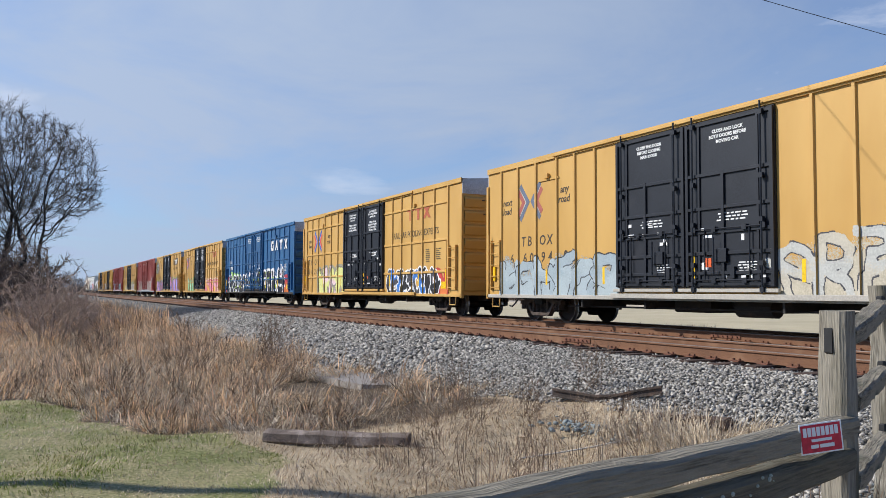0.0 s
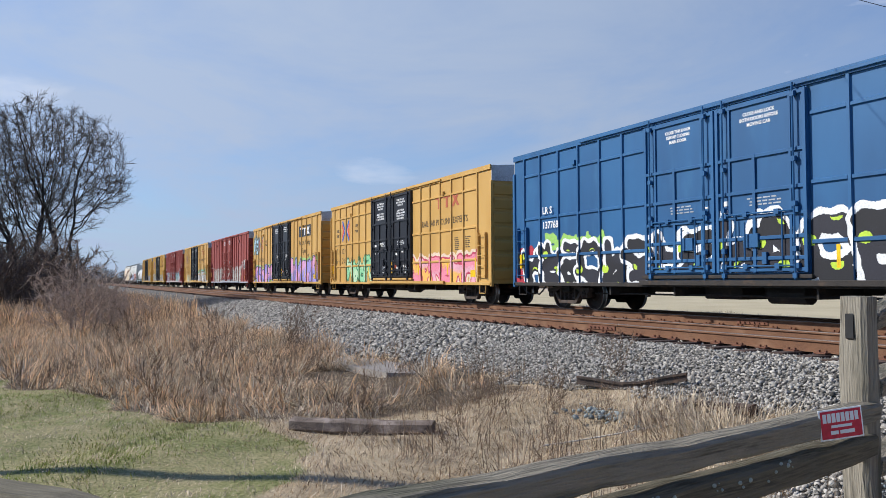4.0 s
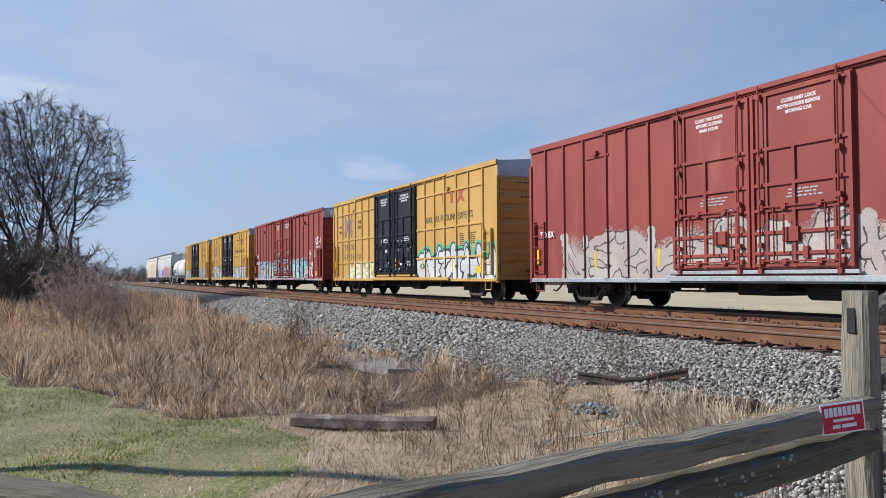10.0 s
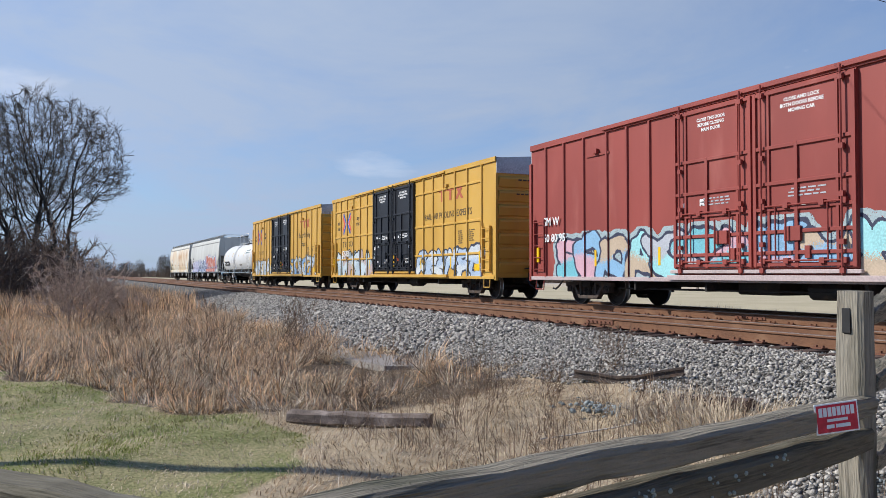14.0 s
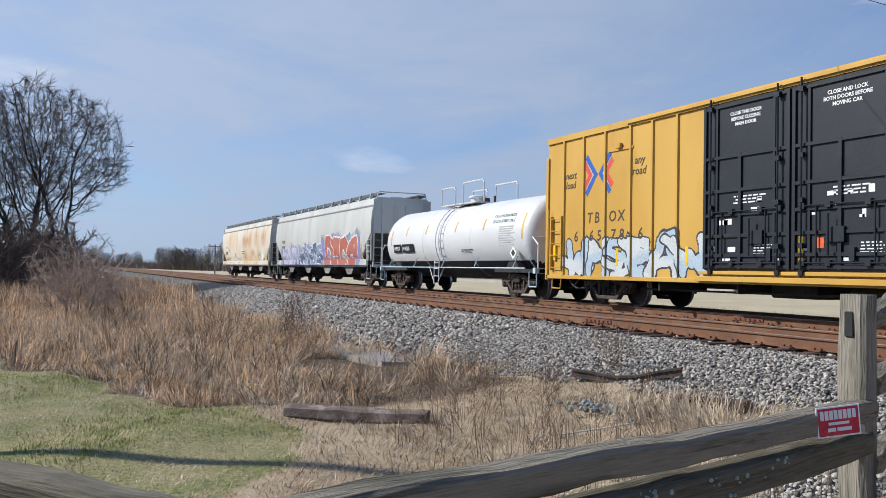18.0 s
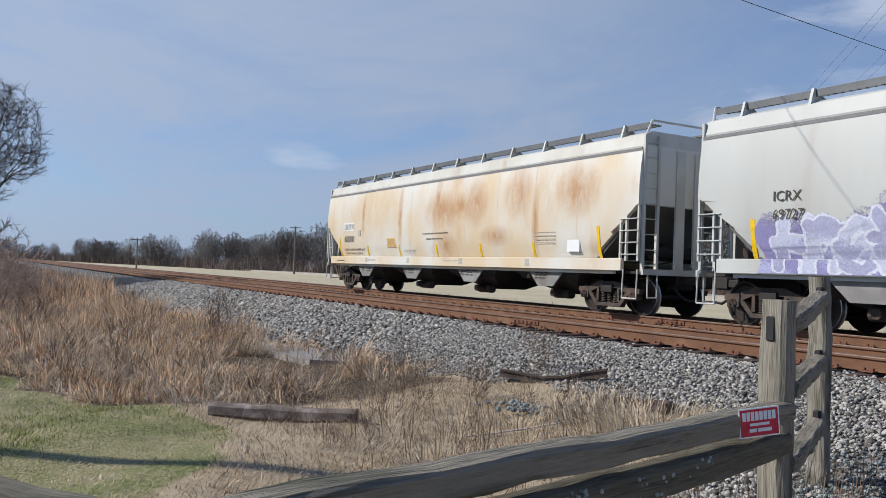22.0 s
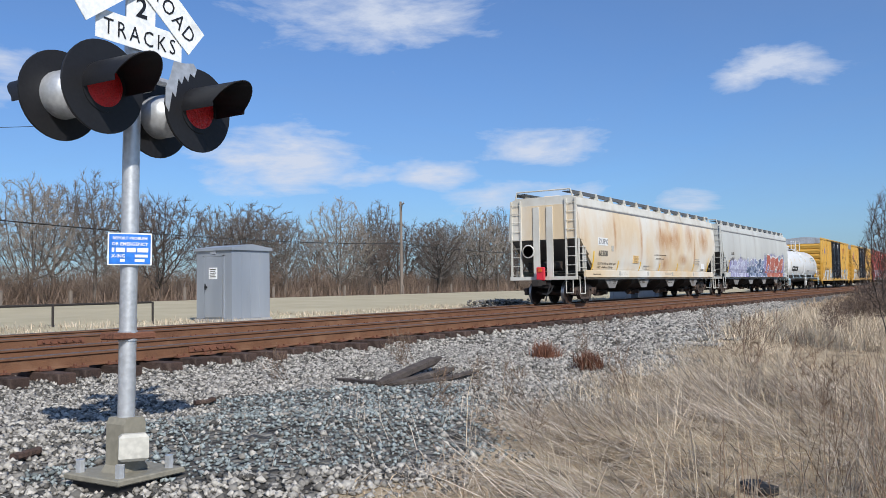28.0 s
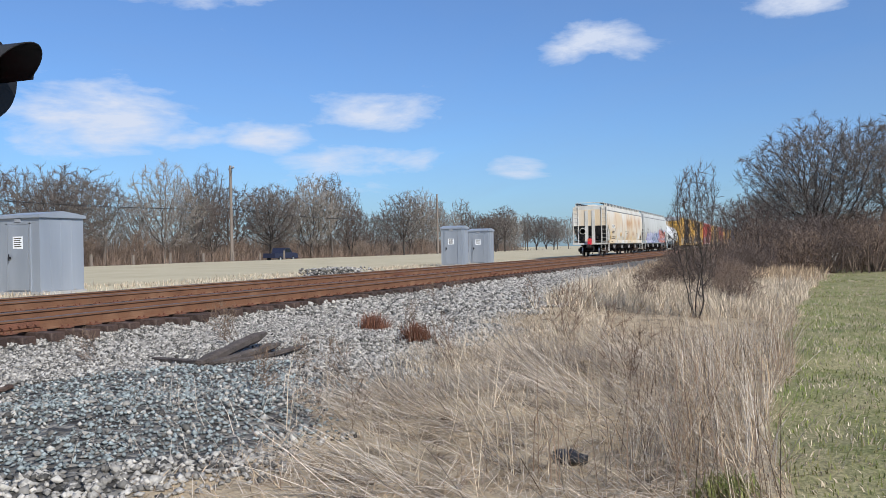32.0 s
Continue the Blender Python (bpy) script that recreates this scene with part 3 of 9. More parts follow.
def ground_material():
    m = bpy.data.materials.new("ground_cover")
    m.use_nodes = True
    nt = m.node_tree
    b = nt.nodes["Principled BSDF"]
    b.inputs["Roughness"].default_value = 0.95
    b.inputs["Specular IOR Level"].default_value = 0.2
    co = nt.nodes.new("ShaderNodeTexCoord").outputs["Object"]
    zone = nt.nodes.new("ShaderNodeAttribute")
    zone.attribute_name = "zone"
    sep = nt.nodes.new("ShaderNodeSeparateColor")
    nt.links.new(zone.outputs["Color"], sep.inputs[0])

    def tex(s, d=5, r=0.6):
        n = nt.nodes.new("ShaderNodeTexNoise")
        n.inputs["Scale"].default_value, n.inputs["Detail"].default_value, n.inputs["Roughness"].default_value = s, d, r
        nt.links.new(co, n.inputs["Vector"])
        return n.outputs[0]

    def ramp(fac, *stops):
        n = nt.nodes.new("ShaderNodeValToRGB")
        nt.links.new(fac, n.inputs[0])
        for i, (p, col) in enumerate(stops):
            e = n.color_ramp.elements[i] if i < 2 else n.color_ramp.elements.new(p)
            e.position, e.color = p, (*col, 1)
        return n.outputs[0]

    def mixer(fac, a, c):
        n = nt.nodes.new("ShaderNodeMix")
        n.data_type = "RGBA"
        for s, v in ((0, fac), (6, a), (7, c)):
            nt.links.new(v, n.inputs[s])
        return n.outputs[2]

    def edge(fac):
        """A soft zone edge, broken by noise."""
        a = nt.nodes.new("ShaderNodeMath")
        a.operation = "MULTIPLY_ADD"
        nt.links.new(tex(3.5, 6), a.inputs[0])
        a.inputs[1].default_value = 0.9
        nt.links.new(fac, a.inputs[2])
        r = nt.nodes.new("ShaderNodeMapRange")
        r.inputs[1].default_value, r.inputs[2].default_value = 0.8, 1.05
        nt.links.new(a.outputs[0], r.inputs[0])
        return r.outputs[0]

    straw = ramp(tex(1.1), (0.32, (0.33, 0.255, 0.165)), (0.68, (0.50, 0.41, 0.28)))
    straw2 = ramp(tex(28, 4), (0.3, (0.26, 0.195, 0.125)), (0.7, (0.56, 0.46, 0.32)))
    half = nt.nodes.new("ShaderNodeValue")
    half.outputs[0].default_value = 0.5
    straw = mixer(half.outputs[0], straw, straw2)
    green = ramp(tex(1.4), (0.38, (0.14, 0.165, 0.045)), (0.60, (0.34, 0.29, 0.16)))
    fine_green = ramp(tex(24, 5), (0.38, (0.075, 0.09, 0.028)), (0.62, (0.36, 0.32, 0.17)))
    green = mixer(half.outputs[0], green, fine_green)
    vor = nt.nodes.new("ShaderNodeTexVoronoi")
    vor.inputs["Scale"].default_value = 13
    nt.links.new(co, vor.inputs["Vector"])
    vsep = nt.nodes.new("ShaderNodeSeparateColor")
    nt.links.new(vor.outputs["Color"], vsep.inputs[0])
    stones = ramp(vsep.outputs[0], (0.0, (0.05, 0.046, 0.042)), (1.0, (0.24, 0.228, 0.205)))
    field = ramp(tex(0.25, 6), (0.3, (0.42, 0.36, 0.24)), (0.7, (0.52, 0.455, 0.31)))
    # brown soil, darkened to stand in for shade between reed and grass stalks
    lit = nt.nodes.new("ShaderNodeAttribute")
    lit.attribute_name = "shaded_litter"
    shaded_soil = ramp(tex(5, 5), (0.3, (0.055, 0.04, 0.028)), (0.7, (0.17, 0.125, 0.085)))
    straw = mixer(edge(lit.outputs["Fac"]), straw, shaded_soil)
    col = mixer(edge(sep.outputs[2]), straw, field)
    col = mixer(edge(sep.outputs[1]), col, green)
    col = mixer(edge(sep.outputs[0]), col, stones)
    nt.links.new(col, b.inputs["Base Color"])
    bn = nt.nodes.new("ShaderNodeBump")
    bn.inputs["Strength"].default_value, bn.inputs["Distance"].default_value = 0.6, 0.05
    nt.links.new(tex(30, 6), bn.inputs["Height"])
    bv = nt.nodes.new("ShaderNodeBump")
    bv.invert = True
    nt.links.new(vor.outputs["Distance"], bv.inputs["Height"])
    bv.inputs["Distance"].default_value = 0.05
    nt.links.new(sep.outputs[0], bv.inputs["Strength"])
    nt.links.new(bn.outputs[0], bv.inputs["Normal"])
    nt.links.new(bv.outputs[0], b.inputs["Normal"])
    return m


ground = bulk("ground", np.stack([gx, gy, gz], -1).reshape(-1, 3), quads, 4, ground_material(),
              "straw, lawn and gravel ground beside the railway", "ground", kind="structure", smooth=True)
far_edge = 18.4
zone = np.zeros((ny * nx, 4), np.float32)
zone[:, 0] = (ease(-0.25, 0.25, gy - toe(gx)) * (1 - ease(-0.4, 0.4, gy - far_edge))).ravel()
zone[:, 1] = np.maximum(lawn_left(gx, gy), lawn_right(gx, gy)).ravel()
zone[:, 2] = ease(18.5, 21, gy).ravel()
zone[:, 3] = 1
ground.data.attributes.new("zone", "FLOAT_COLOR", "POINT").data.foreach_set("color", zone.ravel())

# where the ground colour carries that shade: reed bed, dead grass, right verge
edge_of = ease(0.2, 0.6, toe(gx) - gy)
shaded_litter = np.maximum((1 - lawn_left(gx, gy)) * edge_of * np.where(gx < 0, np.maximum(ease(9.6, 10.8, -gx), 0.32), 0), (1 - lawn_right(gx, gy)) * edge_of * 0.40 * (gx > 3)).ravel().astype(np.float32)
ground.data.attributes.new("shaded_litter", "FLOAT", "POINT").data.foreach_set("value", shaded_litter)

# ---- the road over the tracks ----
ROADBITS = [(-40, 6.95), (6.95, 10.02), (10.22, 11.42), (11.70, 14.12), (14.32, 15.52), (15.80, 60.5)]
road = thing("road", "worn grey asphalt road climbing over the two tracks", "road", kind="structure")
for y0, y1 in ROADBITS:
    ys = np.unique(np.concatenate([np.arange(y0, y1, 0.15 if y1 < 20 else 0.8), [y1]]))
    sh = Shape()
    for y in ys:
        a, c = (float(v) for v in road_edges(y))
        z = float(road_z(y))
        for x, dz in ((a - 0.12, -0.14), (a, -0.015), (a * 0.5 + c * 0.5, 0.02), (c, -0.015), (c + 0.12, -0.14)):
            sh.v.append((x, y, z + dz))
    for i in range(len(ys) - 1):
        for j in range(4):
            k = 5 * i + j
            sh.f.append((k, k + 1, k + 6, k + 5))
    part("road_surface", sh, ASPHALT if y0 < 0 else NEWASPHALT, road, smooth=True)
for cy, c0, c1, w in ((6.95, -1.78, 2.45, 0.020), (9.25, -2.05, 2.95, 0.012), (3.1, -1.2, 1.9, 0.012)):
    sh = Shape()
    xs = np.linspace(c0, c1, 60)
    for x in xs:
        y = cy + 0.09 * math.sin(x * 1.7) + 0.04 * math.sin(x * 7.3) + 0.03 * math.sin(x * 19)
        ww = w * (0.5 + 0.9 * abs(math.sin(x * 5.1 + cy)))
        for yy in (y - ww, y + ww):
            xm = 0.5 * (ROAD_X[0] + ROAD_X[1])
            crown = 0.02 - 0.035 * min(1.0, abs(x - xm) / 2.4)
            sh.v.append((x, yy, float(road_z(yy)) + crown + 0.004))
    for i in range(len(xs) - 1):
        sh.f.append((2 * i, 2 * i + 2, 2 * i + 3, 2 * i + 1))
    part("crack", sh, CRACK, road, "dark ragged crack across the asphalt")
sh = Shape()
far_road = thing("far_road", "grey highway running along the far side of the field", "road", kind="structure")
sh.box(-900, 900, 60.2, 66.8, -1.3, -0.45)
part("road_surface", sh, ASPHALT, far_road)

# ---- the two tracks ----
RAIL = [(-0.07, -0.185), (0.07, -0.185), (0.07, -0.172), (0.012, -0.155), (0.012, -0.045), (0.036, -0.036), (0.036, -0.012), (-0.036, -0.012), (-0.036, -0.036), (-0.012, -0.045), (-0.012, -0.155), (-0.07, -0.172)]
HEAD = [(-0.036, -0.0135), (0.036, -0.0135), (0.034, -0.003), (0.026, 0.0), (-0.026, 0.0), (-0.034, -0.003)]
tie_mesh = []
for k in range(3):
    r = random.Random(k)
    sh = Shape().box(-0.115, 0.115, -1.3 + r.uniform(-0.04, 0.02), 1.3, -0.40, -0.19, 0.012)
    tie_mesh.append(sh.mesh("sleeper", TIE))
PLATE = Shape()
for s in (-1, 1):
    PLATE.box(-0.10, 0.10, s * GAUGE - 0.18, s * GAUGE + 0.18, -0.19, -0.172)
    for dx in (-0.06, 0.06):
        for dy in (-0.11, 0.11):
            PLATE.box(dx - 0.014, dx + 0.014, s * GAUGE + dy - 0.018, s * GAUGE + dy + 0.018, -0.175, -0.14)
for yc, tname in ((YN, "empty railway track with rusty rails on wooden sleepers"), (YF, "railway track under the passing freight train")):
    track = thing("track", tname, "railway track", kind="structure")
    for s in (-1, 1):
        rail = part("rail", Shape().extrude([(a + yc + s * GAUGE, z) for a, z in RAIL], "x", -900, 900), RAILRUST, track)
        part("rail_head", Shape().extrude([(a + yc + s * GAUGE, z) for a, z in HEAD], "x", -900, 900), RAILTOP, rail, "worn running surface of the rail")
    near, rest, plates = [], Shape(), Shape()
    r = random.Random(int(yc))
    for i in range(-420, 421):
        x = i * 0.53 + r.uniform(-0.05, 0.05)
        if -2.0 < x < 3.1 or (abs(x) > 60 and i % 2):
            continue
        turn = pose(x, yc + r.uniform(-0.13, 0.08), r.uniform(-0.02, 0.0), 0, 0, r.uniform(-2.6, 2.6))
        if yc == YN and abs(x) < 40:
            near.append(turn)
        else:
            rest.add(Shape().box(-0.115, 0.115, -1.3, 1.3, -0.40, -0.19), turn)
        if abs(x) < 40:
            plates.add(PLATE, pose(x, yc, 0))
    for m in near:
        ob = part("sleeper", tie_mesh[int(abs(m.translation.x * 7)) % 3], TIE, track)
        ob.matrix_basis = m
    tagged(part("sleepers", rest, TIE, track, "rows of dark wooden sleepers"), kind="stuff")
    tagged(part("tie_plates", plates, RUSTPLATE, track, "rusty plates and spikes under the rails"), kind="stuff")
    for jx in (9.2, -14.0, 31.0):
        bar = Shape().box(jx - 0.46, jx + 0.46, yc - GAUGE - 0.032, yc - GAUGE - 0.012, -0.14, -0.05, 0.004)
        for i in range(6):
            bar.tube((jx - 0.36 + i * 0.145, yc - GAUGE - 0.06, -0.095), (jx - 0.36 + i * 0.145, yc - GAUGE - 0.03, -0.095), 0.017)
        part("joint_bar", bar, RUSTPLATE, track)


# ---- ballast stones ----
def stones(name, x, y, z, r, mat, label, big=True):
    if big:
        t = (1 + 5 ** 0.5) / 2
        base = np.array([(-1, t, 0), (1, t, 0), (-1, -t, 0), (1, -t, 0), (0, -1, t), (0, 1, t), (0, -1, -t), (0, 1, -t), (t, 0, -1), (t, 0, 1), (-t, 0, -1), (-t, 0, 1)]) / 1.9
        fc = np.array([(0, 11, 5), (0, 5, 1), (0, 1, 7), (0, 7, 10), (0, 10, 11), (1, 5, 9), (5, 11, 4), (11, 10, 2), (10, 7, 6), (7, 1, 8), (3, 9, 4), (3, 4, 2), (3, 2, 6), (3, 6, 8), (3, 8, 9), (4, 9, 5), (2, 4, 11), (6, 2, 10), (8, 6, 7), (9, 8, 1)])
    else:
        base = np.array([(0, 0, 1), (1, 0, 0.1), (0.2, 1, -0.1), (-1, 0.1, 0.1), (-0.1, -1, 0), (0, 0, -1)])
        fc = np.array([(0, 1, 2), (0, 2, 3), (0, 3, 4), (0, 4, 1), (5, 2, 1), (5, 3, 2), (5, 4, 3), (5, 1, 4)])
    n, k = len(x), len(base)
    v = base[None] * rng.uniform(0.62, 1.25, (n, k, 3))
    a = rng.uniform(0, 2 * np.pi, n)
    sx, sy, sz = r * rng.uniform(0.8, 1.4, n), r * rng.uniform(0.7, 1.1, n), r * rng.uniform(0.5, 0.85, n)
    v = v * np.stack([sx, sy, sz], -1)[:, None]
    tilt = rng.normal(0, 0.45, n)[:, None]
    vx, vy, vz = v[..., 0], v[..., 1], v[..., 2]
    vx, vz = vx * np.cos(tilt) - vz * np.sin(tilt), vx * np.sin(tilt) + vz * np.cos(tilt)
    ca, sa = np.cos(a)[:, None], np.sin(a)[:, None]
    out = np.stack([vx * ca - vy * sa + x[:, None], vx * sa + vy * ca + y[:, None], vz + z[:, None]], -1).reshape(-1, 3)
    faces = (fc[None] + (np.arange(n) * k)[:, None, None]).reshape(-1)
    return bulk(name, out, faces, 3, mat, label, "ballast")


def scatter(n, x0, x1, y0, y1, power=1.0):
    x = x0 + (x1 - x0) * rng.random(n) ** power
    return x, rng.uniform(y0, y1, n)


def off_road(x, y):
    a, c = road_edges(y)
    return (x < a - 0.02) | (x > c + 0.02)


def ballast_bed(name, n, x0, x1, y0, y1, r0, r1, mat, label, big, keep=None, lift=0.4):
    x, y = scatter(n, x0, x1, y0, y1)
    ok = (y > toe(x) - 0.25 + 0.5 * rng.random(n) ** 2 - 0.1) & off_road(x, y)
    if keep is not None:
        ok &= keep(x, y)
    x, y = x[ok], y[ok]
    r = rng.uniform(r0, r1, len(x)) * np.where(rng.random(len(x)) < 0.08, 1.4, 1.0)
    return stones(name, x, y, land(x, y) + r * lift, r, mat, label, big)


def blue_patch(x, y):
    d = ((x - 6.2 - 0.25 * (y - 5)) / 2.5) ** 2 + ((y - 5.0) / 1.75) ** 2 + 0.35 * np.sin(x * 2.3 + y * 3)
    e = ((x + 3.3) / 1.1) ** 2 + ((y - 6.6) / 1.9) ** 2 + 0.3 * np.sin(x * 3.3 + y * 2)
    f = ((x + 8.1) / 0.75) ** 2 + ((y - 6.45) / 0.4) ** 2
    return (d < 1.0) | (e < 1.0) | (f < 1.0)


def not_blue(x, y):
    return ~blue_patch(x, y) | (rng.random(len(x)) < 0.12)


ballast_bed("ballast", 53000, -15, -1.5, 4.4, 9.75, 0.018, 0.036, STONE, "pale grey crushed stone ballast along the near track", False, not_blue)
ballast_bed("ballast", 65000, 1.9, 15, 2.4, 9.75, 0.018, 0.036, STONE, "pale grey crushed stone ballast beside the crossing", False, not_blue)
ballast_bed("ballast", 34000, -9.0, 10.0, 3.0, 8.8, 0.012, 0.027, BLUESTONE, "blue-grey newer ballast stones", False, blue_patch, 0.6)
ballast_bed("ballast", 34000, -48, -15, 5.4, 9.75, 0.040, 0.062, STONE, "pale grey crushed stone ballast slope", False)
ballast_bed("ballast", 28000, 15, 48, 3.9, 9.75, 0.038, 0.060, STONE, "pale grey crushed stone ballast slope", False)
ballast_bed("ballast", 26000, -48, 48, 12.1, 13.75, 0.032, 0.055, STONE, "pale grey ballast between the two tracks", False)
ballast_bed("ballast", 9000, -30, 30, 9.75, 12.0, 0.03, 0.045, STONE, "brown-grey ballast between the rails", False, None, 0.2)
stones("gravel_patch", -8.0 + rng.normal(0, 0.34, 170), 6.1 + rng.normal(0, 0.2, 170), land(np.full(170, -8.0), np.full(170, 6.1)) + rng.uniform(0, 0.02, 170), rng.uniform(0.02, 0.045, 170), BLUESTONE, "small patch of blue-grey stones in the dead grass")
stones("gravel_heap", 34 + rng.normal(0, 1.0, 700), 18.9 + rng.normal(0, 0.4, 700), -0.3 + rng.uniform(0, 0.4, 700), rng.uniform(0.06, 0.12, 700), STONE, "low heap of blue-grey gravel in the field", False)


# ---- the freight train ----
WHEEL_R = 0.457


def wheelset_mesh():
    sh = Shape().tube((0, -1.0, 0), (0, 1.0, 0), 0.085, n=10)
    for s in (-1, 1):
        rows = [(s * 0.80, 0.10), (s * 0.80, 0.16), (s * 0.745, 0.20), (s * 0.745, 0.37), (s * 0.79, 0.40), (s * 0.79, WHEEL_R - 0.012), (s * 0.785, WHEEL_R),
                (s * 0.69, WHEEL_R + 0.004), (s * 0.67, WHEEL_R + 0.028), (s * 0.655, WHEEL_R + 0.02), (s * 0.65, 0.38), (s * 0.70, 0.20), (s * 0.69, 0.10)]
        sh.lathe(rows, 28)
        for i in range(3):
            a = 2 * math.pi * i / 3
            sh.tube((0.06 * math.cos(a), s * 0.99, 0.06 * math.sin(a)), (0.06 * math.cos(a), s * 1.20, 0.06 * math.sin(a)), 0.016, n=6)
        sh.tube((0, s * 0.95, 0), (0, s * 1.17, 0), 0.098, n=14)
    me = sh.mesh("wheelset", WHEEL, True)
    me.materials.append(TREAD)
    for p in me.polygons:
        c = p.center
        if abs(math.hypot(c.x, c.z) - WHEEL_R) < 0.02 and 0.66 < abs(c.y) < 0.80:
            p.material_index = 1
    return me


def side_frame_mesh(s):
    y0, y1 = s * 0.98, s * 1.14
    sh = Shape()
    sh.extrude([(-1.12, 0.52), (-1.12, 0.64), (-0.75, 0.66), (-0.35, 0.80), (0.35, 0.80), (0.75, 0.66), (1.12, 0.64), (1.12, 0.52), (0.72, 0.50), (0.36, 0.64), (-0.36, 0.64), (-0.72, 0.50)], "y", y0, y1)
    for k in (-1, 1):
        sh.extrude([(k * 0.62, 0.52), (k * 0.76, 0.52), (k * 0.46, 0.20), (k * 0.32, 0.20)], "y", y0, y1)
        sh.extrude([(k * 0.34, 0.30), (k * 0.42, 0.30), (k * 0.42, 0.66), (k * 0.34, 0.66)], "y", y0, y1)
        sh.box(k * 0.89 - 0.15, k * 0.89 + 0.15, min(y0, y1) - 0.01, max(y0, y1) + 0.01, 0.36, 0.56, 0.02)
    sh.box(-0.46, 0.46, min(y0, y1), max(y0, y1), 0.17, 0.27, 0.015)
    return sh.mesh("side_frame", TRUCKRUST)


def spring_mesh():
    rows = [(0.27 + i * 0.021, 0.085 if i % 2 else 0.060) for i in range(15)]
    return Shape().lathe(rows, 10, "z").mesh("spring", TRUCKRUST, True)


WHEELSET = wheelset_mesh()
FRAMES = {s: side_frame_mesh(s) for s in (-1, 1)}
SPRING = spring_mesh()
BOLSTER = Shape().box(-0.2, 0.2, -1.2, 1.2, 0.52, 0.72, 0.02).box(-0.16, 0.16, -0.4, 0.4, 0.7, 0.95).box(-0.62, -0.5, -1.0, 1.0, 0.30, 0.42).box(0.5, 0.62, -1.0, 1.0, 0.30, 0.42).mesh("truck", STEELDARK)
ROLLING = []


def truck(parent, x):
    t = part("truck", BOLSTER, STEELDARK, parent, "grimy four-wheel freight truck")
    t.matrix_basis = pose(x, 0, 0)
    for s in (-1, 1):
        part("side_frame", FRAMES[s], TRUCKRUST, t)
        for x2 in (-0.22, 0.0, 0.22):
            part("spring", SPRING, TRUCKRUST, t).matrix_basis = pose(x2, s * 1.05, 0)
        w = part("wheelset", WHEELSET, WHEEL, t)
        w.matrix_basis = pose(s * 0.89, 0, WHEEL_R)
        ROLLING.append(w)


COUPLER = Shape().box(0, 0.62, -0.10, 0.10, 0.76, 0.94, 0.02).box(0.55, 0.86, -0.17, 0.13, 0.70, 1.0, 0.04).box(-0.2, 0.05, -0.3, 0.3, 0.65, 1.05).mesh("coupler", STEELDARK)


def hose(parent, x, s):
    pts = [(x, -0.35, 0.75), (x + s * 0.25, -0.36, 0.52), (x + s * 0.5, -0.34, 0.40), (x + s * 0.8, -0.25, 0.42)]
    part("air_hose", Shape().pipe(pts, 0.03), CABLE, parent)


def running_gear(car, half, tc):
    truck(car, -tc)
    truck(car, tc)
    for s in (-1, 1):
        c = part("coupler", COUPLER, STEELDARK, car)
        c.matrix_basis = pose(s * half, 0, 0, 0, 0, 0 if s > 0 else 180)
        hose(car, s * half, s)


def ladder(x0, x1, y, z0, z1, n, depth=0.09, r=0.013):
    """Rungs with two stiles, standing off a wall at y towards -y (or +y)."""
    s = -1 if y < 0 else 1
    sh = Shape()
    for x in (x0, x1):
        sh.box(x - 0.02, x + 0.02, min(y, y + s * depth), max(y, y + s * depth), z0, z1)
    for i in range(n):
        z = z0 + 0.08 + (z1 - z0 - 0.16) * i / (n - 1)
        sh.tube((x0, y + s * depth, z), (x1, y + s * depth, z), r, n=6)
    return sh


def skin(z):
    """How far the hopper's curved side stands out at a height."""
    return float(np.interp(z, [1.32, 1.6, 2.0, 2.55, 3.1, 3.6, 3.93], [1.42, 1.52, 1.575, 1.60, 1.59, 1.55, 1.50]))


# -- spray pieces: strokes of made-up letter forms, laid on panels and posts alike --
FORMS = [
    [[(0.08, 0.05), (0.4, 0.95), (0.62, 0.95), (0.92, 0.05)], [(0.22, 0.38), (0.8, 0.38)]],
    [[(0.14, 0.05), (0.14, 0.95)], [(0.84, 0.05), (0.86, 0.95)], [(0.14, 0.5), (0.85, 0.5)]],
    [[(0.16, 0.05), (0.16, 0.95), (0.62, 0.92), (0.88, 0.66), (0.88, 0.32), (0.6, 0.06), (0.16, 0.05)]],
    [[(0.08, 0.05), (0.18, 0.95), (0.5, 0.42), (0.82, 0.95), (0.92, 0.05)]],
    [[(0.3, 0.06), (0.1, 0.3), (0.1, 0.7), (0.32, 0.94), (0.68, 0.94), (0.9, 0.7), (0.9, 0.3), (0.68, 0.06), (0.3, 0.06)]],
    [[(0.86, 0.92), (0.16, 0.94), (0.16, 0.06), (0.88, 0.06)], [(0.16, 0.5), (0.74, 0.5)]],
    [[(0.16, 0.05), (0.16, 0.95), (0.7, 0.93), (0.88, 0.72), (0.7, 0.48), (0.16, 0.46)], [(0.55, 0.46), (0.9, 0.05)]],
    [[(0.88, 0.86), (0.3, 0.95), (0.12, 0.72), (0.84, 0.4), (0.78, 0.1), (0.12, 0.08)]],
    [[(0.12, 0.95), (0.14, 0.2), (0.4, 0.05), (0.7, 0.08), (0.88, 0.3), (0.88, 0.95)]]]


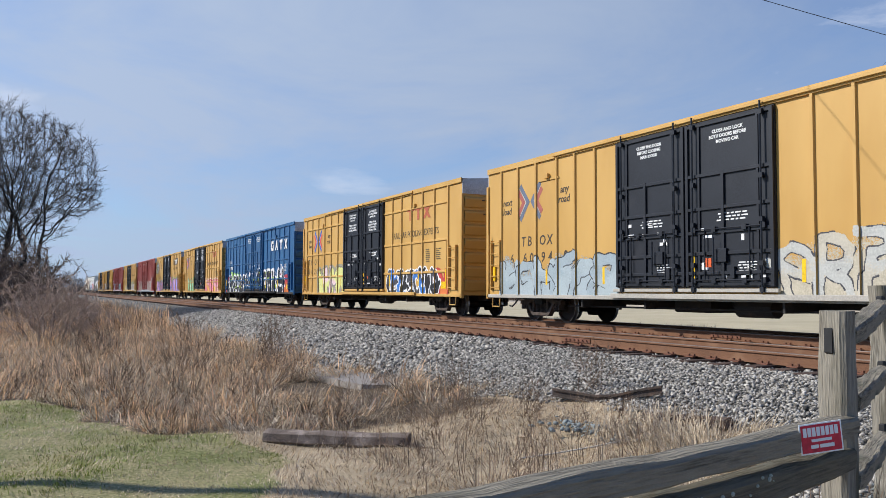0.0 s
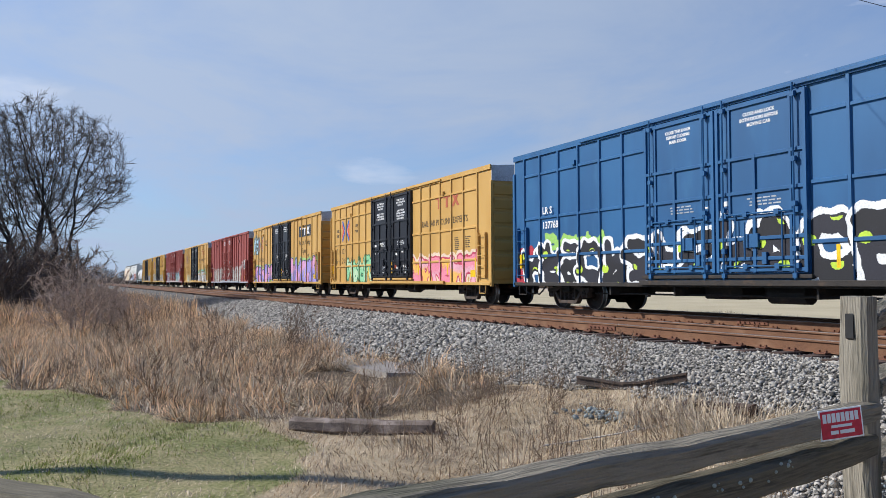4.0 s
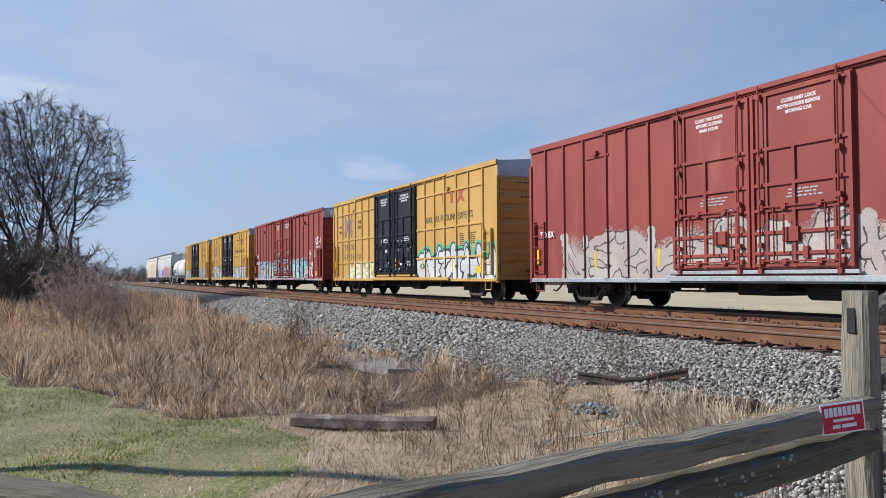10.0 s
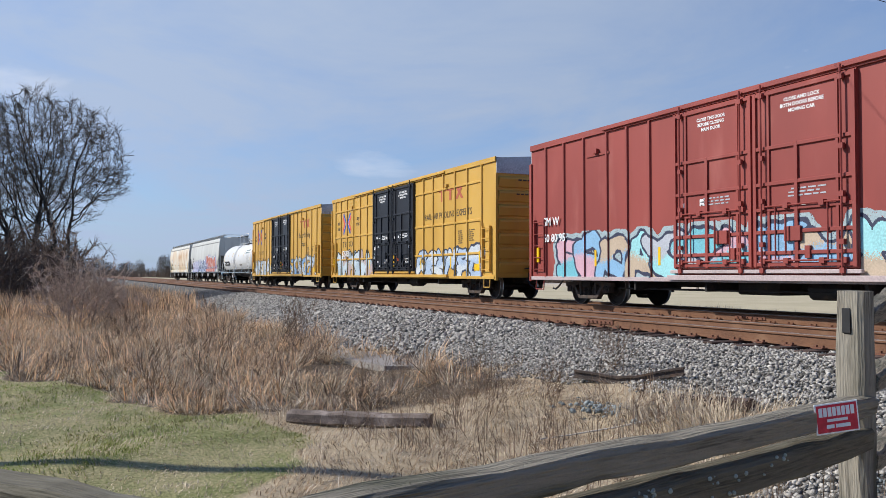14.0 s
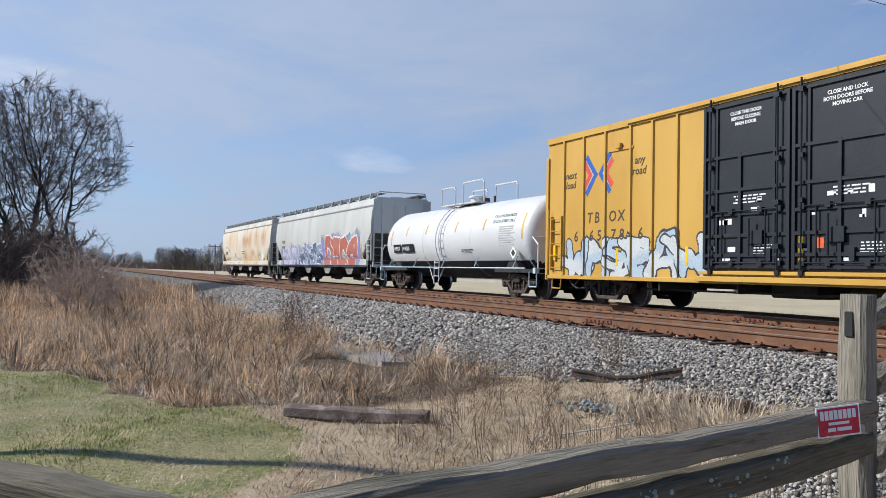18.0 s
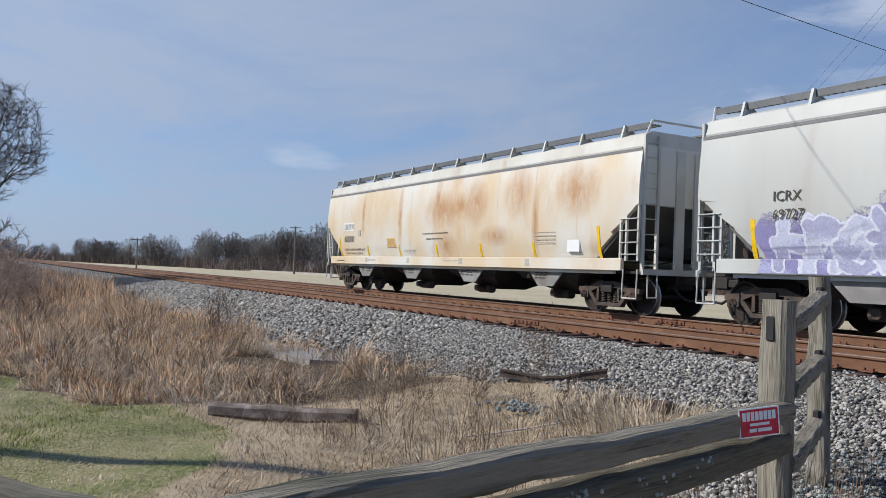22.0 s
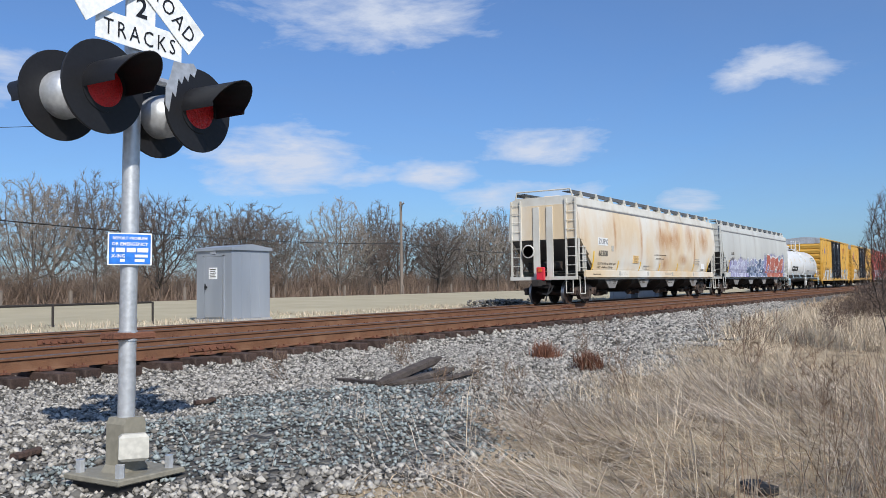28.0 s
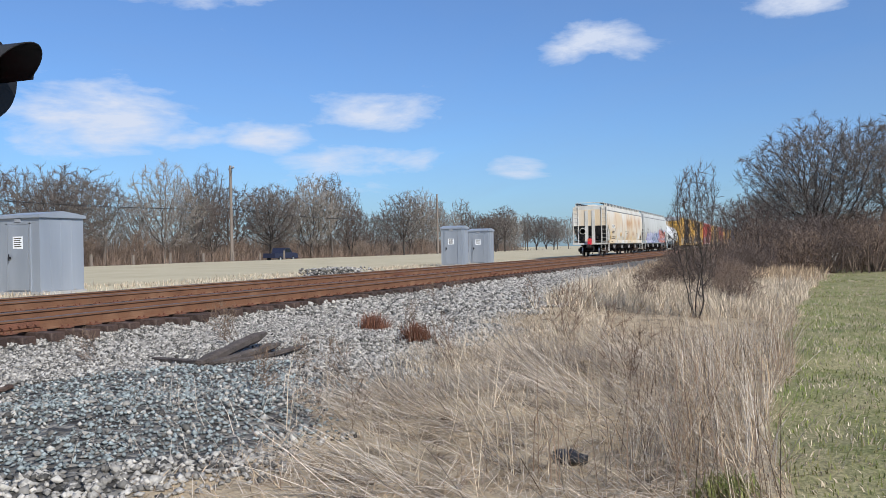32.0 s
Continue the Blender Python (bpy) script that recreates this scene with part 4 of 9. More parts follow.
def glyph(r):
    """Tangled strokes in a unit box, turned and crossed so that they spell nothing."""
    form, mx, mz, lean = r.choice(FORMS), r.random() < 0.6, r.random() < 0.6, r.uniform(-0.35, 0.35)
    form = form + [[(r.uniform(-0.2, 0.3), r.uniform(0, 1)), (r.uniform(0.4, 0.7), r.uniform(0.2, 0.9)), (r.uniform(0.8, 1.25), r.uniform(0, 1))]]
    out = []
    for ln in form:
        pts = [((1 - x if mx else x), (1 - z if mz else z)) for x, z in ln]
        out.append([(1.2 * (x - 0.5) + 0.5 + lean * (z - 0.5) + r.uniform(-0.1, 0.1), z + r.uniform(-0.07, 0.07)) for x, z in pts])
    return out


def stroke_distance(px, pz, lines):
    d = np.full(px.shape, 9.0)
    for ln in lines:
        for (ax, az), (bx, bz) in zip(ln, ln[1:]):
            vx, vz = bx - ax, bz - az
            t = np.clip(((px - ax) * vx + (pz - az) * vz) / (vx * vx + vz * vz + 1e-9), 0, 1)
            d = np.minimum(d, np.hypot(px - ax - t * vx, pz - az - t * vz))
    return d


def graffiti(car, x0, x1, z0, z1, count, fills, line, halo, seed, posts=(), y=-1.55, proud=0.05, wash=None, fat=0.11, cell=0.016, gloss=None, curved=False, rim=0.075):
    """Sprayed letters between x0..x1 and z0..z1. fills: colours from letter to letter; line: outline; halo: outer glow or None."""
    r = random.Random(seed)
    xs, zs = np.arange(x0 - 0.3, x1 + 0.3, cell), np.arange(max(z0 - 0.12, 0.76), z1 + 0.25, cell)
    px, pz = np.meshgrid(xs, zs)
    colour = np.full(px.shape, -1)
    palette = list(fills) + [line] + ([halo] if halo else []) + ([wash] if wash else []) + ([gloss] if gloss else [])
    li = len(fills)
    rnd = np.random.default_rng(seed)
    if wash:
        edge = z1 - 0.15 + 0.16 * np.sin(px * 1.9 + seed) + 0.10 * np.sin(px * 4.3) + 0.05 * np.sin(px * 11 + seed)
        soft = np.clip((edge - pz) / 0.45 - 0.05 + 0.3 * np.sin(px * 2.3 + seed) * np.sin(pz * 3.1), 0, 1)
        colour[(pz < edge) & (rnd.random(px.shape) < 0.2 + soft) & (px > x0 - 0.1 + 0.1 * np.sin(pz * 6)) & (px < x1 + 0.1 * np.sin(pz * 5))] = palette.index(wash)
        if not count:
            colour[(colour >= 0) & (np.sin(px * 2.1 + seed) * np.sin(pz * 3.3 + px) + rnd.normal(0, 0.15, px.shape) > 0.42)] = len(palette) - 1
    w = (x1 - x0) / max(count, 1)
    dist, each = np.full(px.shape, 9.0), []
    wob = 0.018 * np.sin(px * 13 + pz * 7) + 0.012 * np.sin(pz * 21)
    for i in range(count):
        tall = r.uniform(0.82, 1.0)
        lines = [[(x0 + w * (i + 0.02 + 0.96 * a), z0 + (z1 - z0) * tall * b + r.uniform(-0.05, 0.05)) for a, b in ln] for ln in glyph(r)]
        each.append(stroke_distance(px, pz, lines) - r.uniform(0.0, 0.03) + wob)
        dist = np.minimum(dist, each[-1])
    if halo:
        colour[(dist < fat + 0.19) & (rnd.random(px.shape) < 0.97)] = li + 1
    worn = np.sin(px * 3.7 + seed) * np.sin(pz * 4.9 + 1.3) > -0.35
    blend = (pz - z0) / (z1 - z0) + 0.12 * np.sin(px * 3) + rnd.normal(0, 0.06, px.shape)
    for i, d in enumerate(each):
        ring = (d < fat + rim) & (worn if wash else True)
        colour[ring] = li
        colour[d < fat] = i % len(fills)
        if len(fills) > 1:
            colour[(d < fat) & (blend > 0.5)] = (i + 1) % len(fills)
    if gloss and count:
        colour[(dist < fat - 0.06) & (np.sin(px * 5.1 + seed) * np.sin(pz * 6.7) > 0.72)] = len(palette) - 1
    colour[(pz < (1.08 if curved else 0.79))] = -1
    on_post = np.zeros(len(xs), int)
    for a, b in posts:
        on_post[(xs >= a - cell) & (xs < b)] = 1
    if posts:
        on_post[(xs >= -2.70) & (xs < 2.30)] = 2
        colour[:, (xs >= -0.26) & (xs < -0.20)] = -1
        colour[np.ix_(zs < 1.02, on_post == 2)] = -1
    verts, faces, tones = [], [], []
    for j in range(len(zs)):
        row = colour[j]
        i = 0
        while i < len(xs):
            c0, p0 = row[i], on_post[i]
            k = i
            while k < len(xs) and row[k] == c0 and on_post[k] == p0:
                k += 1
            if c0 >= 0:
                yy = (-(skin(zs[j] + cell * 0.5) if zs[j] > 1.35 else 1.60) - 0.009 if curved else y - 0.0025 - (0.0, proud, 0.063)[p0]) - (seed % 4) * 0.0012
                n = len(verts)
                a, b = xs[i], xs[i] + (k - i) * cell
                verts += [(a, yy, zs[j]), (b, yy, zs[j]), (b, yy, zs[j] + cell), (a, yy, zs[j] + cell)]
                faces.append((n, n + 1, n + 2, n + 3))
                tones.append(int(c0))
            i = k
    if not faces:
        return
    me = bpy.data.meshes.new("graffiti")
    me.from_pydata(verts, [], faces)
    for c in palette:
        me.materials.append(paint(c))
    me.polygons.foreach_set("material_index", tones)
    part("graffiti", me, None, car, "sprayed graffiti lettering")


def bars(car, x, z, rows, wide, mat, name="stencil_lines", h=0.035, gap=0.075, y=-1.556, seed=1):
    """Small stencilled lines that cannot be read."""
    r, sh = random.Random(seed), Shape()
    for i in range(rows):
        a = x + r.uniform(0, wide * 0.12)
        while a < x + wide * r.uniform(0.8, 1.0):
            b = a + r.uniform(0.06, 0.2)
            sh.box(a, b, y - 0.002, y, z - i * gap - h, z - i * gap)
            a = b + 0.04
    part(name, sh, mat, car)


DOORTEXT_A = ["CLOSE THIS DOOR", "BEFORE CLOSING", "MAIN DOOR"]
DOORTEXT_B = ["CLOSE AND LOCK", "BOTH DOORS BEFORE", "MOVING CAR"]
DOORTEXT_ES_A = ["CIERRE ESTA PUERTA", "ANTES DE CERRAR", "LA PUERTA PRINCIPAL"]
DOORTEXT_ES_B = ["CIERRE Y PONGA", "EL SEGURO EN AMBAS", "PUERTAS ANTES DE", "MOVER EL CARRO"]


def boxcar(name, label, x0, coat, doors, grid, mark="", number="", right="", emblem=True, roof=GREY, ink=DARKTEXT, door_words=True, spanish=False, end_sign="", sill=None):
    """A 19 m high-cube boxcar; x0 is its rear corner. The side towards the camera is at y = -1.6."""
    car = thing(name, label, "boxcar", "cars of the freight train")
    H, B, W, L = 4.86, 0.76, 1.55, 9.5
    dl, dr = -2.72, 2.32
    left = [-8.62, -7.62, -6.6, -5.5, -4.62, -3.7]
    right_posts = [3.2, 4.12, 5.12, 6.3, 7.5, 8.62]
    if grid:
        left, right_posts = [-8.85, -7.9, -6.85, -5.8, -4.75, -3.72], [3.25, 4.2, 5.2, 6.25, 7.3, 8.45]
    # shell
    body = Shape().box(-L, L, -W, W, B, H)
    part("body", body, coat, car)
    roof_sh = Shape().extrude([(-W + 0.03, H - 0.02), (W - 0.03, H - 0.02), (W - 0.03, H + 0.01), (0, H + 0.13), (-W + 0.03, H + 0.01)], "x", -L, L)
    for i in range(17):
        x = -L + 0.3 + i * (2 * L - 0.6) / 16
        roof_sh.extrude([(-W + 0.05, H + 0.01), (0, H + 0.125), (W - 0.05, H + 0.01), (W - 0.05, H + 0.035), (0, H + 0.165), (-W + 0.05, H + 0.035)], "x", x - 0.03, x + 0.03)
    part("roof", roof_sh, roof, car)
    plate = Shape()
    for s in (-1, 1):
        plate.box(min(-L, L) if s < 0 else -L, L, s * W - 0.052 if s < 0 else W, -W if s < 0 else W + 0.052, H - 0.12, H + 0.045)
    part("top_plate", plate, coat, car)
    for s in (-1, 1):
        ridge = Shape().extrude([(s * L, -0.21), (s * (L + 0.05), -0.17), (s * (L + 0.12), 0.09), (s * (L + 0.10), 0.15), (s * L, 0.20)], "y", -W + 0.07, W - 0.07).mesh("end_corrugation", coat)
        for i in range(7):
            part("end_corrugation", ridge, coat, car).matrix_basis = pose(0, 0, B + 0.35 + i * 0.49)
        top = Shape().box(min(s * L, s * (L + 0.03)), max(s * L, s * (L + 0.03)), -W, W, H - 0.52, H + 0.02)
        part("end_top_panel", top, GREY, car, "bare metal panel at the top of the end")
        for c in (-1, 1):
            part("corner_post", Shape().box(s * L - 0.06, s * L + 0.06, c * W - 0.05, c * W + 0.05, B - 0.1, H - 0.52, 0.015), coat, car)
        part("end_ladder", ladder(-0.22, 0.22, 0, 0.9, 2.5, 5).put(pose(s * (L + 0.03), -1.15, 0, 0, 0, 90 if s > 0 else -90) @ pose(0, 0, 0)), coat, car)
        part("brake_step", Shape().box(s * (L + 0.05), s * (L + 0.35), -0.5, 0.9, 1.05, 1.09), STEELDARK, car)
    if end_sign:
        part("sign_plate", Shape().box(L + 0.032, L + 0.036, -1.15, 1.25, H - 0.36, H - 0.10), SIGNWHITE, car)
        lettering(end_sign, 0.24, DARKTEXT, "lettering", car, pose(L + 0.038, -1.0, H - 0.32, 0, 0, 90), squeeze=1.2)
    bars_end = Shape()
    r = random.Random(int(x0))
    for i in range(2):
        z = B + 0.39 + (6 - i) * 0.49
        a = -0.9 + r.uniform(0, 0.2)
        while a < 0.9:
            b = a + r.uniform(0.05, 0.16)
            bars_end.box(L + 0.121, L + 0.124, a, b, z, z + 0.05)
            a = b + 0.04
    part("stencil_lines", bars_end, WHITE if coat in (RED, BLUE) else DARKTEXT, car)
    # posts and belts, both sides
    post = Shape().extrude([(-0.055, 0), (-0.035, -0.05), (0.035, -0.05), (0.055, 0)], "z", B + 0.02, H - 0.12).mesh("side_post", coat)
    for s in (-1, 1):
        for x in left + right_posts:
            p = part("side_post", post, coat, car)
            p.matrix_basis = pose(x, s * W, 0, 0, 0, 0 if s < 0 else 180)
    if grid:
        for z in (4.17, 2.80, 1.62):
            for run in ([-L] + left + [dl], [dr] + right_posts + [L]):
                for a, b in zip(run, run[1:]):
                    if abs(a) == L or abs(b) == L:
                        continue
                    for s in (-1, 1):
                        part("belt_rail", Shape().extrude([(s * W, z - 0.05), (s * (W + 0.04), z - 0.03), (s * (W + 0.04), z + 0.03), (s * W, z + 0.05)], "x", a + 0.05, b - 0.05), coat, car)
    part("side_sill", Shape().box(-L, L, -W - 0.05, -W, B - 0.06, B + 0.05, 0.01).box(-L, L, W, W + 0.05, B - 0.06, B + 0.05, 0.01), sill or coat, car)
    part("centre_sill", Shape().box(-L + 0.3, L - 0.3, -0.25, 0.25, 0.55, B), STEELDARK, car)
    gear = Shape().box(-1.4, -0.2, -0.9, 0.1, 0.42, 0.72, 0.03).tube((0.8, -1.0, 0.55), (1.8, -1.0, 0.55), 0.2, n=12).tube((-5.5, -1.2, 0.5), (5.5, -1.2, 0.52), 0.025, n=6)
    for x in (-4.4, -1.8, 2.4, 4.6):
        gear.box(x - 0.03, x + 0.03, -1.5, 0.0, 0.48, B)
    part("brake_gear", gear, STEELDARK, car)
    # plug doors
    tr = Shape().box(-5.6, 5.4, -W - 0.10, -W - 0.03, H - 0.08, H - 0.0, 0.01)
    part("door_track", tr, coat, car)
    part("lower_door_track", Shape().box(dl - 0.2, dr + 3.4, -W - 0.14, -W - 0.05, B - 0.02, B + 0.10, 0.01).box(dl - 0.1, dr + 0.1, -W - 0.12, -W - 0.04, B + 0.14, B + 0.22, 0.01), sill or coat, car)
    for k, (a, b) in enumerate(((dl, -0.24), (-0.20, dr))):
        door = part("door", Shape().box(a, b, -W - 0.06, -W + 0.01, B + 0.24, H - 0.14, 0.012), doors, car, "plug door with locking rods" if doors == coat else "black plug door with locking rods")
        fr = Shape()
        for x in (a + 0.05, (a * 0.55 + b * 0.45), b - 0.05):
            fr.box(x - 0.04, x + 0.04, -W - 0.105, -W - 0.06, B + 0.26, 3.55 if a + 0.1 < x < b - 0.1 else H - 0.16, 0.01)
        for x in (a + 0.42, b - 0.42):
            fr.box(x - 0.03, x + 0.03, -W - 0.095, -W - 0.06, B + 0.26, H - 0.16, 0.008)
        for z in (B + 0.32, 1.32, 1.75, 2.22, 2.75, 3.5, H - 0.22):
            fr.box(a + 0.05, b - 0.05, -W - 0.10, -W - 0.06, z - 0.04, z + 0.04, 0.01)
        part("door_frame", fr, doors, door)
        for x in (a + 0.28, b - 0.28):
            rod = Shape().tube((x, -W - 0.15, B + 0.12), (x, -W - 0.15, H - 0.02), 0.022, n=6)
            for z in (B + 0.2, 1.5, 2.4, 3.3, H - 0.25):
                rod.box(x - 0.05, x + 0.05, -W - 0.17, -W - 0.09, z - 0.05, z + 0.05)
            part("lock_rod", rod, doors, door)
        mid = (a + b) / 2 + (0.35 if k == 0 else -0.2)
        box = Shape().box(mid - 0.2, mid + 0.2, -W - 0.14, -W - 0.06, 1.55, 1.85, 0.01).tube((mid - 0.1, -W - 0.2, 1.3), (mid - 0.1, -W - 0.2, 2.1), 0.02, n=6).box(mid + 0.3, mid + 0.42, -W - 0.13, -W - 0.06, 1.2, 1.45)
        part("latch", box, doors, door)
        hard = Shape()
        for z in (1.16, 2.28):
            hard.tube((a + 0.2, -W - 0.13, z), (b - 0.2, -W - 0.13, z), 0.018, n=6)
            for x in (a + 0.3, a + 0.9, b - 0.75, b - 0.25):
                hard.box(x - 0.06, x + 0.06, -W - 0.15, -W - 0.06, z - 0.06, z + 0.05)
        for x in (a + 0.62, b - 0.62):
            hard.tube((x, -W - 0.12, 1.16), (x, -W - 0.12, 2.28), 0.016, n=6)
        part("lock_linkage", hard, doors, door)
        bars(car, a + 0.9, 2.62, 3, 0.9, WHITE if doors is BLACK else GREY, h=0.03, gap=0.07, y=-W - 0.064, seed=int(-x0) + k)
        bars(car, b - 1.0, 1.55, 4, 0.55, WHITE if doors is BLACK else GREY, h=0.025, gap=0.06, y=-W - 0.064, seed=int(-x0) + k + 5)
        for i in range(9 if doors is BLACK else 3):
            x, z = r.uniform(a + 0.15, b - 0.4), r.choice([1.2, 1.4, 2.0, 2.1, 2.2, 2.45, 2.5])
            part("sticker", Shape().box(x, x + r.uniform(0.08, 0.26), -W - 0.066, -W - 0.061, z, z + r.uniform(0.04, 0.16)), WHITE, door)
        if doors is BLACK and k == 1:
            part("reflector", Shape().box(a + 0.16, a + 0.25, -W - 0.068, -W - 0.061, 1.2, 1.75), REFLECT, door)
            part("placard", Shape().box(mid - 0.5, mid - 0.3, -W - 0.068, -W - 0.061, 1.45, 1.65), paint((0.75, 0.12, 0.03)), door)
        if door_words:
            words = (DOORTEXT_A, DOORTEXT_B)[k] + (["", *(DOORTEXT_ES_A, DOORTEXT_ES_B)[k]] if spanish else [])
            for i, wds in enumerate(words):
                if wds:
                    lettering(wds, 0.105, WHITE, "lettering", door, pose((a + b) / 2, -W - 0.064, H - 0.46 - i * 0.118), "CENTER", 0.003)
    # roof hatch hardware and small panels beside the doors
    for x in (-5.9, 5.6):
        hw = Shape().box(x - 0.55, x + 0.5, -W - 0.03, -W, 4.15, 4.21).box(x - 0.13, x + 0.03, -W - 0.10, -W, 4.20, 4.34, 0.01)
        part("door_stop", hw, coat, car)
    # ladders, handholds, stirrup steps on the side
    for xc in (-8.95, 8.85):
        lad = ladder(xc - 0.26, xc + 0.30, -W, 0.95, 2.55, 5, 0.10)
        lad.tube((xc - 0.36, -W - 0.1, 1.0), (xc - 0.36, -W - 0.1, 2.75), 0.014, n=6)
        part("ladder", lad, coat, car)
        st = Shape().pipe([(xc - 0.25, -W, 0.8), (xc - 0.25, -W - 0.02, 0.42), (xc + 0.2, -W - 0.02, 0.42), (xc + 0.2, -W, 0.8)], 0.018)
        part("stirrup_step", st, coat if coat is not BLUE else STEELDARK, car)
    for x in (-9.1, -6.1, -3.4, 2.9, 5.8, 8.3):
        rs = Shape().box(x, x + 0.11, -W - 0.058, -W - 0.003, 1.25, 1.7) if x in (-9.1, 8.3) else Shape().box(x, x + 0.09, -W - 0.008, -W - 0.003, 1.1, 1.55)
        part("reflector", rs, REFLECT, car)
    part("notice", Shape().box(7.85, 8.25, -W - 0.006, -W - 0.002, 1.0, 1.25), REFLECT, car)
    bars(car, 6.5, 2.5, 7, 0.35, ink, seed=3)
    bars(car, 7.4, 2.5, 6, 0.4, ink, seed=4)
    # marks
    zc = 3.62 if not grid else 3.50
    if emblem:
        lettering("next", 0.30, ink, "lettering", car, pose(-8.55, -W - 0.004, zc - 0.02), bold=0.004, shear=0.18)
        lettering("load", 0.30, ink, "lettering", car, pose(-8.55, -W - 0.004, zc - 0.30), bold=0.004, shear=0.18)
        lettering("any", 0.30, ink, "lettering", car, pose(-5.35, -W - 0.004, zc + 0.1), bold=0.004, shear=0.18)
        lettering("road", 0.30, ink, "lettering", car, pose(-5.45, -W - 0.004, zc - 0.18), bold=0.004, shear=0.18)
        cx = -6.95
        tones = ((0.02, 0.10, 0.42), (0.60, 0.075, 0.06), (0.66, 0.55, 0.40)) if emblem == "bold" else ((0.115, 0.14, 0.20), (0.36, 0.10, 0.08), (0.56, 0.50, 0.42))
        # chevrons point to point: blue bars outside, a pale line, red bars nested within
        for mat, inner, wide, reach in ((paint(tones[0]), 0.02, 0.19, 0.52), (paint(tones[2]), 0.21, 0.045, 0.42), (paint(tones[1]), 0.255, 0.20, 0.35)):
            for side in (-1, 1):
                for u in (-1, 1):
                    pts = [(inner, 0.0), (inner + wide, 0.0), (inner + wide + 0.86 * (reach - 0.05), reach - 0.05), (inner + 0.86 * reach + 0.04, reach + 0.07)]
                    part("emblem", Shape().extrude([(cx + side * px, zc + u * pz) for px, pz in pts], "y", -W - 0.0045, -W - 0.002), mat, car)
    if mark:
        back = 0.95 if spanish else 0.0
        for i, (ch, x) in enumerate(zip(mark, (-7.64, -7.26, -6.62, -6.22) if grid else (-7.45, -7.1, -6.45, -6.05))):
            lettering(ch, 0.42, ink, "lettering", car, pose(x - back, -W - 0.004, 2.28), bold=0.004, shear=0.1)
        for ch, x in zip(number, (-7.64, -7.26, -6.62, -6.24, -5.6, -5.22) if grid else (-8.1, -7.35, -6.98, -6.35, -5.98, -5.2)):
            lettering(ch, 0.42, ink, "lettering", car, pose(x - back, -W - 0.004, 1.78), bold=0.004, shear=0.1)
    if right in ("slogan", "block"):
        pr = paint((0.42, 0.10, 0.05)) if right == "slogan" else WHITE
        if right == "block":
            part("emblem", Shape().box(4.4, 7.2, -W - 0.007, -W - 0.003, 3.62, 4.30), BLACK, car, "black panel with white block shapes")
        for x, w in ((4.75, 0.62), (5.5, 0.62), (6.25, 0.7)):
            y = -W - 0.011
            if x < 6:
                part("emblem", Shape().box(x, x + w, y, y + 0.004, 4.08, 4.2).box(x + w / 2 - 0.09, x + w / 2 + 0.09, y, y + 0.004, 3.70, 4.08), pr, car)
            else:
                part("emblem", Shape().extrude([(x, 4.2), (x + 0.2, 4.2), (x + w, 3.7), (x + w - 0.2, 3.7)], "y", y, y + 0.003).extrude([(x, 3.7), (x + 0.2, 3.7), (x + w, 4.2), (x + w - 0.2, 4.2)], "y", y - 0.001, y + 0.002), pr, car)
        if right == "slogan" and grid:
            lettering("RAILCAR POOLING EXPERTS", 0.36, ink, "lettering", car, pose(3.35, -W - 0.006, 3.05), squeeze=0.93)
        else:
            for i, wds in enumerate(("Railcar Pooling", "Experts")):
                lettering(wds, 0.44, ink, "lettering", car, pose(5.75, -W - 0.006, 3.12 - i * 0.52), "CENTER", shear=0.15)
    running_gear(car, L, 7.05)
    car.matrix_basis = pose(x0 + L, YF, 0)
    return car, [(x - 0.05, x + 0.05) for x in left + right_posts]


CARS = []


def hooked(car, x0):
    CARS.append((car, x0))
    return car


G_BLACK, G_WHITE = (0.012, 0.012, 0.016), (0.74, 0.75, 0.76)
c, ps = boxcar("boxcar", "faded yellow boxcar with black doors and pale blue graffiti", -23.6, YELLOW, BLACK, False, "TBOX", "660949", "", sill=paint((0.40, 0.37, 0.32)))
graffiti(c, -8.6, -2.72, 0.80, 1.92, 6, [(0.30, 0.36, 0.39), (0.36, 0.42, 0.44)], (0.03, 0.03, 0.035), None, 11, ps, rim=0.032, wash=(0.345, 0.405, 0.43), fat=0.12, cell=0.015)
graffiti(c, 2.35, 9.3, 0.80, 2.05, 8, [(0.46, 0.42, 0.34), (0.44, 0.44, 0.41)], (0.05, 0.05, 0.06), None, 12, ps, rim=0.028, wash=(0.46, 0.41, 0.31), fat=0.09, cell=0.015)
hooked(c, -23.6)
c, ps = boxcar("boxcar", "yellow panelled boxcar with black doors and lime, pink and black graffiti", -44.5, YELLOW, BLACK, True, "TBOX", "642605", "slogan", emblem="bold", spanish=True)
graffiti(c, -6.6, -2.9, 0.85, 1.95, 4, [(0.62, 0.62, 0.22), (0.60, 0.62, 0.22), (0.68, 0.50, 0.52)], (0.20, 0.18, 0.16), (0.30, 0.28, 0.20), 21, ps, fat=0.17)
graffiti(c, 2.7, 7.6, 0.82, 1.75, 9, [G_BLACK, (0.05, 0.05, 0.06), (0.03, 0.16, 0.5), G_BLACK], G_WHITE, None, 22, ps, fat=0.085, rim=0.06)
graffiti(c, 7.3, 8.3, 0.82, 1.6, 2, [(0.50, 0.05, 0.04), (0.60, 0.16, 0.04)], (0.42, 0.04, 0.05), None, 24, ps, fat=0.13)
hooked(c, -44.5)
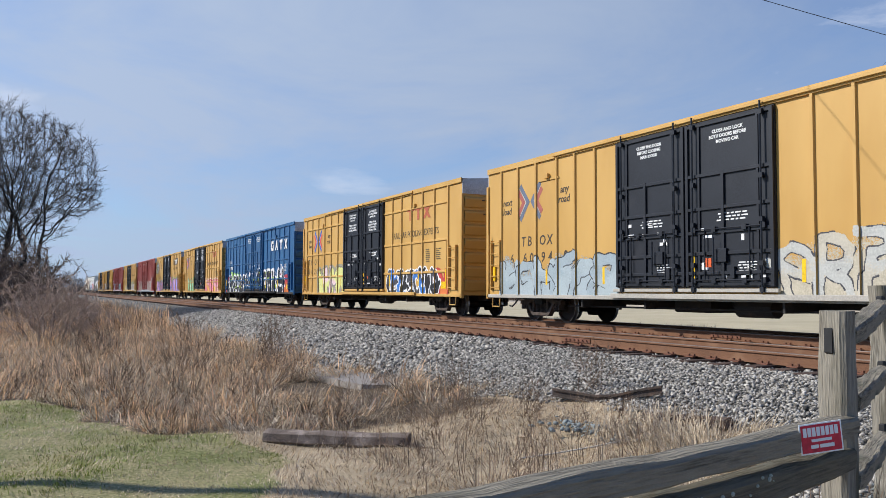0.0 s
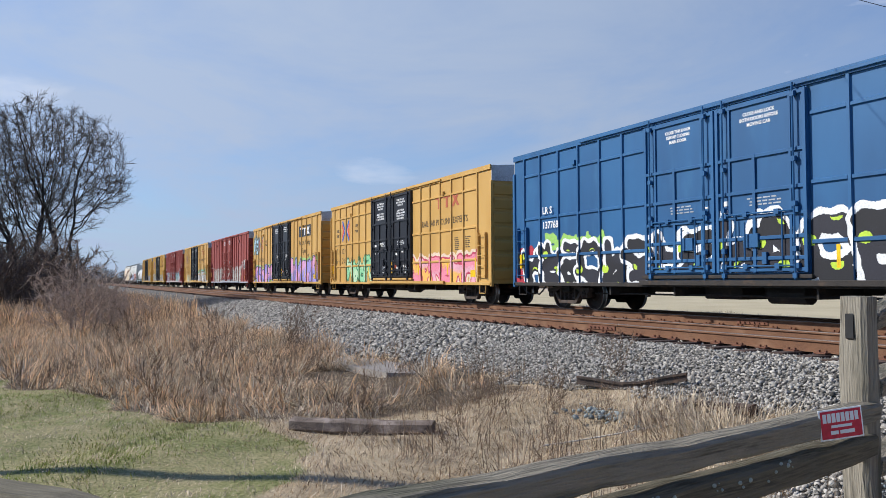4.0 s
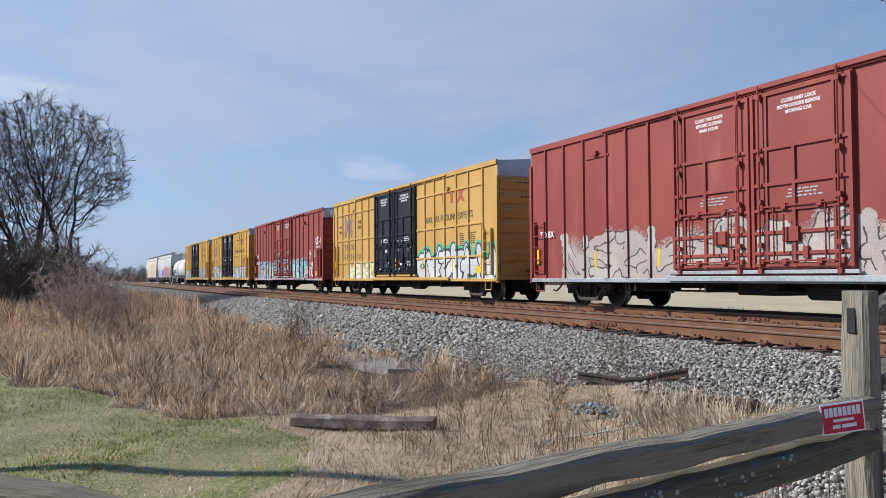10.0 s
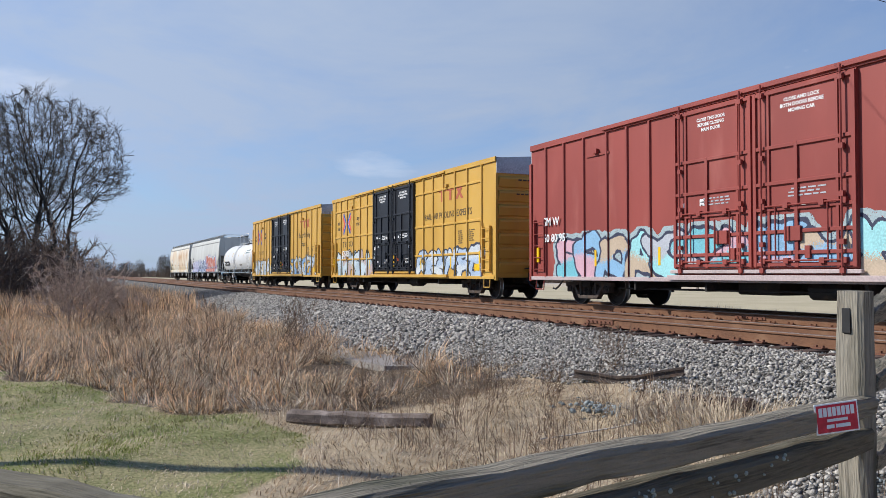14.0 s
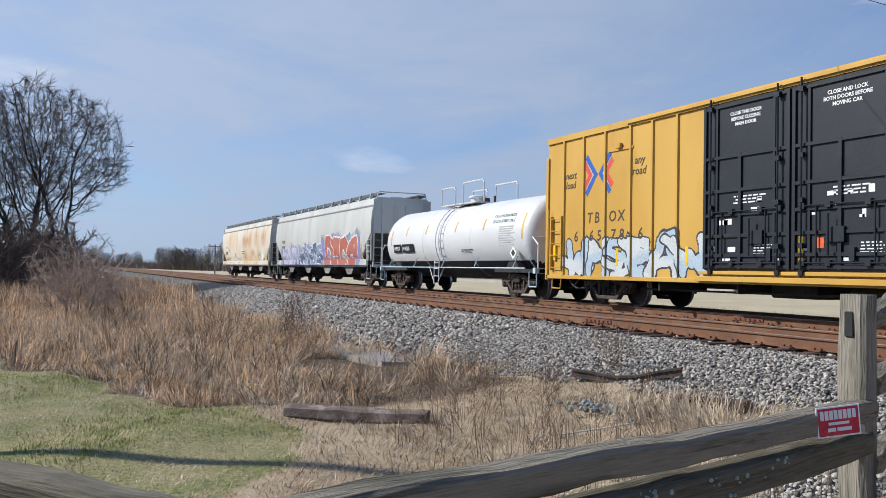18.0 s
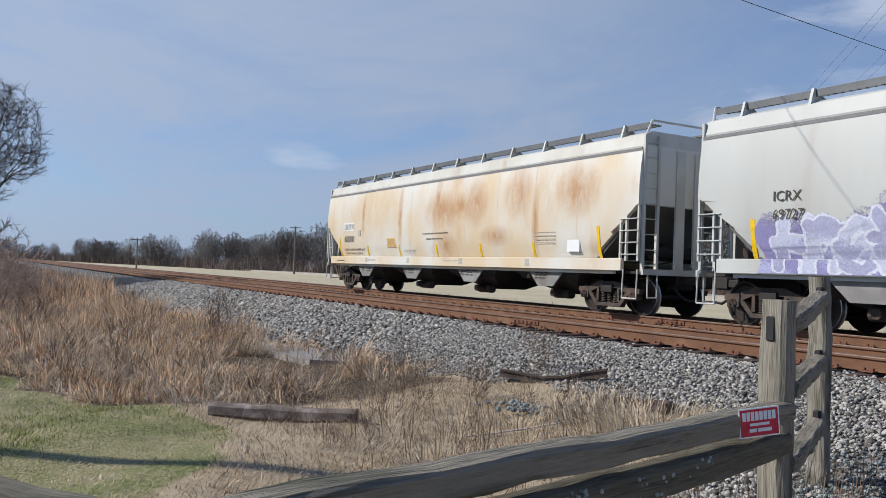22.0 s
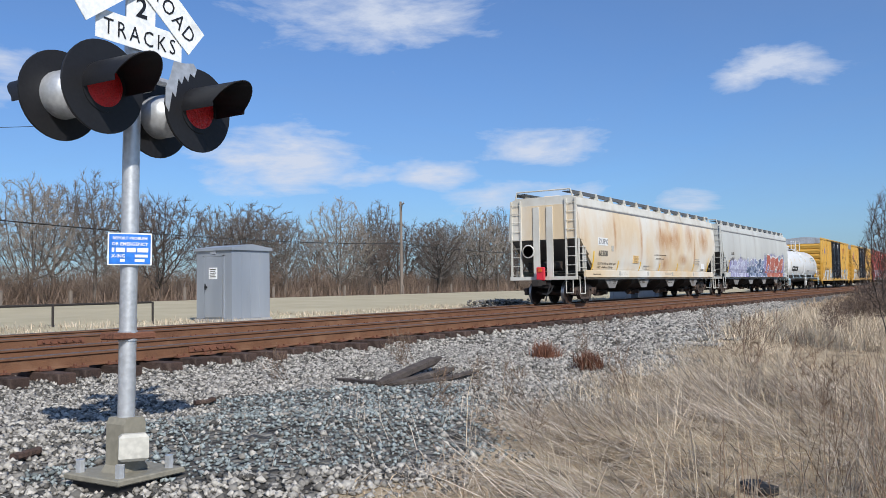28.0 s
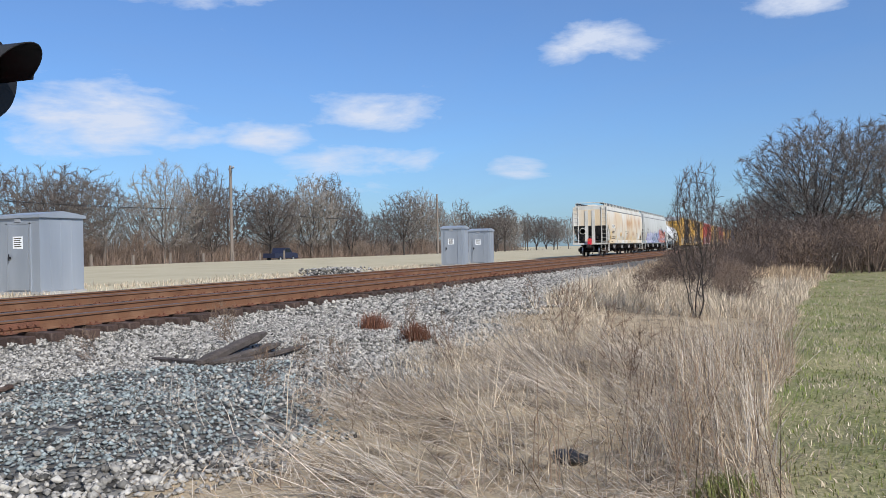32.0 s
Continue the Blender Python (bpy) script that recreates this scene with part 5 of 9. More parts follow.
c, ps = boxcar("boxcar", "blue panelled boxcar with black and white graffiti along its foot", -65.4, BLUE, BLUE, True, "", "", "", emblem=False, ink=WHITE, sill=STEELDARK)
for x, w in ((4.35, 0), (5.38, 1), (6.42, 2), (7.48, 3)):
    y, z0, z1 = -1.606, 3.40, 4.0
    sh = Shape()
    if w == 0:
        sh.box(x, x + 0.17, y, y + 0.003, z0 + 0.1, z1 - 0.1).box(x + 0.1, x + 0.62, y, y + 0.003, z1 - 0.17, z1).box(x + 0.1, x + 0.62, y, y + 0.003, z0, z0 + 0.16).box(x + 0.46, x + 0.62, y, y + 0.003, z0 + 0.16, z0 + 0.38)
    elif w == 1:
        sh.extrude([(x, z0), (x + 0.17, z0), (x + 0.41, z1), (x + 0.25, z1)], "y", y, y + 0.003).extrude([(x + 0.62, z0), (x + 0.45, z0), (x + 0.24, z1), (x + 0.41, z1)], "y", y - 0.001, y + 0.002).box(x + 0.15, x + 0.5, y - 0.002, y + 0.002, z0 + 0.16, z0 + 0.3)
    elif w == 2:
        sh.box(x, x + 0.62, y, y + 0.003, z1 - 0.17, z1).box(x + 0.22, x + 0.4, y, y + 0.003, z0, z1 - 0.17)
    else:
        sh.extrude([(x, z0), (x + 0.19, z0), (x + 0.66, z1), (x + 0.47, z1)], "y", y, y + 0.003).extrude([(x + 0.66, z0), (x + 0.47, z0), (x, z1), (x + 0.19, z1)], "y", y - 0.001, y + 0.002)
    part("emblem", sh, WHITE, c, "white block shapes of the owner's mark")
lettering("LR S", 0.30, WHITE, "lettering", c, pose(-7.7, -1.606, 2.9), bold=0.006)
lettering("137768", 0.30, WHITE, "lettering", c, pose(-7.7, -1.606, 2.45), bold=0.006)
graffiti(c, -9.2, -8.5, 0.85, 1.8, 1, [(0.42, 0.03, 0.05)], (0.35, 0.03, 0.05), None, 33, ps, fat=0.2)
graffiti(c, 6.2, 8.2, 0.82, 1.7, 2, [(0.42, 0.03, 0.05), (0.55, 0.14, 0.03)], (0.36, 0.03, 0.05), None, 34, ps, fat=0.24)
graffiti(c, -7.6, -4.6, 1.85, 2.2, 4, [(0.30, 0.55, 0.12)], (0.30, 0.50, 0.12), None, 35, ps, fat=0.035, rim=0.03, y=-1.5515)
graffiti(c, -8.8, -0.3, 0.85, 1.95, 8, [G_BLACK, (0.02, 0.02, 0.03)], G_WHITE, None, 31, ps, fat=0.13, rim=0.11, gloss=(0.45, 0.62, 0.05), y=-1.554)
graffiti(c, -0.3, 7.2, 0.85, 2.15, 6, [G_BLACK, (0.02, 0.02, 0.03)], G_WHITE, None, 37, ps, fat=0.17, rim=0.13, gloss=(0.45, 0.62, 0.05), y=-1.554)
hooked(c, -65.4)
c, ps = boxcar("boxcar", "yellow panelled boxcar with black doors and pink and orange graffiti", -86.05, YELLOW, BLACK, True, "TBOX", "642823", "slogan", emblem="bold", spanish=True)
graffiti(c, -6.6, -3.0, 0.9, 2.0, 4, [(0.25, 0.55, 0.30), (0.45, 0.62, 0.40)], (0.02, 0.16, 0.08), None, 41, ps, fat=0.10)
graffiti(c, 2.5, 8.2, 0.82, 1.75, 6, [(0.70, 0.22, 0.30), (0.75, 0.42, 0.10), (0.68, 0.35, 0.42)], (0.45, 0.05, 0.10), (0.70, 0.55, 0.42), 42, ps, fat=0.14)
hooked(c, -86.05)
c, ps = boxcar("boxcar", "yellow ribbed boxcar with black doors and pink and violet graffiti", -107.1, YELLOW, BLACK, False, "TBOX", "660025", "block")
graffiti(c, -9.1, -2.8, 0.82, 1.85, 5, [(0.28, 0.24, 0.55), (0.62, 0.30, 0.50)], (0.06, 0.03, 0.16), (0.30, 0.50, 0.18), 51, ps, fat=0.20)
graffiti(c, 2.5, 8.6, 0.82, 2.15, 5, [(0.30, 0.26, 0.58), (0.64, 0.32, 0.52)], (0.05, 0.03, 0.16), (0.30, 0.52, 0.18), 52, ps, fat=0.22)
graffiti(c, -9.3, -7.6, 3.0, 4.2, 2, [(0.38, 0.58, 0.68), (0.42, 0.62, 0.70)], (0.03, 0.05, 0.08), (0.16, 0.17, 0.16), 53, ps, fat=0.07, rim=0.05)
hooked(c, -107.1)
c, ps = boxcar("boxcar", "oxide-red ribbed boxcar with grey graffiti along its foot", -128.1, RED, RED, False, "", "", "", emblem=False, ink=WHITE, end_sign="TOBX 8891", sill=GREY)
graffiti(c, -7.6, 6.3, 0.82, 2.15, 11, [(0.38, 0.34, 0.31), (0.44, 0.40, 0.36), (0.40, 0.33, 0.30)], (0.05, 0.045, 0.045), None, 61, ps, rim=0.035, wash=(0.40, 0.345, 0.31), fat=0.10)
graffiti(c, 7.35, 8.4, 1.95, 2.45, 4, [(0.10, 0.09, 0.09)], (0.55, 0.54, 0.52), (0.45, 0.42, 0.40), 63, ps, fat=0.03, rim=0.03)
lettering("TO BX", 0.26, WHITE, "lettering", c, pose(-8.9, -1.606, 2.05), bold=0.006)
hooked(c, -128.1)
c, ps = boxcar("boxcar", "yellow panelled boxcar with black doors and silver graffiti", -149.4, YELLOW, BLACK, True, "TBOX", "672400", "slogan")
graffiti(c, -6.8, -3.1, 0.85, 1.6, 4, [(0.68, 0.64, 0.40), (0.62, 0.62, 0.55)], (0.45, 0.40, 0.20), None, 71, ps, fat=0.07)
graffiti(c, 2.4, 9.3, 0.80, 1.95, 6, [(0.50, 0.51, 0.52), (0.58, 0.59, 0.60)], (0.035, 0.035, 0.045), (0.10, 0.42, 0.26), 72, ps, fat=0.19)
hooked(c, -149.4)
c, ps = boxcar("boxcar", "oxide-red ribbed boxcar with turquoise, pink and tan graffiti", -170.55, RED, RED, False, "", "", "", emblem=False, ink=WHITE, end_sign="SMW 6080", sill=paint((0.45, 0.36, 0.35)))
lettering("SM W", 0.34, WHITE, "lettering", c, pose(-8.7, -1.606, 2.35), bold=0.006)
lettering("60 80 95", 0.34, WHITE, "lettering", c, pose(-8.7, -1.606, 1.85), bold=0.006)
graffiti(c, -8.0, 5.6, 0.82, 1.85, 12, [(0.16, 0.45, 0.52), (0.56, 0.34, 0.40), (0.22, 0.40, 0.58), (0.46, 0.36, 0.26), (0.30, 0.60, 0.62), (0.42, 0.44, 0.48)], (0.03, 0.035, 0.07), (0.32, 0.40, 0.42), 81, ps, fat=0.17)
graffiti(c, 5.8, 7.3, 0.9, 1.8, 4, [(0.6, 0.56, 0.53)], (0.55, 0.5, 0.48), None, 82, ps, fat=0.004, rim=0.016)
graffiti(c, 7.9, 8.9, 2.6, 3.3, 3, [(0.7, 0.66, 0.64)], (0.6, 0.5, 0.48), None, 83, ps, fat=0.010, rim=0.010)
hooked(c, -170.55)
c, ps = boxcar("boxcar", "bright yellow panelled boxcar with black doors and pale grey block graffiti", -191.9, GOLD, BLACK, True, "TBOX", "", "slogan", emblem="bold")
graffiti(c, -8.4, -2.8, 0.80, 1.95, 6, [(0.36, 0.45, 0.50), (0.48, 0.56, 0.60), (0.42, 0.33, 0.31)], (0.02, 0.025, 0.03), None, 91, ps, fat=0.17, rim=0.07)
graffiti(c, 2.6, 8.4, 0.80, 1.85, 6, [(0.52, 0.57, 0.60), (0.35, 0.45, 0.58)], (0.03, 0.04, 0.07), None, 92, ps, fat=0.13)
lettering("675058", 0.42, WHITE, "lettering", c, pose(-7.6, -1.61, 1.78), bold=0.006)
hooked(c, -191.9)
c, ps = boxcar("boxcar", "bright yellow ribbed boxcar with black doors and blue and white graffiti", -213.1, GOLD, BLACK, False, "TBOX", "665786", "slogan", emblem="bold")
graffiti(c, -8.3, -2.8, 0.82, 1.85, 6, [(0.50, 0.53, 0.53), (0.36, 0.45, 0.52)], (0.04, 0.04, 0.05), None, 101, ps, fat=0.105, rim=0.05)
graffiti(c, 2.5, 8.2, 0.80, 1.95, 6, [(0.38, 0.46, 0.52), (0.16, 0.30, 0.52), (0.50, 0.52, 0.52)], (0.04, 0.05, 0.08), None, 102, ps, fat=0.085, rim=0.055)
hooked(c, -213.1)


# -- covered hoppers --
def on_side(x, z, tall, gap=0.003):
    """Pose of a flat mark that lies against the hopper's side."""
    lean = math.degrees(math.atan2(skin(z + tall) - skin(z), tall))
    return pose(x, -skin(z) - gap - 0.006, z, lean)


def hopper(label, x0, coat, L, rust, mark, number, seed):
    """x0 is the rear end of the body; the body runs to x0 + L."""
    car = thing("covered_hopper", label, "hopper car", "cars of the freight train")
    h = L / 2
    prof = [(1.42, 1.32), (1.52, 1.6), (1.575, 2.0), (1.60, 2.55), (1.59, 3.1), (1.55, 3.6), (1.50, 3.93), (1.40, 3.96), (1.40, 4.02)]
    stations = [-h, -h + 0.12, -h + 0.55, -h + 0.95, -h + 1.35, -h + 1.5]
    xs = stations + list(np.linspace(-h + 2.2, h - 2.2, 14)) + [-s for s in reversed(stations)]
    sh = Shape()
    ring = len(prof) * 2
    for x in xs:
        d = h - abs(x)
        low = float(np.interp(d, [0, 0.12, 1.35, 1.5], [2.62, 2.58, 1.62, 1.3]))
        side = [(y, max(z, low)) for y, z in prof]
        for y, z in side:
            sh.v.append((x, -y, z))
        for y, z in reversed(side):
            sh.v.append((x, y, z))
    for i in range(len(xs) - 1):
        for j in range(ring):
            a, b = i * ring + j, i * ring + (j + 1) % ring
            sh.f.append((a, b, b + ring, a + ring))
    sh.f += [tuple(range(ring)), tuple((len(xs) - 1) * ring + j for j in reversed(range(ring)))]
    part("body", sh, coat, car, smooth=True)
    part("roof_eave", Shape().extrude([(-1.44, 3.93), (-1.46, 4.0), (-1.40, 4.28), (-1.2, 4.36), (1.2, 4.36), (1.40, 4.28), (1.46, 4.0), (1.44, 3.93)], "x", -h + 0.02, h - 0.02), HOPGREY if coat is HOPGREY else CREAMWHITE, car)
    # thin grey strip draws the shade that the eave throws on the side
    part("eave_shadow_strip", Shape().box(-h + 0.02, h - 0.02, -1.515, -1.475, 3.88, 3.95), paint((0.18, 0.18, 0.18)), car, "dark grey strip painted as shade under the eave")
    frame = CREAMWHITE if coat is CREAM else HOPGREY
    walkway = Shape()
    for s in (-1, 1):
        for k in range(5):
            walkway.box(-h + 0.1, h - 0.1, s * 1.05 - 0.19 + k * 0.09, s * 1.05 - 0.165 + k * 0.09, 4.52, 4.56)
        n = int(2 * h / 0.16)
        for k in range(n):
            x = -h + 0.1 + k * 0.16
            walkway.box(x, x + 0.02, s * 1.05 - 0.19, s * 1.05 + 0.2, 4.515, 4.545)
        walkway.box(-h + 0.1, h - 0.1, s * 1.25 - 0.005, s * 1.25 + 0.005, 4.44, 4.58)
    part("roof_walkway", walkway, GRATING, car, "dark steel grating along the roof")
    for i in range(12):
        x = -h + 0.9 + i * (L - 1.8) / 11
        for s in (-1, 1):
            part("walkway_bracket", Shape().extrude([(s * 1.42, 4.20), (s * 1.30, 4.60), (s * 1.26, 4.60), (s * 0.8, 4.34), (s * 1.3, 4.30)], "x", x - 0.03, x + 0.03), frame, car)
    part("hatch_trough", Shape().box(-h + 0.8, h - 0.8, -0.35, 0.35, 4.34, 4.48, 0.03), coat, car)
    part("side_sill", Shape().box(-h + 0.55, h - 0.55, -1.60, -1.50, 1.06, 1.36, 0.012).box(-h + 0.55, h - 0.55, 1.50, 1.60, 1.06, 1.36, 0.012).box(-h + 0.9, h - 0.9, -1.50, -1.42, 0.98, 1.08), coat, car)
    part("underframe", Shape().box(-h, h, -0.3, 0.3, 0.78, 1.1).box(-h + 0.1, -h + 2.9, -1.4, 1.4, 1.0, 1.06).box(h - 2.9, h - 0.1, -1.4, 1.4, 1.0, 1.06), STEELDARK, car)
    for k in range(4):
        xc = -h + 3.75 + k * (L - 7.5) / 3
        bay = Shape()
        top, bot = (1.62, 1.45, 1.05), (0.34, 0.5, 0.40)
        for (a, b, z) in (top, (1.2, 1.25, 0.8), bot):
            bay.v += [(xc - a, -b, z), (xc + a, -b, z), (xc + a, b, z), (xc - a, b, z)]
        for q in range(2):
            for i in range(4):
                bay.f.append((4 * q + i, 4 * q + (i + 1) % 4, 4 * q + 4 + (i + 1) % 4, 4 * q + 4 + i))
        bay.f += [(3, 2, 1, 0), (8, 9, 10, 11)]
        b = part("discharge_bay", bay, STEELDARK, car)
        part("bay_plate", Shape().extrude([(xc - 0.8, 1.03), (xc + 0.8, 1.03), (xc + 0.34, 0.60), (xc - 0.34, 0.60)], "y", -1.40, -1.36), BAYGREY, b, "dark grey steel plate of the discharge bay")
        part("outlet_valve", Shape().tube((xc - 0.35, -0.75, 0.40), (xc + 0.35, -0.75, 0.40), 0.13, n=12).tube((xc, -1.15, 0.42), (xc, -0.5, 0.42), 0.10, n=10), TRUCKRUST, b)
    for s in (-1, 1):
        e = s * h
        for yy in (-1.45, -1.02, -0.3, 0.3, 1.02, 1.45):
            if abs(yy) > 1:
                part("end_post", Shape().box(min(e - s * 0.02, e + s * 0.05), max(e - s * 0.02, e + s * 0.05), yy - 0.035, yy + 0.035, 1.05, 4.25), frame, car)
            else:
                part("end_post", Shape().box(min(e - s * 0.02, e + s * 0.04), max(e - s * 0.02, e + s * 0.04), yy - 0.14, yy + 0.14, 1.05, 3.95), frame, car)
        slope = Shape().extrude([(e - s * 0.02, 2.60), (e - s * 1.5, 1.34), (e - s * 1.62, 1.34), (e - s * 0.14, 2.62)], "y", -1.45, 1.45)
        part("slope_sheet", slope, paint((0.10, 0.095, 0.09)), car)
        lad = Shape()
        for yy in (-1.24, 1.24):
            for i in range(9):
                z = 1.2 + i * 0.36
                lad.tube((e + s * 0.06, yy - 0.2, z), (e + s * 0.06, yy + 0.2, z), 0.013, n=6)
        part("end_ladder", lad, frame, car)
        grab = Shape()
        for xx in (e - s * 0.02, e - s * 0.42, e - s * 0.62):
            grab.box(xx - 0.025, xx + 0.025, -1.58, -1.52, 1.3, 2.62 if xx == e - s * 0.02 else 2.35)
        for i in range(4):
            z = 1.45 + i * 0.28
            grab.tube((e - s * 0.0, -1.6, z), (e - s * 0.62, -1.6, z), 0.013, n=6)
        grab.pipe([(e - s * 0.02, -1.56, 1.1), (e - s * 0.02, -1.58, 0.42), (e - s * 0.5, -1.58, 0.42), (e - s * 0.5, -1.56, 1.1)], 0.018)
        part("side_ladder", grab, frame, car)
        part("end_platform", Shape().box(min(e, e + s * 0.1), max(e, e + s * 0.1), -1.5, 1.5, 0.98, 1.12), frame, car)
        part("step", Shape().pipe([(e + s * 0.05, -1.3, 1.0), (e + s * 0.05, -1.3, 0.45), (e + s * 0.05, -1.0, 0.45), (e + s * 0.05, -1.0, 1.0)], 0.018), frame, car)
        part("roof_rail", Shape().pipe([(e - s * 0.1, -1.3, 4.3), (e - s * 0.05, -1.2, 4.62), (e - s * 0.05, 1.2, 4.62), (e - s * 0.1, 1.3, 4.3)], 0.03), frame, car)
        part("end_equipment", Shape().tube((e - s * 0.55, -0.6, 1.55), (e - s * 0.55, 0.5, 1.55), 0.19, n=14).box(e - s * 0.55 - 0.15, e - s * 0.55 + 0.15, 0.55, 0.9, 1.3, 1.7, 0.02).tube((e - s * 0.3, -0.9, 1.2), (e - s * 0.3, 0.9, 1.5), 0.02, n=6), STEELDARK, car)
    bw = Shape().lathe([(-h - 0.16, 0.26), (-h - 0.14, 0.28), (-h - 0.12, 0.26), (-h - 0.12, 0.23), (-h - 0.16, 0.23)], 18, "x", (0, 0.62, 2.15))
    for i in range(5):
        a = 2 * math.pi * i / 5
        bw.tube((-h - 0.14, 0.62, 2.15), (-h - 0.14, 0.62 + 0.25 * math.cos(a), 2.15 + 0.25 * math.sin(a)), 0.02, n=6)
    part("brake_wheel", bw, frame, car, "round hand brake wheel on the end")
    for i in range(7):
        x = -h + 1.42 + i * (L - 2.84) / 6
        tall = 0.78 if i in (0, 6) else 0.42
        tape = Shape()
        for z in np.linspace(1.36, 1.36 + tall, 6):
            tape.v += [(x - 0.055, -skin(z) - 0.008, z), (x + 0.055, -skin(z) - 0.008, z)]
        tape.f += [(2 * k, 2 * k + 1, 2 * k + 3, 2 * k + 2) for k in range(5)]
        part("reflector", tape, REFLECT, car)
    ym = -1.606
    if mark:
        part("mark_plate", Shape().box(-h + 1.84, -h + 2.88, ym, -1.50, 2.40, 2.72), WHITE, car)
        lettering(mark, 0.33, SIGNBLACK, "lettering", car, pose(-h + 1.90, ym - 0.003, 2.45), bold=0.0, squeeze=1.12)
        lettering(number, 0.34, SIGNBLACK, "lettering", car, on_side(-h + 1.90, 1.95, 0.3), bold=0.006, squeeze=1.2)
    running_gear(car, h - 0.1, h - 1.45 - 0.05)
    car.matrix_basis = pose(x0 + h, YF, 0)
    return car


h1 = hopper("pale grey covered hopper car with purple and orange graffiti", -248.2, HOPGREY, 19.3, False, "", "", 3)
lettering("ICRX", 0.28, DARKTEXT, "lettering", h1, pose(-7.75, -1.616, 2.47), bold=0.0)
lettering("69727", 0.28, DARKTEXT, "lettering", h1, pose(-7.75, -1.616, 2.12), bold=0.0)
graffiti(h1, -8.0, 1.6, 1.09, 2.42, 0, [], (0.2, 0.2, 0.3), None, 112, (), wash=(0.235, 0.215, 0.40), gloss=(0.34, 0.35, 0.52), curved=True)
graffiti(h1, 1.4, 8.1, 1.09, 2.86, 0, [], (0.2, 0.2, 0.3), None, 113, (), wash=(0.245, 0.225, 0.41), gloss=(0.22, 0.38, 0.42), curved=True)
graffiti(h1, -7.6, -3.7, 1.16, 2.16, 6, [(0.34, 0.34, 0.48), (0.45, 0.47, 0.58)], (0.58, 0.58, 0.66), None, 114, (), curved=True, fat=0.10, rim=0.05)
graffiti(h1, -3.4, 1.4, 1.16, 2.26, 5, [(0.09, 0.12, 0.19), (0.22, 0.27, 0.40)], (0.64, 0.66, 0.68), None, 115, (), curved=True, fat=0.12, rim=0.055)
graffiti(h1, 2.2, 7.5, 1.16, 2.52, 4, [(0.44, 0.15, 0.105), (0.40, 0.115, 0.075)], (0.66, 0.65, 0.64), None, 119, (), curved=True, fat=0.19, rim=0.075)
hooked(h1, -248.2)
h2 = hopper("cream covered hopper car with rust streaks and yellow reflectors", -269.3, CREAM, 19.3, True, "DUPX", "68300", 4)
for txt, x, z, s in (("LD LMT  221 600  lbs  100 500  kg LO", -7.75, 1.60, 0.125), ("LT WT    64 400  lbs   29 250  kg", -7.75, 1.45, 0.125),
                     ("DO NOT CLEAN WITH STEAM OR BOILING WATER", -0.9, 2.12, 0.074), ("EXTERIOR AMERCOAT 399 EPOXY", -0.65, 1.94, 0.074), ("2 INCH COMP SHOES", -8.4, 1.16, 0.08)):
    lettering(txt, s, DARKTEXT, "lettering", h2, on_side(x, z, s) if z > 1.4 else pose(x, -1.604, z), bold=0.0)
part("plate_mark", Shape().box(-6.35, -6.12, -1.603, -1.56, 2.18, 2.42), paint((0.42, 0.40, 0.36)), h2)
part("caution_notice", Shape().box(-0.35, 0.35, 0.0, 0.004, 0.0, 0.36), paint((0.74, 0.52, 0.24)), h2, "faded orange caution notice").matrix_basis = on_side(-3.4, 1.70, 0.36)
bars(h2, -3.7, 2.02, 5, 0.6, paint((0.45, 0.28, 0.10)), "notice_lines", 0.025, 0.065, -1.588, 7)
bars(h2, 5.6, 2.05, 4, 1.0, paint((0.30, 0.29, 0.27)), "stencil_lines", 0.02, 0.09, -1.584, 8)
bars(h2, -5.6, 1.26, 2, 1.0, paint((0.32, 0.30, 0.27)), "stencil_lines", 0.016, 0.05, -1.602, 9)
bars(h2, 0.5, 1.26, 2, 1.0, paint((0.32, 0.30, 0.27)), "stencil_lines", 0.016, 0.05, -1.602, 10)
bars(h2, -2.4, 1.6, 3, 1.0, paint((0.32, 0.30, 0.27)), "stencil_lines", 0.016, 0.05, -1.528, 12)
part("data_plate", Shape().box(7.0, 7.5, -1.56, -1.50, 1.52, 1.82), WHITE, h2)
for x in np.linspace(-7.4, 7.4, 9):
    seam = Shape()
    zz = np.linspace(1.36, 3.9, 9)
    for z in zz:
        seam.v += [(x - 0.006, -skin(z) - 0.004, z), (x + 0.006, -skin(z) - 0.004, z)]
    for k in range(8):
        seam.f.append((2 * k, 2 * k + 1, 2 * k + 3, 2 * k + 2))
    part("panel_seam", seam, paint((0.60, 0.48, 0.34)), h2)
for x in (-5.55, -2.0, 1.6, 5.2):
    part("sill_mark", Shape().box(x, x + 0.2, -1.606, -1.60, 1.14, 1.32), paint((0.42, 0.40, 0.36)), h2)
for k, (txt, x) in enumerate((("D", -5.9), ("BC", -2.25), ("AC", 1.75), ("A", 5.4))):
    lettering(txt, 0.2, DARKTEXT, "lettering", h2, pose(x - 0.35, -1.404, 0.80), bold=0.002)
    bars(h2, x + 0.0, 0.98, 3, 0.5, DARKTEXT, "stencil_lines", 0.04, 0.075, -1.402, 30 + k)
eot = part("end_of_train_marker", Shape().box(-10.0, -9.85, -0.16, 0.16, 0.95, 1.5, 0.03), EOTRED, h2, "red end-of-train marker on the coupler")
part("strobe", Shape().box(-10.02, -9.99, -0.09, 0.09, 1.3, 1.45), paint((0.6, 0.1, 0.02)), eot)
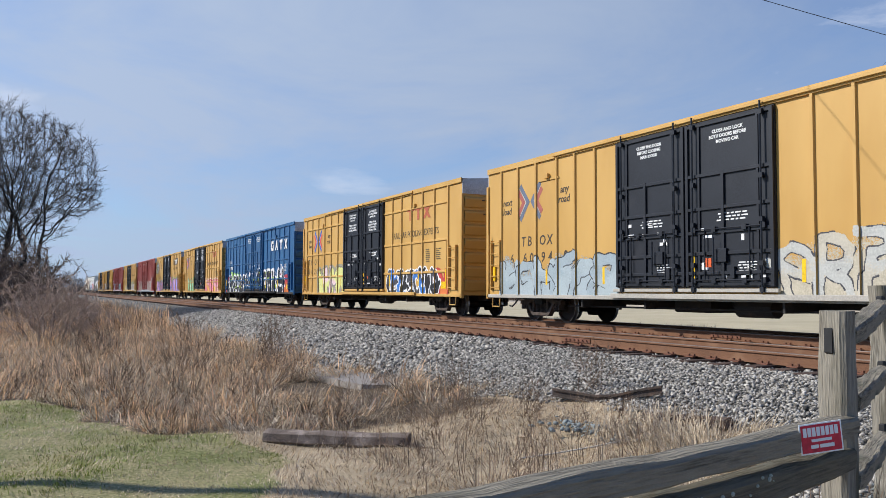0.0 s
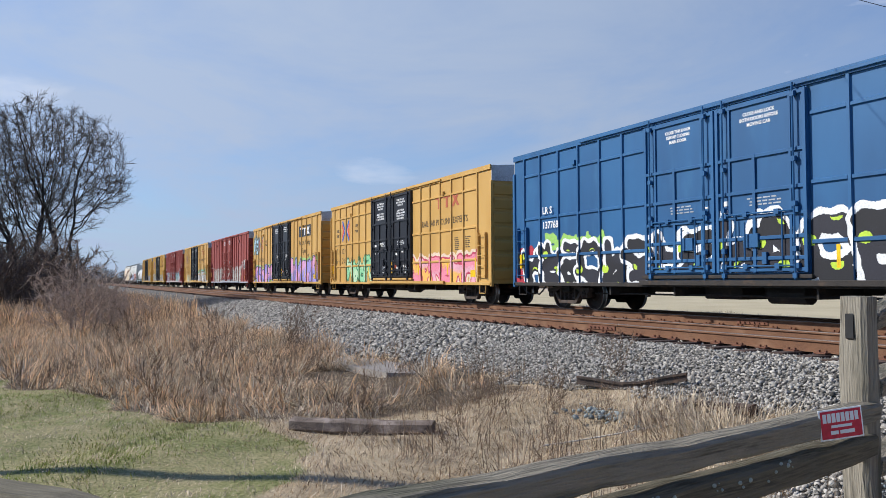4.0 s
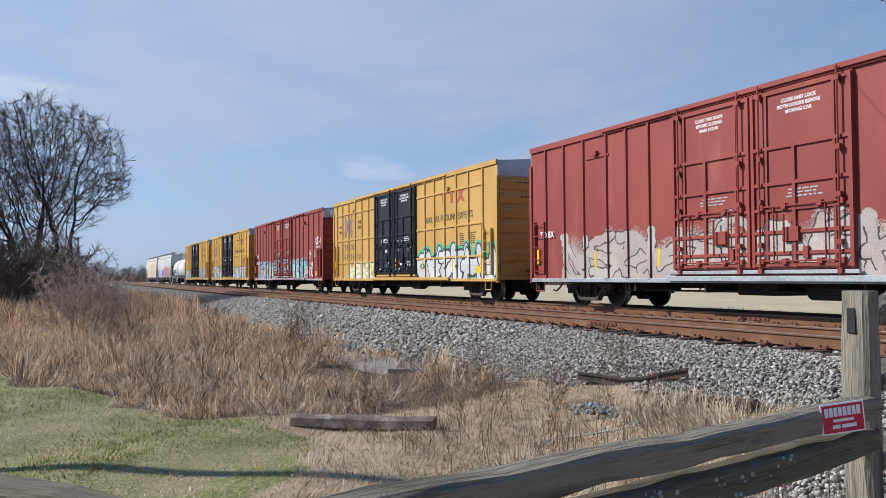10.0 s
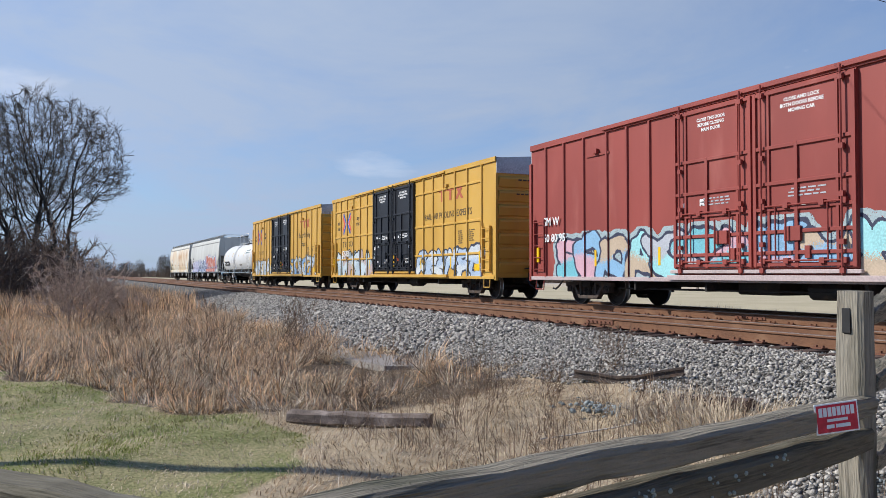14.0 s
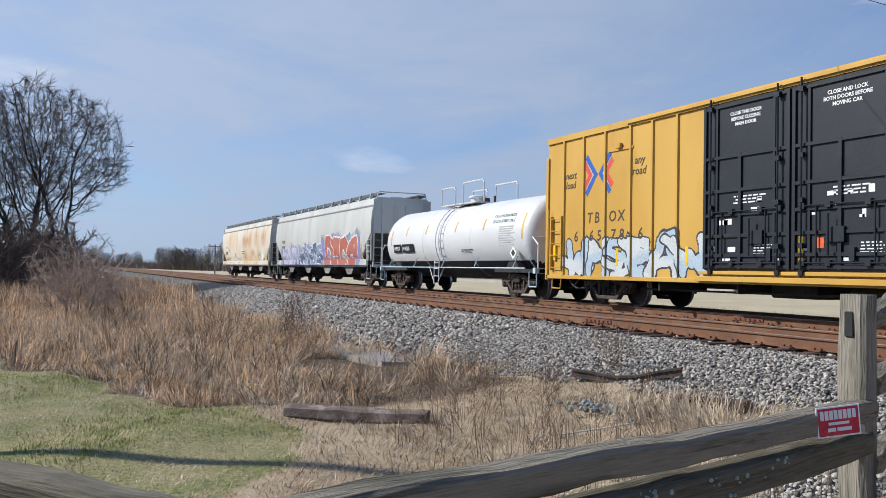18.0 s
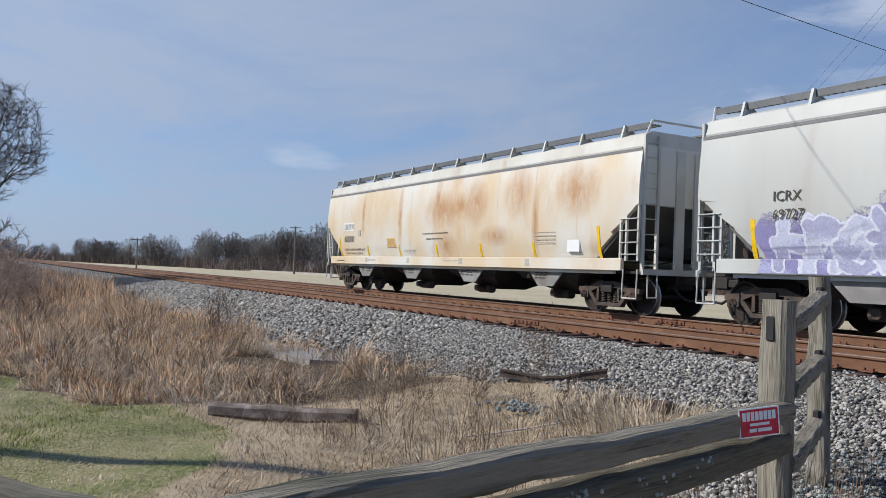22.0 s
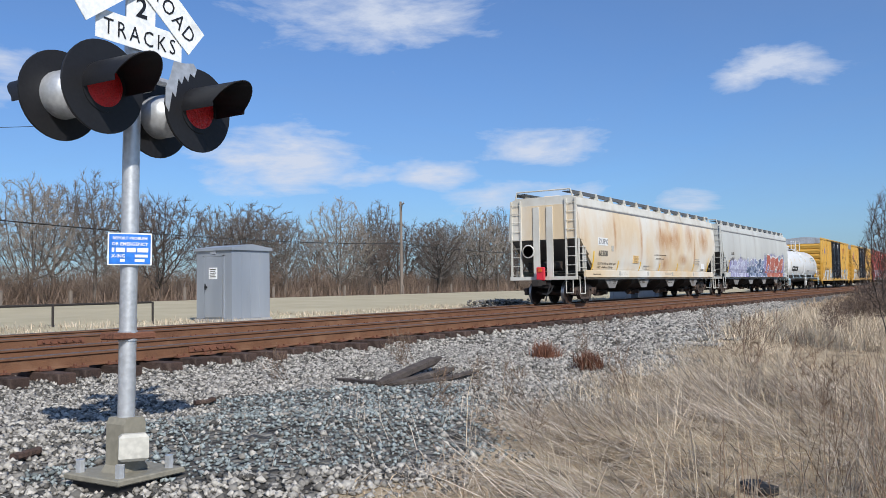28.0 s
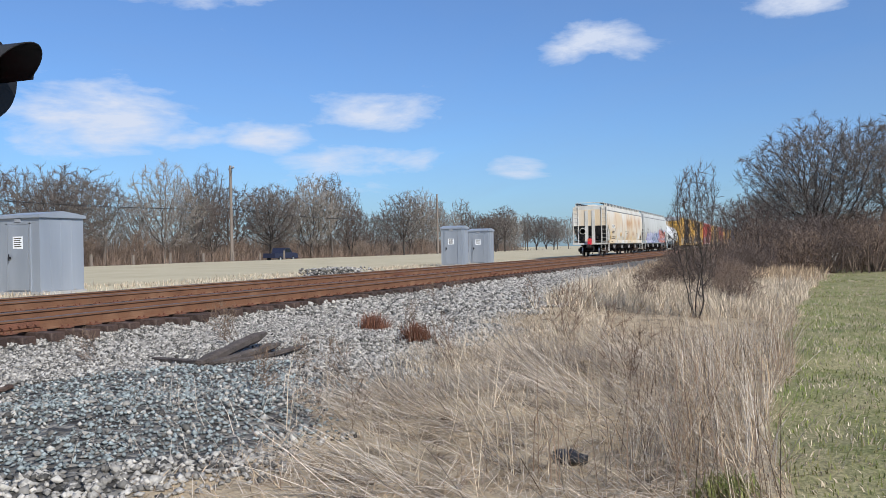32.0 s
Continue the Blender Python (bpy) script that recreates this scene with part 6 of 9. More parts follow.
part("trailing_hose", Shape().pipe([(-9.7, -0.3, 0.8), (-9.95, -0.32, 0.5), (-10.1, -0.3, 0.25), (-10.02, -0.25, 0.16)], 0.03), CABLE, h2)
hooked(h2, -269.3)


# -- tank car --
def tank_car(x0, L):
    car = thing("tank_car", "white tank car with black underside and roof platform", "tank car", "cars of the freight train")
    h, R, zc = L / 2, 1.44, 2.06
    rows = [(-h, 0.45), (-h + 0.035, 0.80), (-h + 0.10, 1.10), (-h + 0.19, 1.28), (-h + 0.30, 1.39), (-h + 0.42, R)]
    rows = [(-h - 0.01, 0.0)] + rows + [(-a, r) for a, r in reversed(rows)] + [(h + 0.01, 0.0)]
    full = Shape().lathe(rows, 64, "x", (0, 0, zc))
    for nm, mat, keep, lab in (("tank_shell", TANKWHITE, lambda z: z >= 1.235, ""), ("tank_underside", TANKBLACK, lambda z: z < 1.235, "wrinkled black coating under the tank")):
        s = Shape()
        s.v = full.v
        s.f = [f for f in full.f if keep(sum(full.v[i][2] for i in f) / len(f))]
        me = bpy.data.meshes.new(nm)
        me.from_pydata(s.v, [], s.f)
        me.materials.append(mat)
        me.validate()
        me.shade_smooth()
        part(nm, me, mat, car, lab)
    for x in (-h + 0.46, -h * 0.33, h * 0.33, h - 0.46):
        part("weld_band", Shape().lathe([(x - 0.02, R - 0.02), (x - 0.02, R + 0.006), (x + 0.02, R + 0.006), (x + 0.02, R - 0.02)], 48, "x", (0, 0, zc)), TANKWHITE, car, smooth=True)
    part("frame_rail", Shape().box(-h - 0.5, h + 0.5, -0.3, 0.3, 0.72, 1.0).box(-h - 0.35, -h + 2.6, -1.35, 1.35, 0.86, 0.98).box(h - 2.6, h + 0.35, -1.35, 1.35, 0.86, 0.98), STEELDARK, car)
    rail = Shape()
    for s in (-1, 1):
        rail.tube((-h + 0.2, s * 1.55, 1.0), (h - 0.2, s * 1.55, 1.0), 0.022, n=6)
        for x in np.linspace(-h + 1.0, h - 1.0, 5):
            rail.tube((x, s * 1.55, 1.0), (x + 0.12, s * 1.42, 1.4), 0.018, n=6)
    part("side_handrail", rail, paint((0.42, 0.55, 0.62)), car)
    for s in (-1, 1):
        saddle = Shape().extrude([(s * (h - 1.9), 1.0), (s * (h - 1.0), 1.0), (s * (h - 1.2), 1.22), (s * (h - 1.7), 1.22)], "y", -1.30, 1.30)
        part("saddle", saddle, STEELDARK, car)
        e = s * (h + 0.35)
        part("end_plate", Shape().box(min(s * (h - 0.02), s * (h + 0.01)), max(s * (h - 0.02), s * (h + 0.01)), -0.1, 0.72, 2.5, 2.72), SIGNBLACK, car, "black number plate on the tank head")
        part("end_handrail", Shape().pipe([(e, -1.4, 0.95), (e, -1.4, 1.75), (e - s * 0.35, -1.4, 2.0), (e - s * 0.35, 1.4, 2.0), (e, 1.4, 1.75), (e, 1.4, 0.95)], 0.024), TANKWHITE, car)
        part("end_sill", Shape().box(min(e, e - s * 0.15), max(e, e - s * 0.15), -1.5, 1.5, 0.84, 1.02), paint((0.42, 0.55, 0.62)), car)
        part("step", Shape().pipe([(e, -1.45, 0.9), (e, -1.45, 0.42), (e - s * 0.45, -1.45, 0.42), (e - s * 0.45, -1.45, 0.9)], 0.018), paint((0.42, 0.55, 0.62)), car)
    # platform and fittings on the roof
    zt = zc + R
    part("platform", Shape().box(-1.9, 1.2, -0.72, 0.72, zt + 0.0, zt + 0.045, 0.008), TANKWHITE, car)
    for x0_, x1_, hh in ((-1.85, -0.55, 0.72), (0.15, 1.9, 0.82)):
        for y in (-0.72, 0.72):
            part("platform_rail", Shape().pipe([(x0_, y, zt), (x0_, y, zt + hh), (x1_ - 0.1, y, zt + hh), (x1_, y, zt + hh - 0.12), (x1_, y, zt)], 0.03), TANKWHITE, car)
    part("dome", Shape().lathe([(zt - 0.1, 0.30), (zt + 0.28, 0.30), (zt + 0.30, 0.36), (zt + 0.36, 0.36), (zt + 0.42, 0.2)], 20, "z", (-0.2, 0.1, 0)), TANKWHITE, car)
    part("valve", Shape().tube((0.7, 0, zt), (0.7, 0, zt + 0.22), 0.16, n=12).tube((1.05, 0.2, zt), (1.05, 0.2, zt + 0.3), 0.05, n=8), TRUCKRUST, car)
    lad = Shape()
    for x in (-0.62, -0.18):
        pts = [(x, -(R + 0.1) * math.cos(a), zc + (R + 0.1) * math.sin(a)) for a in np.linspace(radians(80), radians(-30), 12)]
        lad.pipe(pts, 0.022)
    for a in np.linspace(radians(74), radians(-28), 11):
        lad.tube((-0.62, -(R + 0.1) * math.cos(a), zc + (R + 0.1) * math.sin(a)), (-0.18, -(R + 0.1) * math.cos(a), zc + (R + 0.1) * math.sin(a)), 0.015, n=6)
    lad.pipe([(-0.62, -1.55, 1.3), (-0.62, -1.58, 0.35)], 0.02).pipe([(-0.18, -1.55, 1.3), (-0.18, -1.58, 0.35)], 0.02)
    for z in (0.38, 0.66, 0.95, 1.2):
        lad.tube((-0.62, -1.58, z), (-0.18, -1.58, z), 0.015, n=6)
    lad.tube((-1.1, -1.56, 1.02), (-0.62, -1.58, 0.45), 0.015, n=6).tube((0.3, -1.56, 1.02), (-0.18, -1.58, 0.45), 0.015, n=6)
    part("ladder", lad, TANKWHITE, car)

    def on_shell(a):
        return -(R + 0.006) * math.cos(a), zc + (R + 0.006) * math.sin(a)

    for x, z0, z1 in ((-h + 0.9, 1.95, 2.6), (-4.0, 2.35, 2.75), (-1.9, 2.35, 2.75), (0.9, 2.35, 2.75), (3.2, 2.35, 2.75), (h - 0.62, 1.95, 2.8)):
        sh = Shape()
        n = 6
        for i in range(n + 1):
            a = math.asin(max(-1, min(1, (z0 + (z1 - z0) * i / n - zc) / R)))
            y, z = on_shell(a)
            sh.v += [(x - 0.05, y, z), (x + 0.05, y, z)]
        for i in range(n):
            sh.f.append((2 * i, 2 * i + 1, 2 * i + 3, 2 * i + 2))
        part("reflector", sh, paint((0.62, 0.40, 0.05)), car)
    up = math.degrees(math.asin((1.85 - zc) / R))
    y, z = on_shell(radians(up))
    tilt = -up
    for txt, x, zz, size, plate in (("WFRX", -5.3, 1.72, 0.24, 0.85), ("116280", -4.25, 1.72, 0.24, 1.2)):
        a = math.asin((zz + 0.1 - zc) / R)
        y, z = on_shell(a)
        m = pose(x, y - 0.004, z - 0.12, math.degrees(a) * -1.0)
        p = part("mark_plate", Shape().box(-0.06, plate, 0.0, 0.004, -0.07, 0.29), SIGNBLACK, car)
        p.matrix_basis = m
        lettering(txt, size, WHITE, "lettering", car, m @ pose(0, -0.003, 0.02), bold=0.002)
    for i, txt in enumerate(("CALCIUM CARBONATE", "OR CLAY SLURRY ONLY")):
        a = math.asin((2.74 - 0.19 * i - zc) / R)
        y, z = on_shell(a)
        lettering(txt, 0.17, paint((0.05, 0.16, 0.14)), "lettering", car, pose(3.8, y - 0.006, z, -math.degrees(a) - 3), bold=0.0, squeeze=0.85)
    a = math.asin((2.1 - zc) / R)
    y, z = on_shell(a)
    bl = Shape()
    r = random.Random(9)
    for i in range(9):
        zz = 2.38 - i * 0.075
        ys = -R * math.cos(math.asin((zz + 0.02 - zc) / R)) - 0.004
        bl.box(4.4, 4.4 + r.uniform(0.8, 1.15), ys - 0.004, ys, zz, zz + 0.04)
    part("stencil_lines", bl, paint((0.45, 0.45, 0.44)), car)
    bars(car, 1.4, 1.68, 2, 0.9, DARKTEXT, "stencil_lines", 0.03, 0.06, -(R * math.cos(math.asin((1.68 - zc) / R)) + 0.012), 5)
    part("placard", Shape().extrude([(5.35, 1.5), (5.57, 1.72), (5.79, 1.5), (5.57, 1.28)], "y", -1.52, -1.50), SIGNWHITE, car, "white diamond placard")
    part("placard_mark", Shape().extrude([(5.44, 1.5), (5.57, 1.63), (5.70, 1.5), (5.57, 1.37)], "y", -1.526, -1.522), DARKTEXT, car)
    running_gear(car, h + 0.45, h - 1.35)
    car.matrix_basis = pose(x0 + h, YF, 0)
    return car


hooked(tank_car(-227.45, 13.2), -227.45)


# ---- crossing signal ----
def signal():
    sig = thing("crossing_signal", "grey crossing signal mast with crossbuck and two pairs of lamps", "crossing signal", m=pose(3.72, 4.59, -0.40, 0, 1.2, 3))
    turn = pose(0, 0, 0, 0, 0, -36)
    base = part("base", Shape().box(-0.26, 0.26, -0.26, 0.26, 0.02, 0.06, 0.008).extrude([(-0.12, 0.06), (0.12, 0.06), (0.085, 0.10), (0.085, 0.36), (0.065, 0.40), (-0.065, 0.40), (-0.085, 0.36), (-0.085, 0.10)], "y", -0.085, 0.085), paint((0.24, 0.22, 0.17)), sig, "cast base with anchor bolts")
    part("foundation", Shape().box(-0.22, 0.22, -0.22, 0.22, -0.3, 0.02), CABLE, sig)
    for x in (-0.19, 0.19):
        for y in (-0.19, 0.19):
            part("anchor_bolt", Shape().tube((x, y, 0.05), (x, y, 0.14), 0.03, n=6), ALU, base)
    part("junction_box", Shape().box(-0.05, 0.13, -0.20, -0.11, 0.14, 0.31, 0.02), paint((0.50, 0.48, 0.42)), base, "pale cable junction box").matrix_basis = turn
    part("mast", Shape().tube((0, 0, 0.1), (0, 0, 3.25), 0.055, n=20), ALU, sig, smooth=True)
    part("clamp", Shape().box(-0.16, 0.17, -0.065, 0.065, 0.90, 0.945, 0.008), RUSTPLATE, sig)
    part("clamp_band", Shape().tube((0, 0, 0.89), (0, 0, 0.955), 0.062, n=20), GREY, sig)
    pl = part("emergency_sign", Shape().box(-0.135, 0.135, -0.072, -0.066, 1.38, 1.59, 0.002), SIGNWHITE, sig, "blue emergency notice with white border")
    pl.matrix_basis = turn
    part("sign_face", Shape().box(-0.127, 0.127, -0.075, -0.072, 1.388, 1.582), SIGNBLUE, pl)
    lettering("REPORT PROBLEM", 0.026, WHITE, "lettering", pl, pose(0, -0.077, 1.547), "CENTER", 0.0005)
    lettering("OR EMERGENCY", 0.030, WHITE, "lettering", pl, pose(0, -0.077, 1.508), "CENTER", 0.0005)
    nb = Shape()
    for x0, x1 in ((-0.11, -0.095), (-0.085, -0.03), (-0.02, 0.035), (0.045, 0.112)):
        nb.box(x0, x1, -0.078, -0.075, 1.465, 1.493)
    for x0, x1, z in ((0.03, 0.11, 1.432), (-0.06, -0.03, 1.402), (0.03, 0.09, 1.402)):
        nb.box(x0, x1, -0.078, -0.075, z, z + 0.018)
    part("number_bars", nb, WHITE, pl)
    lettering("X-ING", 0.03, WHITE, "lettering", pl, pose(-0.112, -0.077, 1.43), bold=0.0005)
    # crossbuck
    for k, (rot, words) in enumerate(((38, "CROSSING"), (-38, "RAIL ROAD"))):
        y = -0.085 - 0.02 * (1 - k)
        m = pose(-0.02, y, 3.35) @ Matrix.Rotation(radians(-rot), 4, "Y")
        b = part("crossbuck_blade", Shape().box(-0.62, 0.62, -0.003, 0.003, -0.115, 0.115), SIGNWHITE, sig)
        b.matrix_basis = m
        if k == 0:
            lettering("CROSSING", 0.155, SIGNBLACK, "lettering", b, pose(0, -0.006, -0.056), "CENTER", -0.001, squeeze=0.9, space=1.35)
        else:
            lettering("RAIL", 0.155, SIGNBLACK, "lettering", b, pose(-0.57, -0.006, -0.056), "LEFT", -0.001, squeeze=0.9, space=1.2)
            lettering("ROAD", 0.155, SIGNBLACK, "lettering", b, pose(0.58, -0.006, -0.056), "RIGHT", -0.001, squeeze=0.9, space=1.2)
    tp = part("tracks_plate", Shape().box(-0.345, 0.345, -0.075, -0.070, 2.81, 3.0).box(-0.115, 0.115, -0.075, -0.070, 2.999, 3.22), SIGNWHITE, sig, "white plate below the crossbuck")
    lettering("2", 0.19, SIGNBLACK, "lettering", tp, pose(0, -0.078, 3.03), "CENTER", 0.003)
    lettering("TRACKS", 0.15, SIGNBLACK, "lettering", tp, pose(0, -0.078, 2.85), "CENTER", -0.001, squeeze=0.85, space=1.35)
    part("crossarm", Shape().tube((-0.36, 0, 2.66), (0.36, 0, 2.66), 0.028, n=10).tube((-0.36, 0, 2.62), (-0.36, 0, 2.5), 0.028, n=8).tube((0.36, 0, 2.62), (0.36, 0, 2.5), 0.028, n=8).box(-0.09, 0.09, -0.09, 0.09, 2.54, 2.72, 0.012), ALU, sig)

    def lamp(x, z, face, name="lamp_unit"):
        """face: the way in which it shines, in degrees from -y."""
        m = pose(x, -0.20 if face == 0 else 0.20, z, 0, 0, face)
        u = part(name, Shape().lathe([(-0.02, 0.10), (-0.02, 0.287), (-0.014, 0.29), (0.0, 0.287), (0.0, 0.10)], 40, "y"), MATTBLACK, sig, "round black lamp background with hood", smooth=True)
        u.matrix_basis = m
        part("housing", Shape().lathe([(0.0, 0.155), (0.12, 0.15), (0.15, 0.13), (0.195, 0.08), (0.195, 0.0)], 28, "y"), ALU, u, smooth=True)
        part("lens", Shape().lathe([(-0.040, 0.0), (-0.038, 0.06), (-0.032, 0.11), (-0.022, 0.138), (-0.010, 0.138)], 28, "y"), REDLENS, u, "dark red lamp lens", smooth=True)
        hood, n = Shape(), 18
        for yy, rr in ((-0.018, 0.155), (-0.46, 0.15)):
            for q in (rr, rr - 0.006):
                for i in range(n + 1):
                    a = radians(-12 + 204 * i / n)
                    y2 = yy + (0.16 * (1 - math.sin(max(a, 0) if a < math.pi else math.pi)) if yy < -0.1 else 0)
                    hood.v.append((q * math.cos(a), y2, q * math.sin(a)))
        w = n + 1
        for i in range(n):
            hood.f += [(i, i + 1, 2 * w + i + 1, 2 * w + i), (w + i, w + i + 1, 3 * w + i + 1, 3 * w + i), (2 * w + i, 2 * w + i + 1, 3 * w + i + 1, 3 * w + i)]
        part("hood", hood, MATTBLACK, u, smooth=True)
        part("rim", Shape().lathe([(-0.026, 0.138), (-0.026, 0.158), (-0.018, 0.158), (-0.018, 0.138)], 28, "y"), MATTBLACK, u)

    for x in (-0.38, 0.38):
        lamp(x, 2.46, 0)
        lamp(x, 2.46, 180)
    flake = Shape().extrude([(0.120, 2.640), (0.150, 2.750), (0.230, 2.755), (0.320, 2.775), (0.350, 2.740), (0.330, 2.680), (0.290, 2.700), (0.275, 2.640), (0.240, 2.670), (0.220, 2.610), (0.190, 2.640), (0.170, 2.510), (0.140, 2.540), (0.115, 2.400), (0.086, 2.440), (0.085, 2.560)], "y", -0.2235, -0.221)
    part("flaking_paint", flake, GREY, sig, "grey paint flaking off the lamp disc")
    return sig


signal()


# ---- split-rail fence ----
ROUND = ((-0.5, -0.3), (-0.28, -0.52), (0.32, -0.5), (0.5, -0.22), (0.46, 0.34), (0.2, 0.5), (-0.34, 0.48), (-0.52, 0.2))
WEDGE = ((-0.5, -0.36), (-0.26, -0.5), (0.30, -0.5), (0.48, -0.40), (0.54, 0.30), (0.40, 0.44), (-0.36, 0.52), (-0.5, 0.34))


def rough_bar(sh, p, q, w, h, seed, n=14, taper=0.75, outline=ROUND):
    """A split rail or post: an uneven tapered bar."""
    r = random.Random(seed)
    p, q = Vector(p), Vector(q)
    d = (q - p).normalized()
    a = d.cross(Vector((0, 0, 1)))
    if a.length < 0.1:
        a = Vector((1, 0, 0)) - d * d.x
    a.normalize()
    b = a.cross(d)
    k0 = len(sh.v)
    for i in range(n + 1):
        t = i / n
        c = p.lerp(q, t) + a * r.uniform(-0.006, 0.006) + b * (r.uniform(-0.006, 0.006) - 0.012 * math.sin(math.pi * t))
        tip = min(1.0, taper + 4.0 * min(t, 1 - t) * (1 - taper) * 2)
        ww, hh = w * tip * r.uniform(0.94, 1.05), h * tip * r.uniform(0.94, 1.05)
        for u, v in outline:
            sh.v.append(tuple(c + a * ww * (u + r.uniform(-0.03, 0.03)) + b * hh * (v + r.uniform(-0.03, 0.03))))
    for i in range(n):
        for j in range(8):
            x, y = k0 + 8 * i + j, k0 + 8 * i + (j + 1) % 8
            sh.f.append((x, y, y + 8, x + 8))
    sh.f += [tuple(k0 + j for j in reversed(range(8))), tuple(k0 + 8 * n + j for j in range(8))]
    return sh


def fence_post(fence, x, y, top, lean=(0, 0), w=0.145, seed=0):
    z0 = float(land(x, y)) - 0.3
    sh = rough_bar(Shape(), (x, y, z0), (x + lean[0], y + lean[1], top), w, w * 0.86, seed, 12, 0.95, WEDGE)
    p = part("post", sh, OLDWOOD, fence)
    return p


FENCE_POSTS = [(-4.3, -1.3, 0.75), (-1.92, 0.42, 0.26), (-2.80, 3.70, 0.80), (-4.18, 5.99, 0.95)]
fence = thing("split_rail_fence", "weathered grey split-rail fence with lichen beside the road", "fence")
for i, (x, y, top) in enumerate(FENCE_POSTS):
    p = fence_post(fence, x, y, top, (0.03, -0.02) if i == 2 else (-0.04, 0.02), 0.15, i + 3)
    if i >= 2:
        for z in (top - 0.14, top - 0.64, top - 1.12):
            m = Shape().box(x + 0.004, x + 0.05, y - 0.083, y - 0.04, z - 0.075, z + 0.06, 0.008)
            part("mortise", m, CABLE, p, "dark mortise hole in the post")
RAILS = [((-1.92, 0.42, 0.245), (-2.72, 3.70, 0.235)), ((-1.90, 0.42, 0.075), (-2.74, 3.70, 0.07)), ((-1.9, 0.42, -0.34), (-2.72, 3.70, -0.28)),
         ((-4.3, -1.3, 0.24), (-1.94, 0.42, 0.245)), ((-4.3, -1.3, -0.05), (-1.94, 0.42, -0.05)),
         ((-2.76, 3.75, 0.67), (-4.18, 5.99, 0.80)), ((-2.76, 3.75, 0.34), (-4.18, 5.99, 0.29)), ((-2.76, 3.75, -0.05), (-4.18, 5.99, -0.22))]
for i, (p, q) in enumerate(RAILS):
    p, q = Vector(p), Vector(q)
    d = (q - p).normalized()
    u = d.cross(Vector((0, 0, 1))).normalized()
    v = u.cross(d)
    # rail 3 gets the dark wood to colour in the shade on its side
    rail = part("fence_rail", rough_bar(Shape(), (0, 0, 0), (0, 0, (q - p).length), 0.11, 0.14 if i in (1, 4) else 0.115, 40 + i, 15, 0.8, WEDGE), SHADEDMOSSWOOD if i in (1, 2, 3, 4) else RAILWOOD, fence)
    rail.matrix_basis = Matrix(((u.x, -v.x, d.x, p.x), (u.y, -v.y, d.y, p.y), (u.z, -v.z, d.z, p.z), (0, 0, 0, 1)))
r = random.Random(5)
for i in range(170):
    t = r.gauss(0.42, 0.035) if i % 3 else r.uniform(0.1, 0.75)
    k = 1
    p = Vector(RAILS[k][0]).lerp(Vector(RAILS[k][1]), t) + Vector((0.058, 0.014, r.uniform(-0.05, 0.05)))
    s = r.uniform(0.003, 0.011)
    sp = Shape().lathe([(0, 0.0), (0.002, s), (0.006, s * 0.8), (0.009, s * 0.3), (0.009, 0)], 9, "x")
    part("lichen_spot", sp.put(pose(p.x, p.y, p.z, r.uniform(0, 90), r.uniform(-14, 14), -14)), LICHEN, fence)
sg = part("maker_plate", Shape().box(-0.105, 0.105, -0.003, 0.0, -0.068, 0.068, 0.001), SIGNWHITE, fence, "small red and white metal plate nailed to the rail")
sg.matrix_basis = pose(-2.50, 3.22, 0.245, 0, -6, 74)
part("plate_field", Shape().box(-0.098, 0.098, -0.0045, -0.003, -0.061, 0.061), SIGNRED, sg)
for x0, x1, z0, z1 in [(-0.088 + 0.0222 * k, -0.071 + 0.0222 * k, 0.010, 0.050) for k in range(8)] + [(-0.05, 0.05, -0.014, -0.002), (-0.055, -0.018, -0.043, -0.027), (-0.010, 0.06, -0.043, -0.027)]:
    part("plate_bar", Shape().box(x0, x1, -0.006, -0.0045, z0, z1), WHITE, sg)


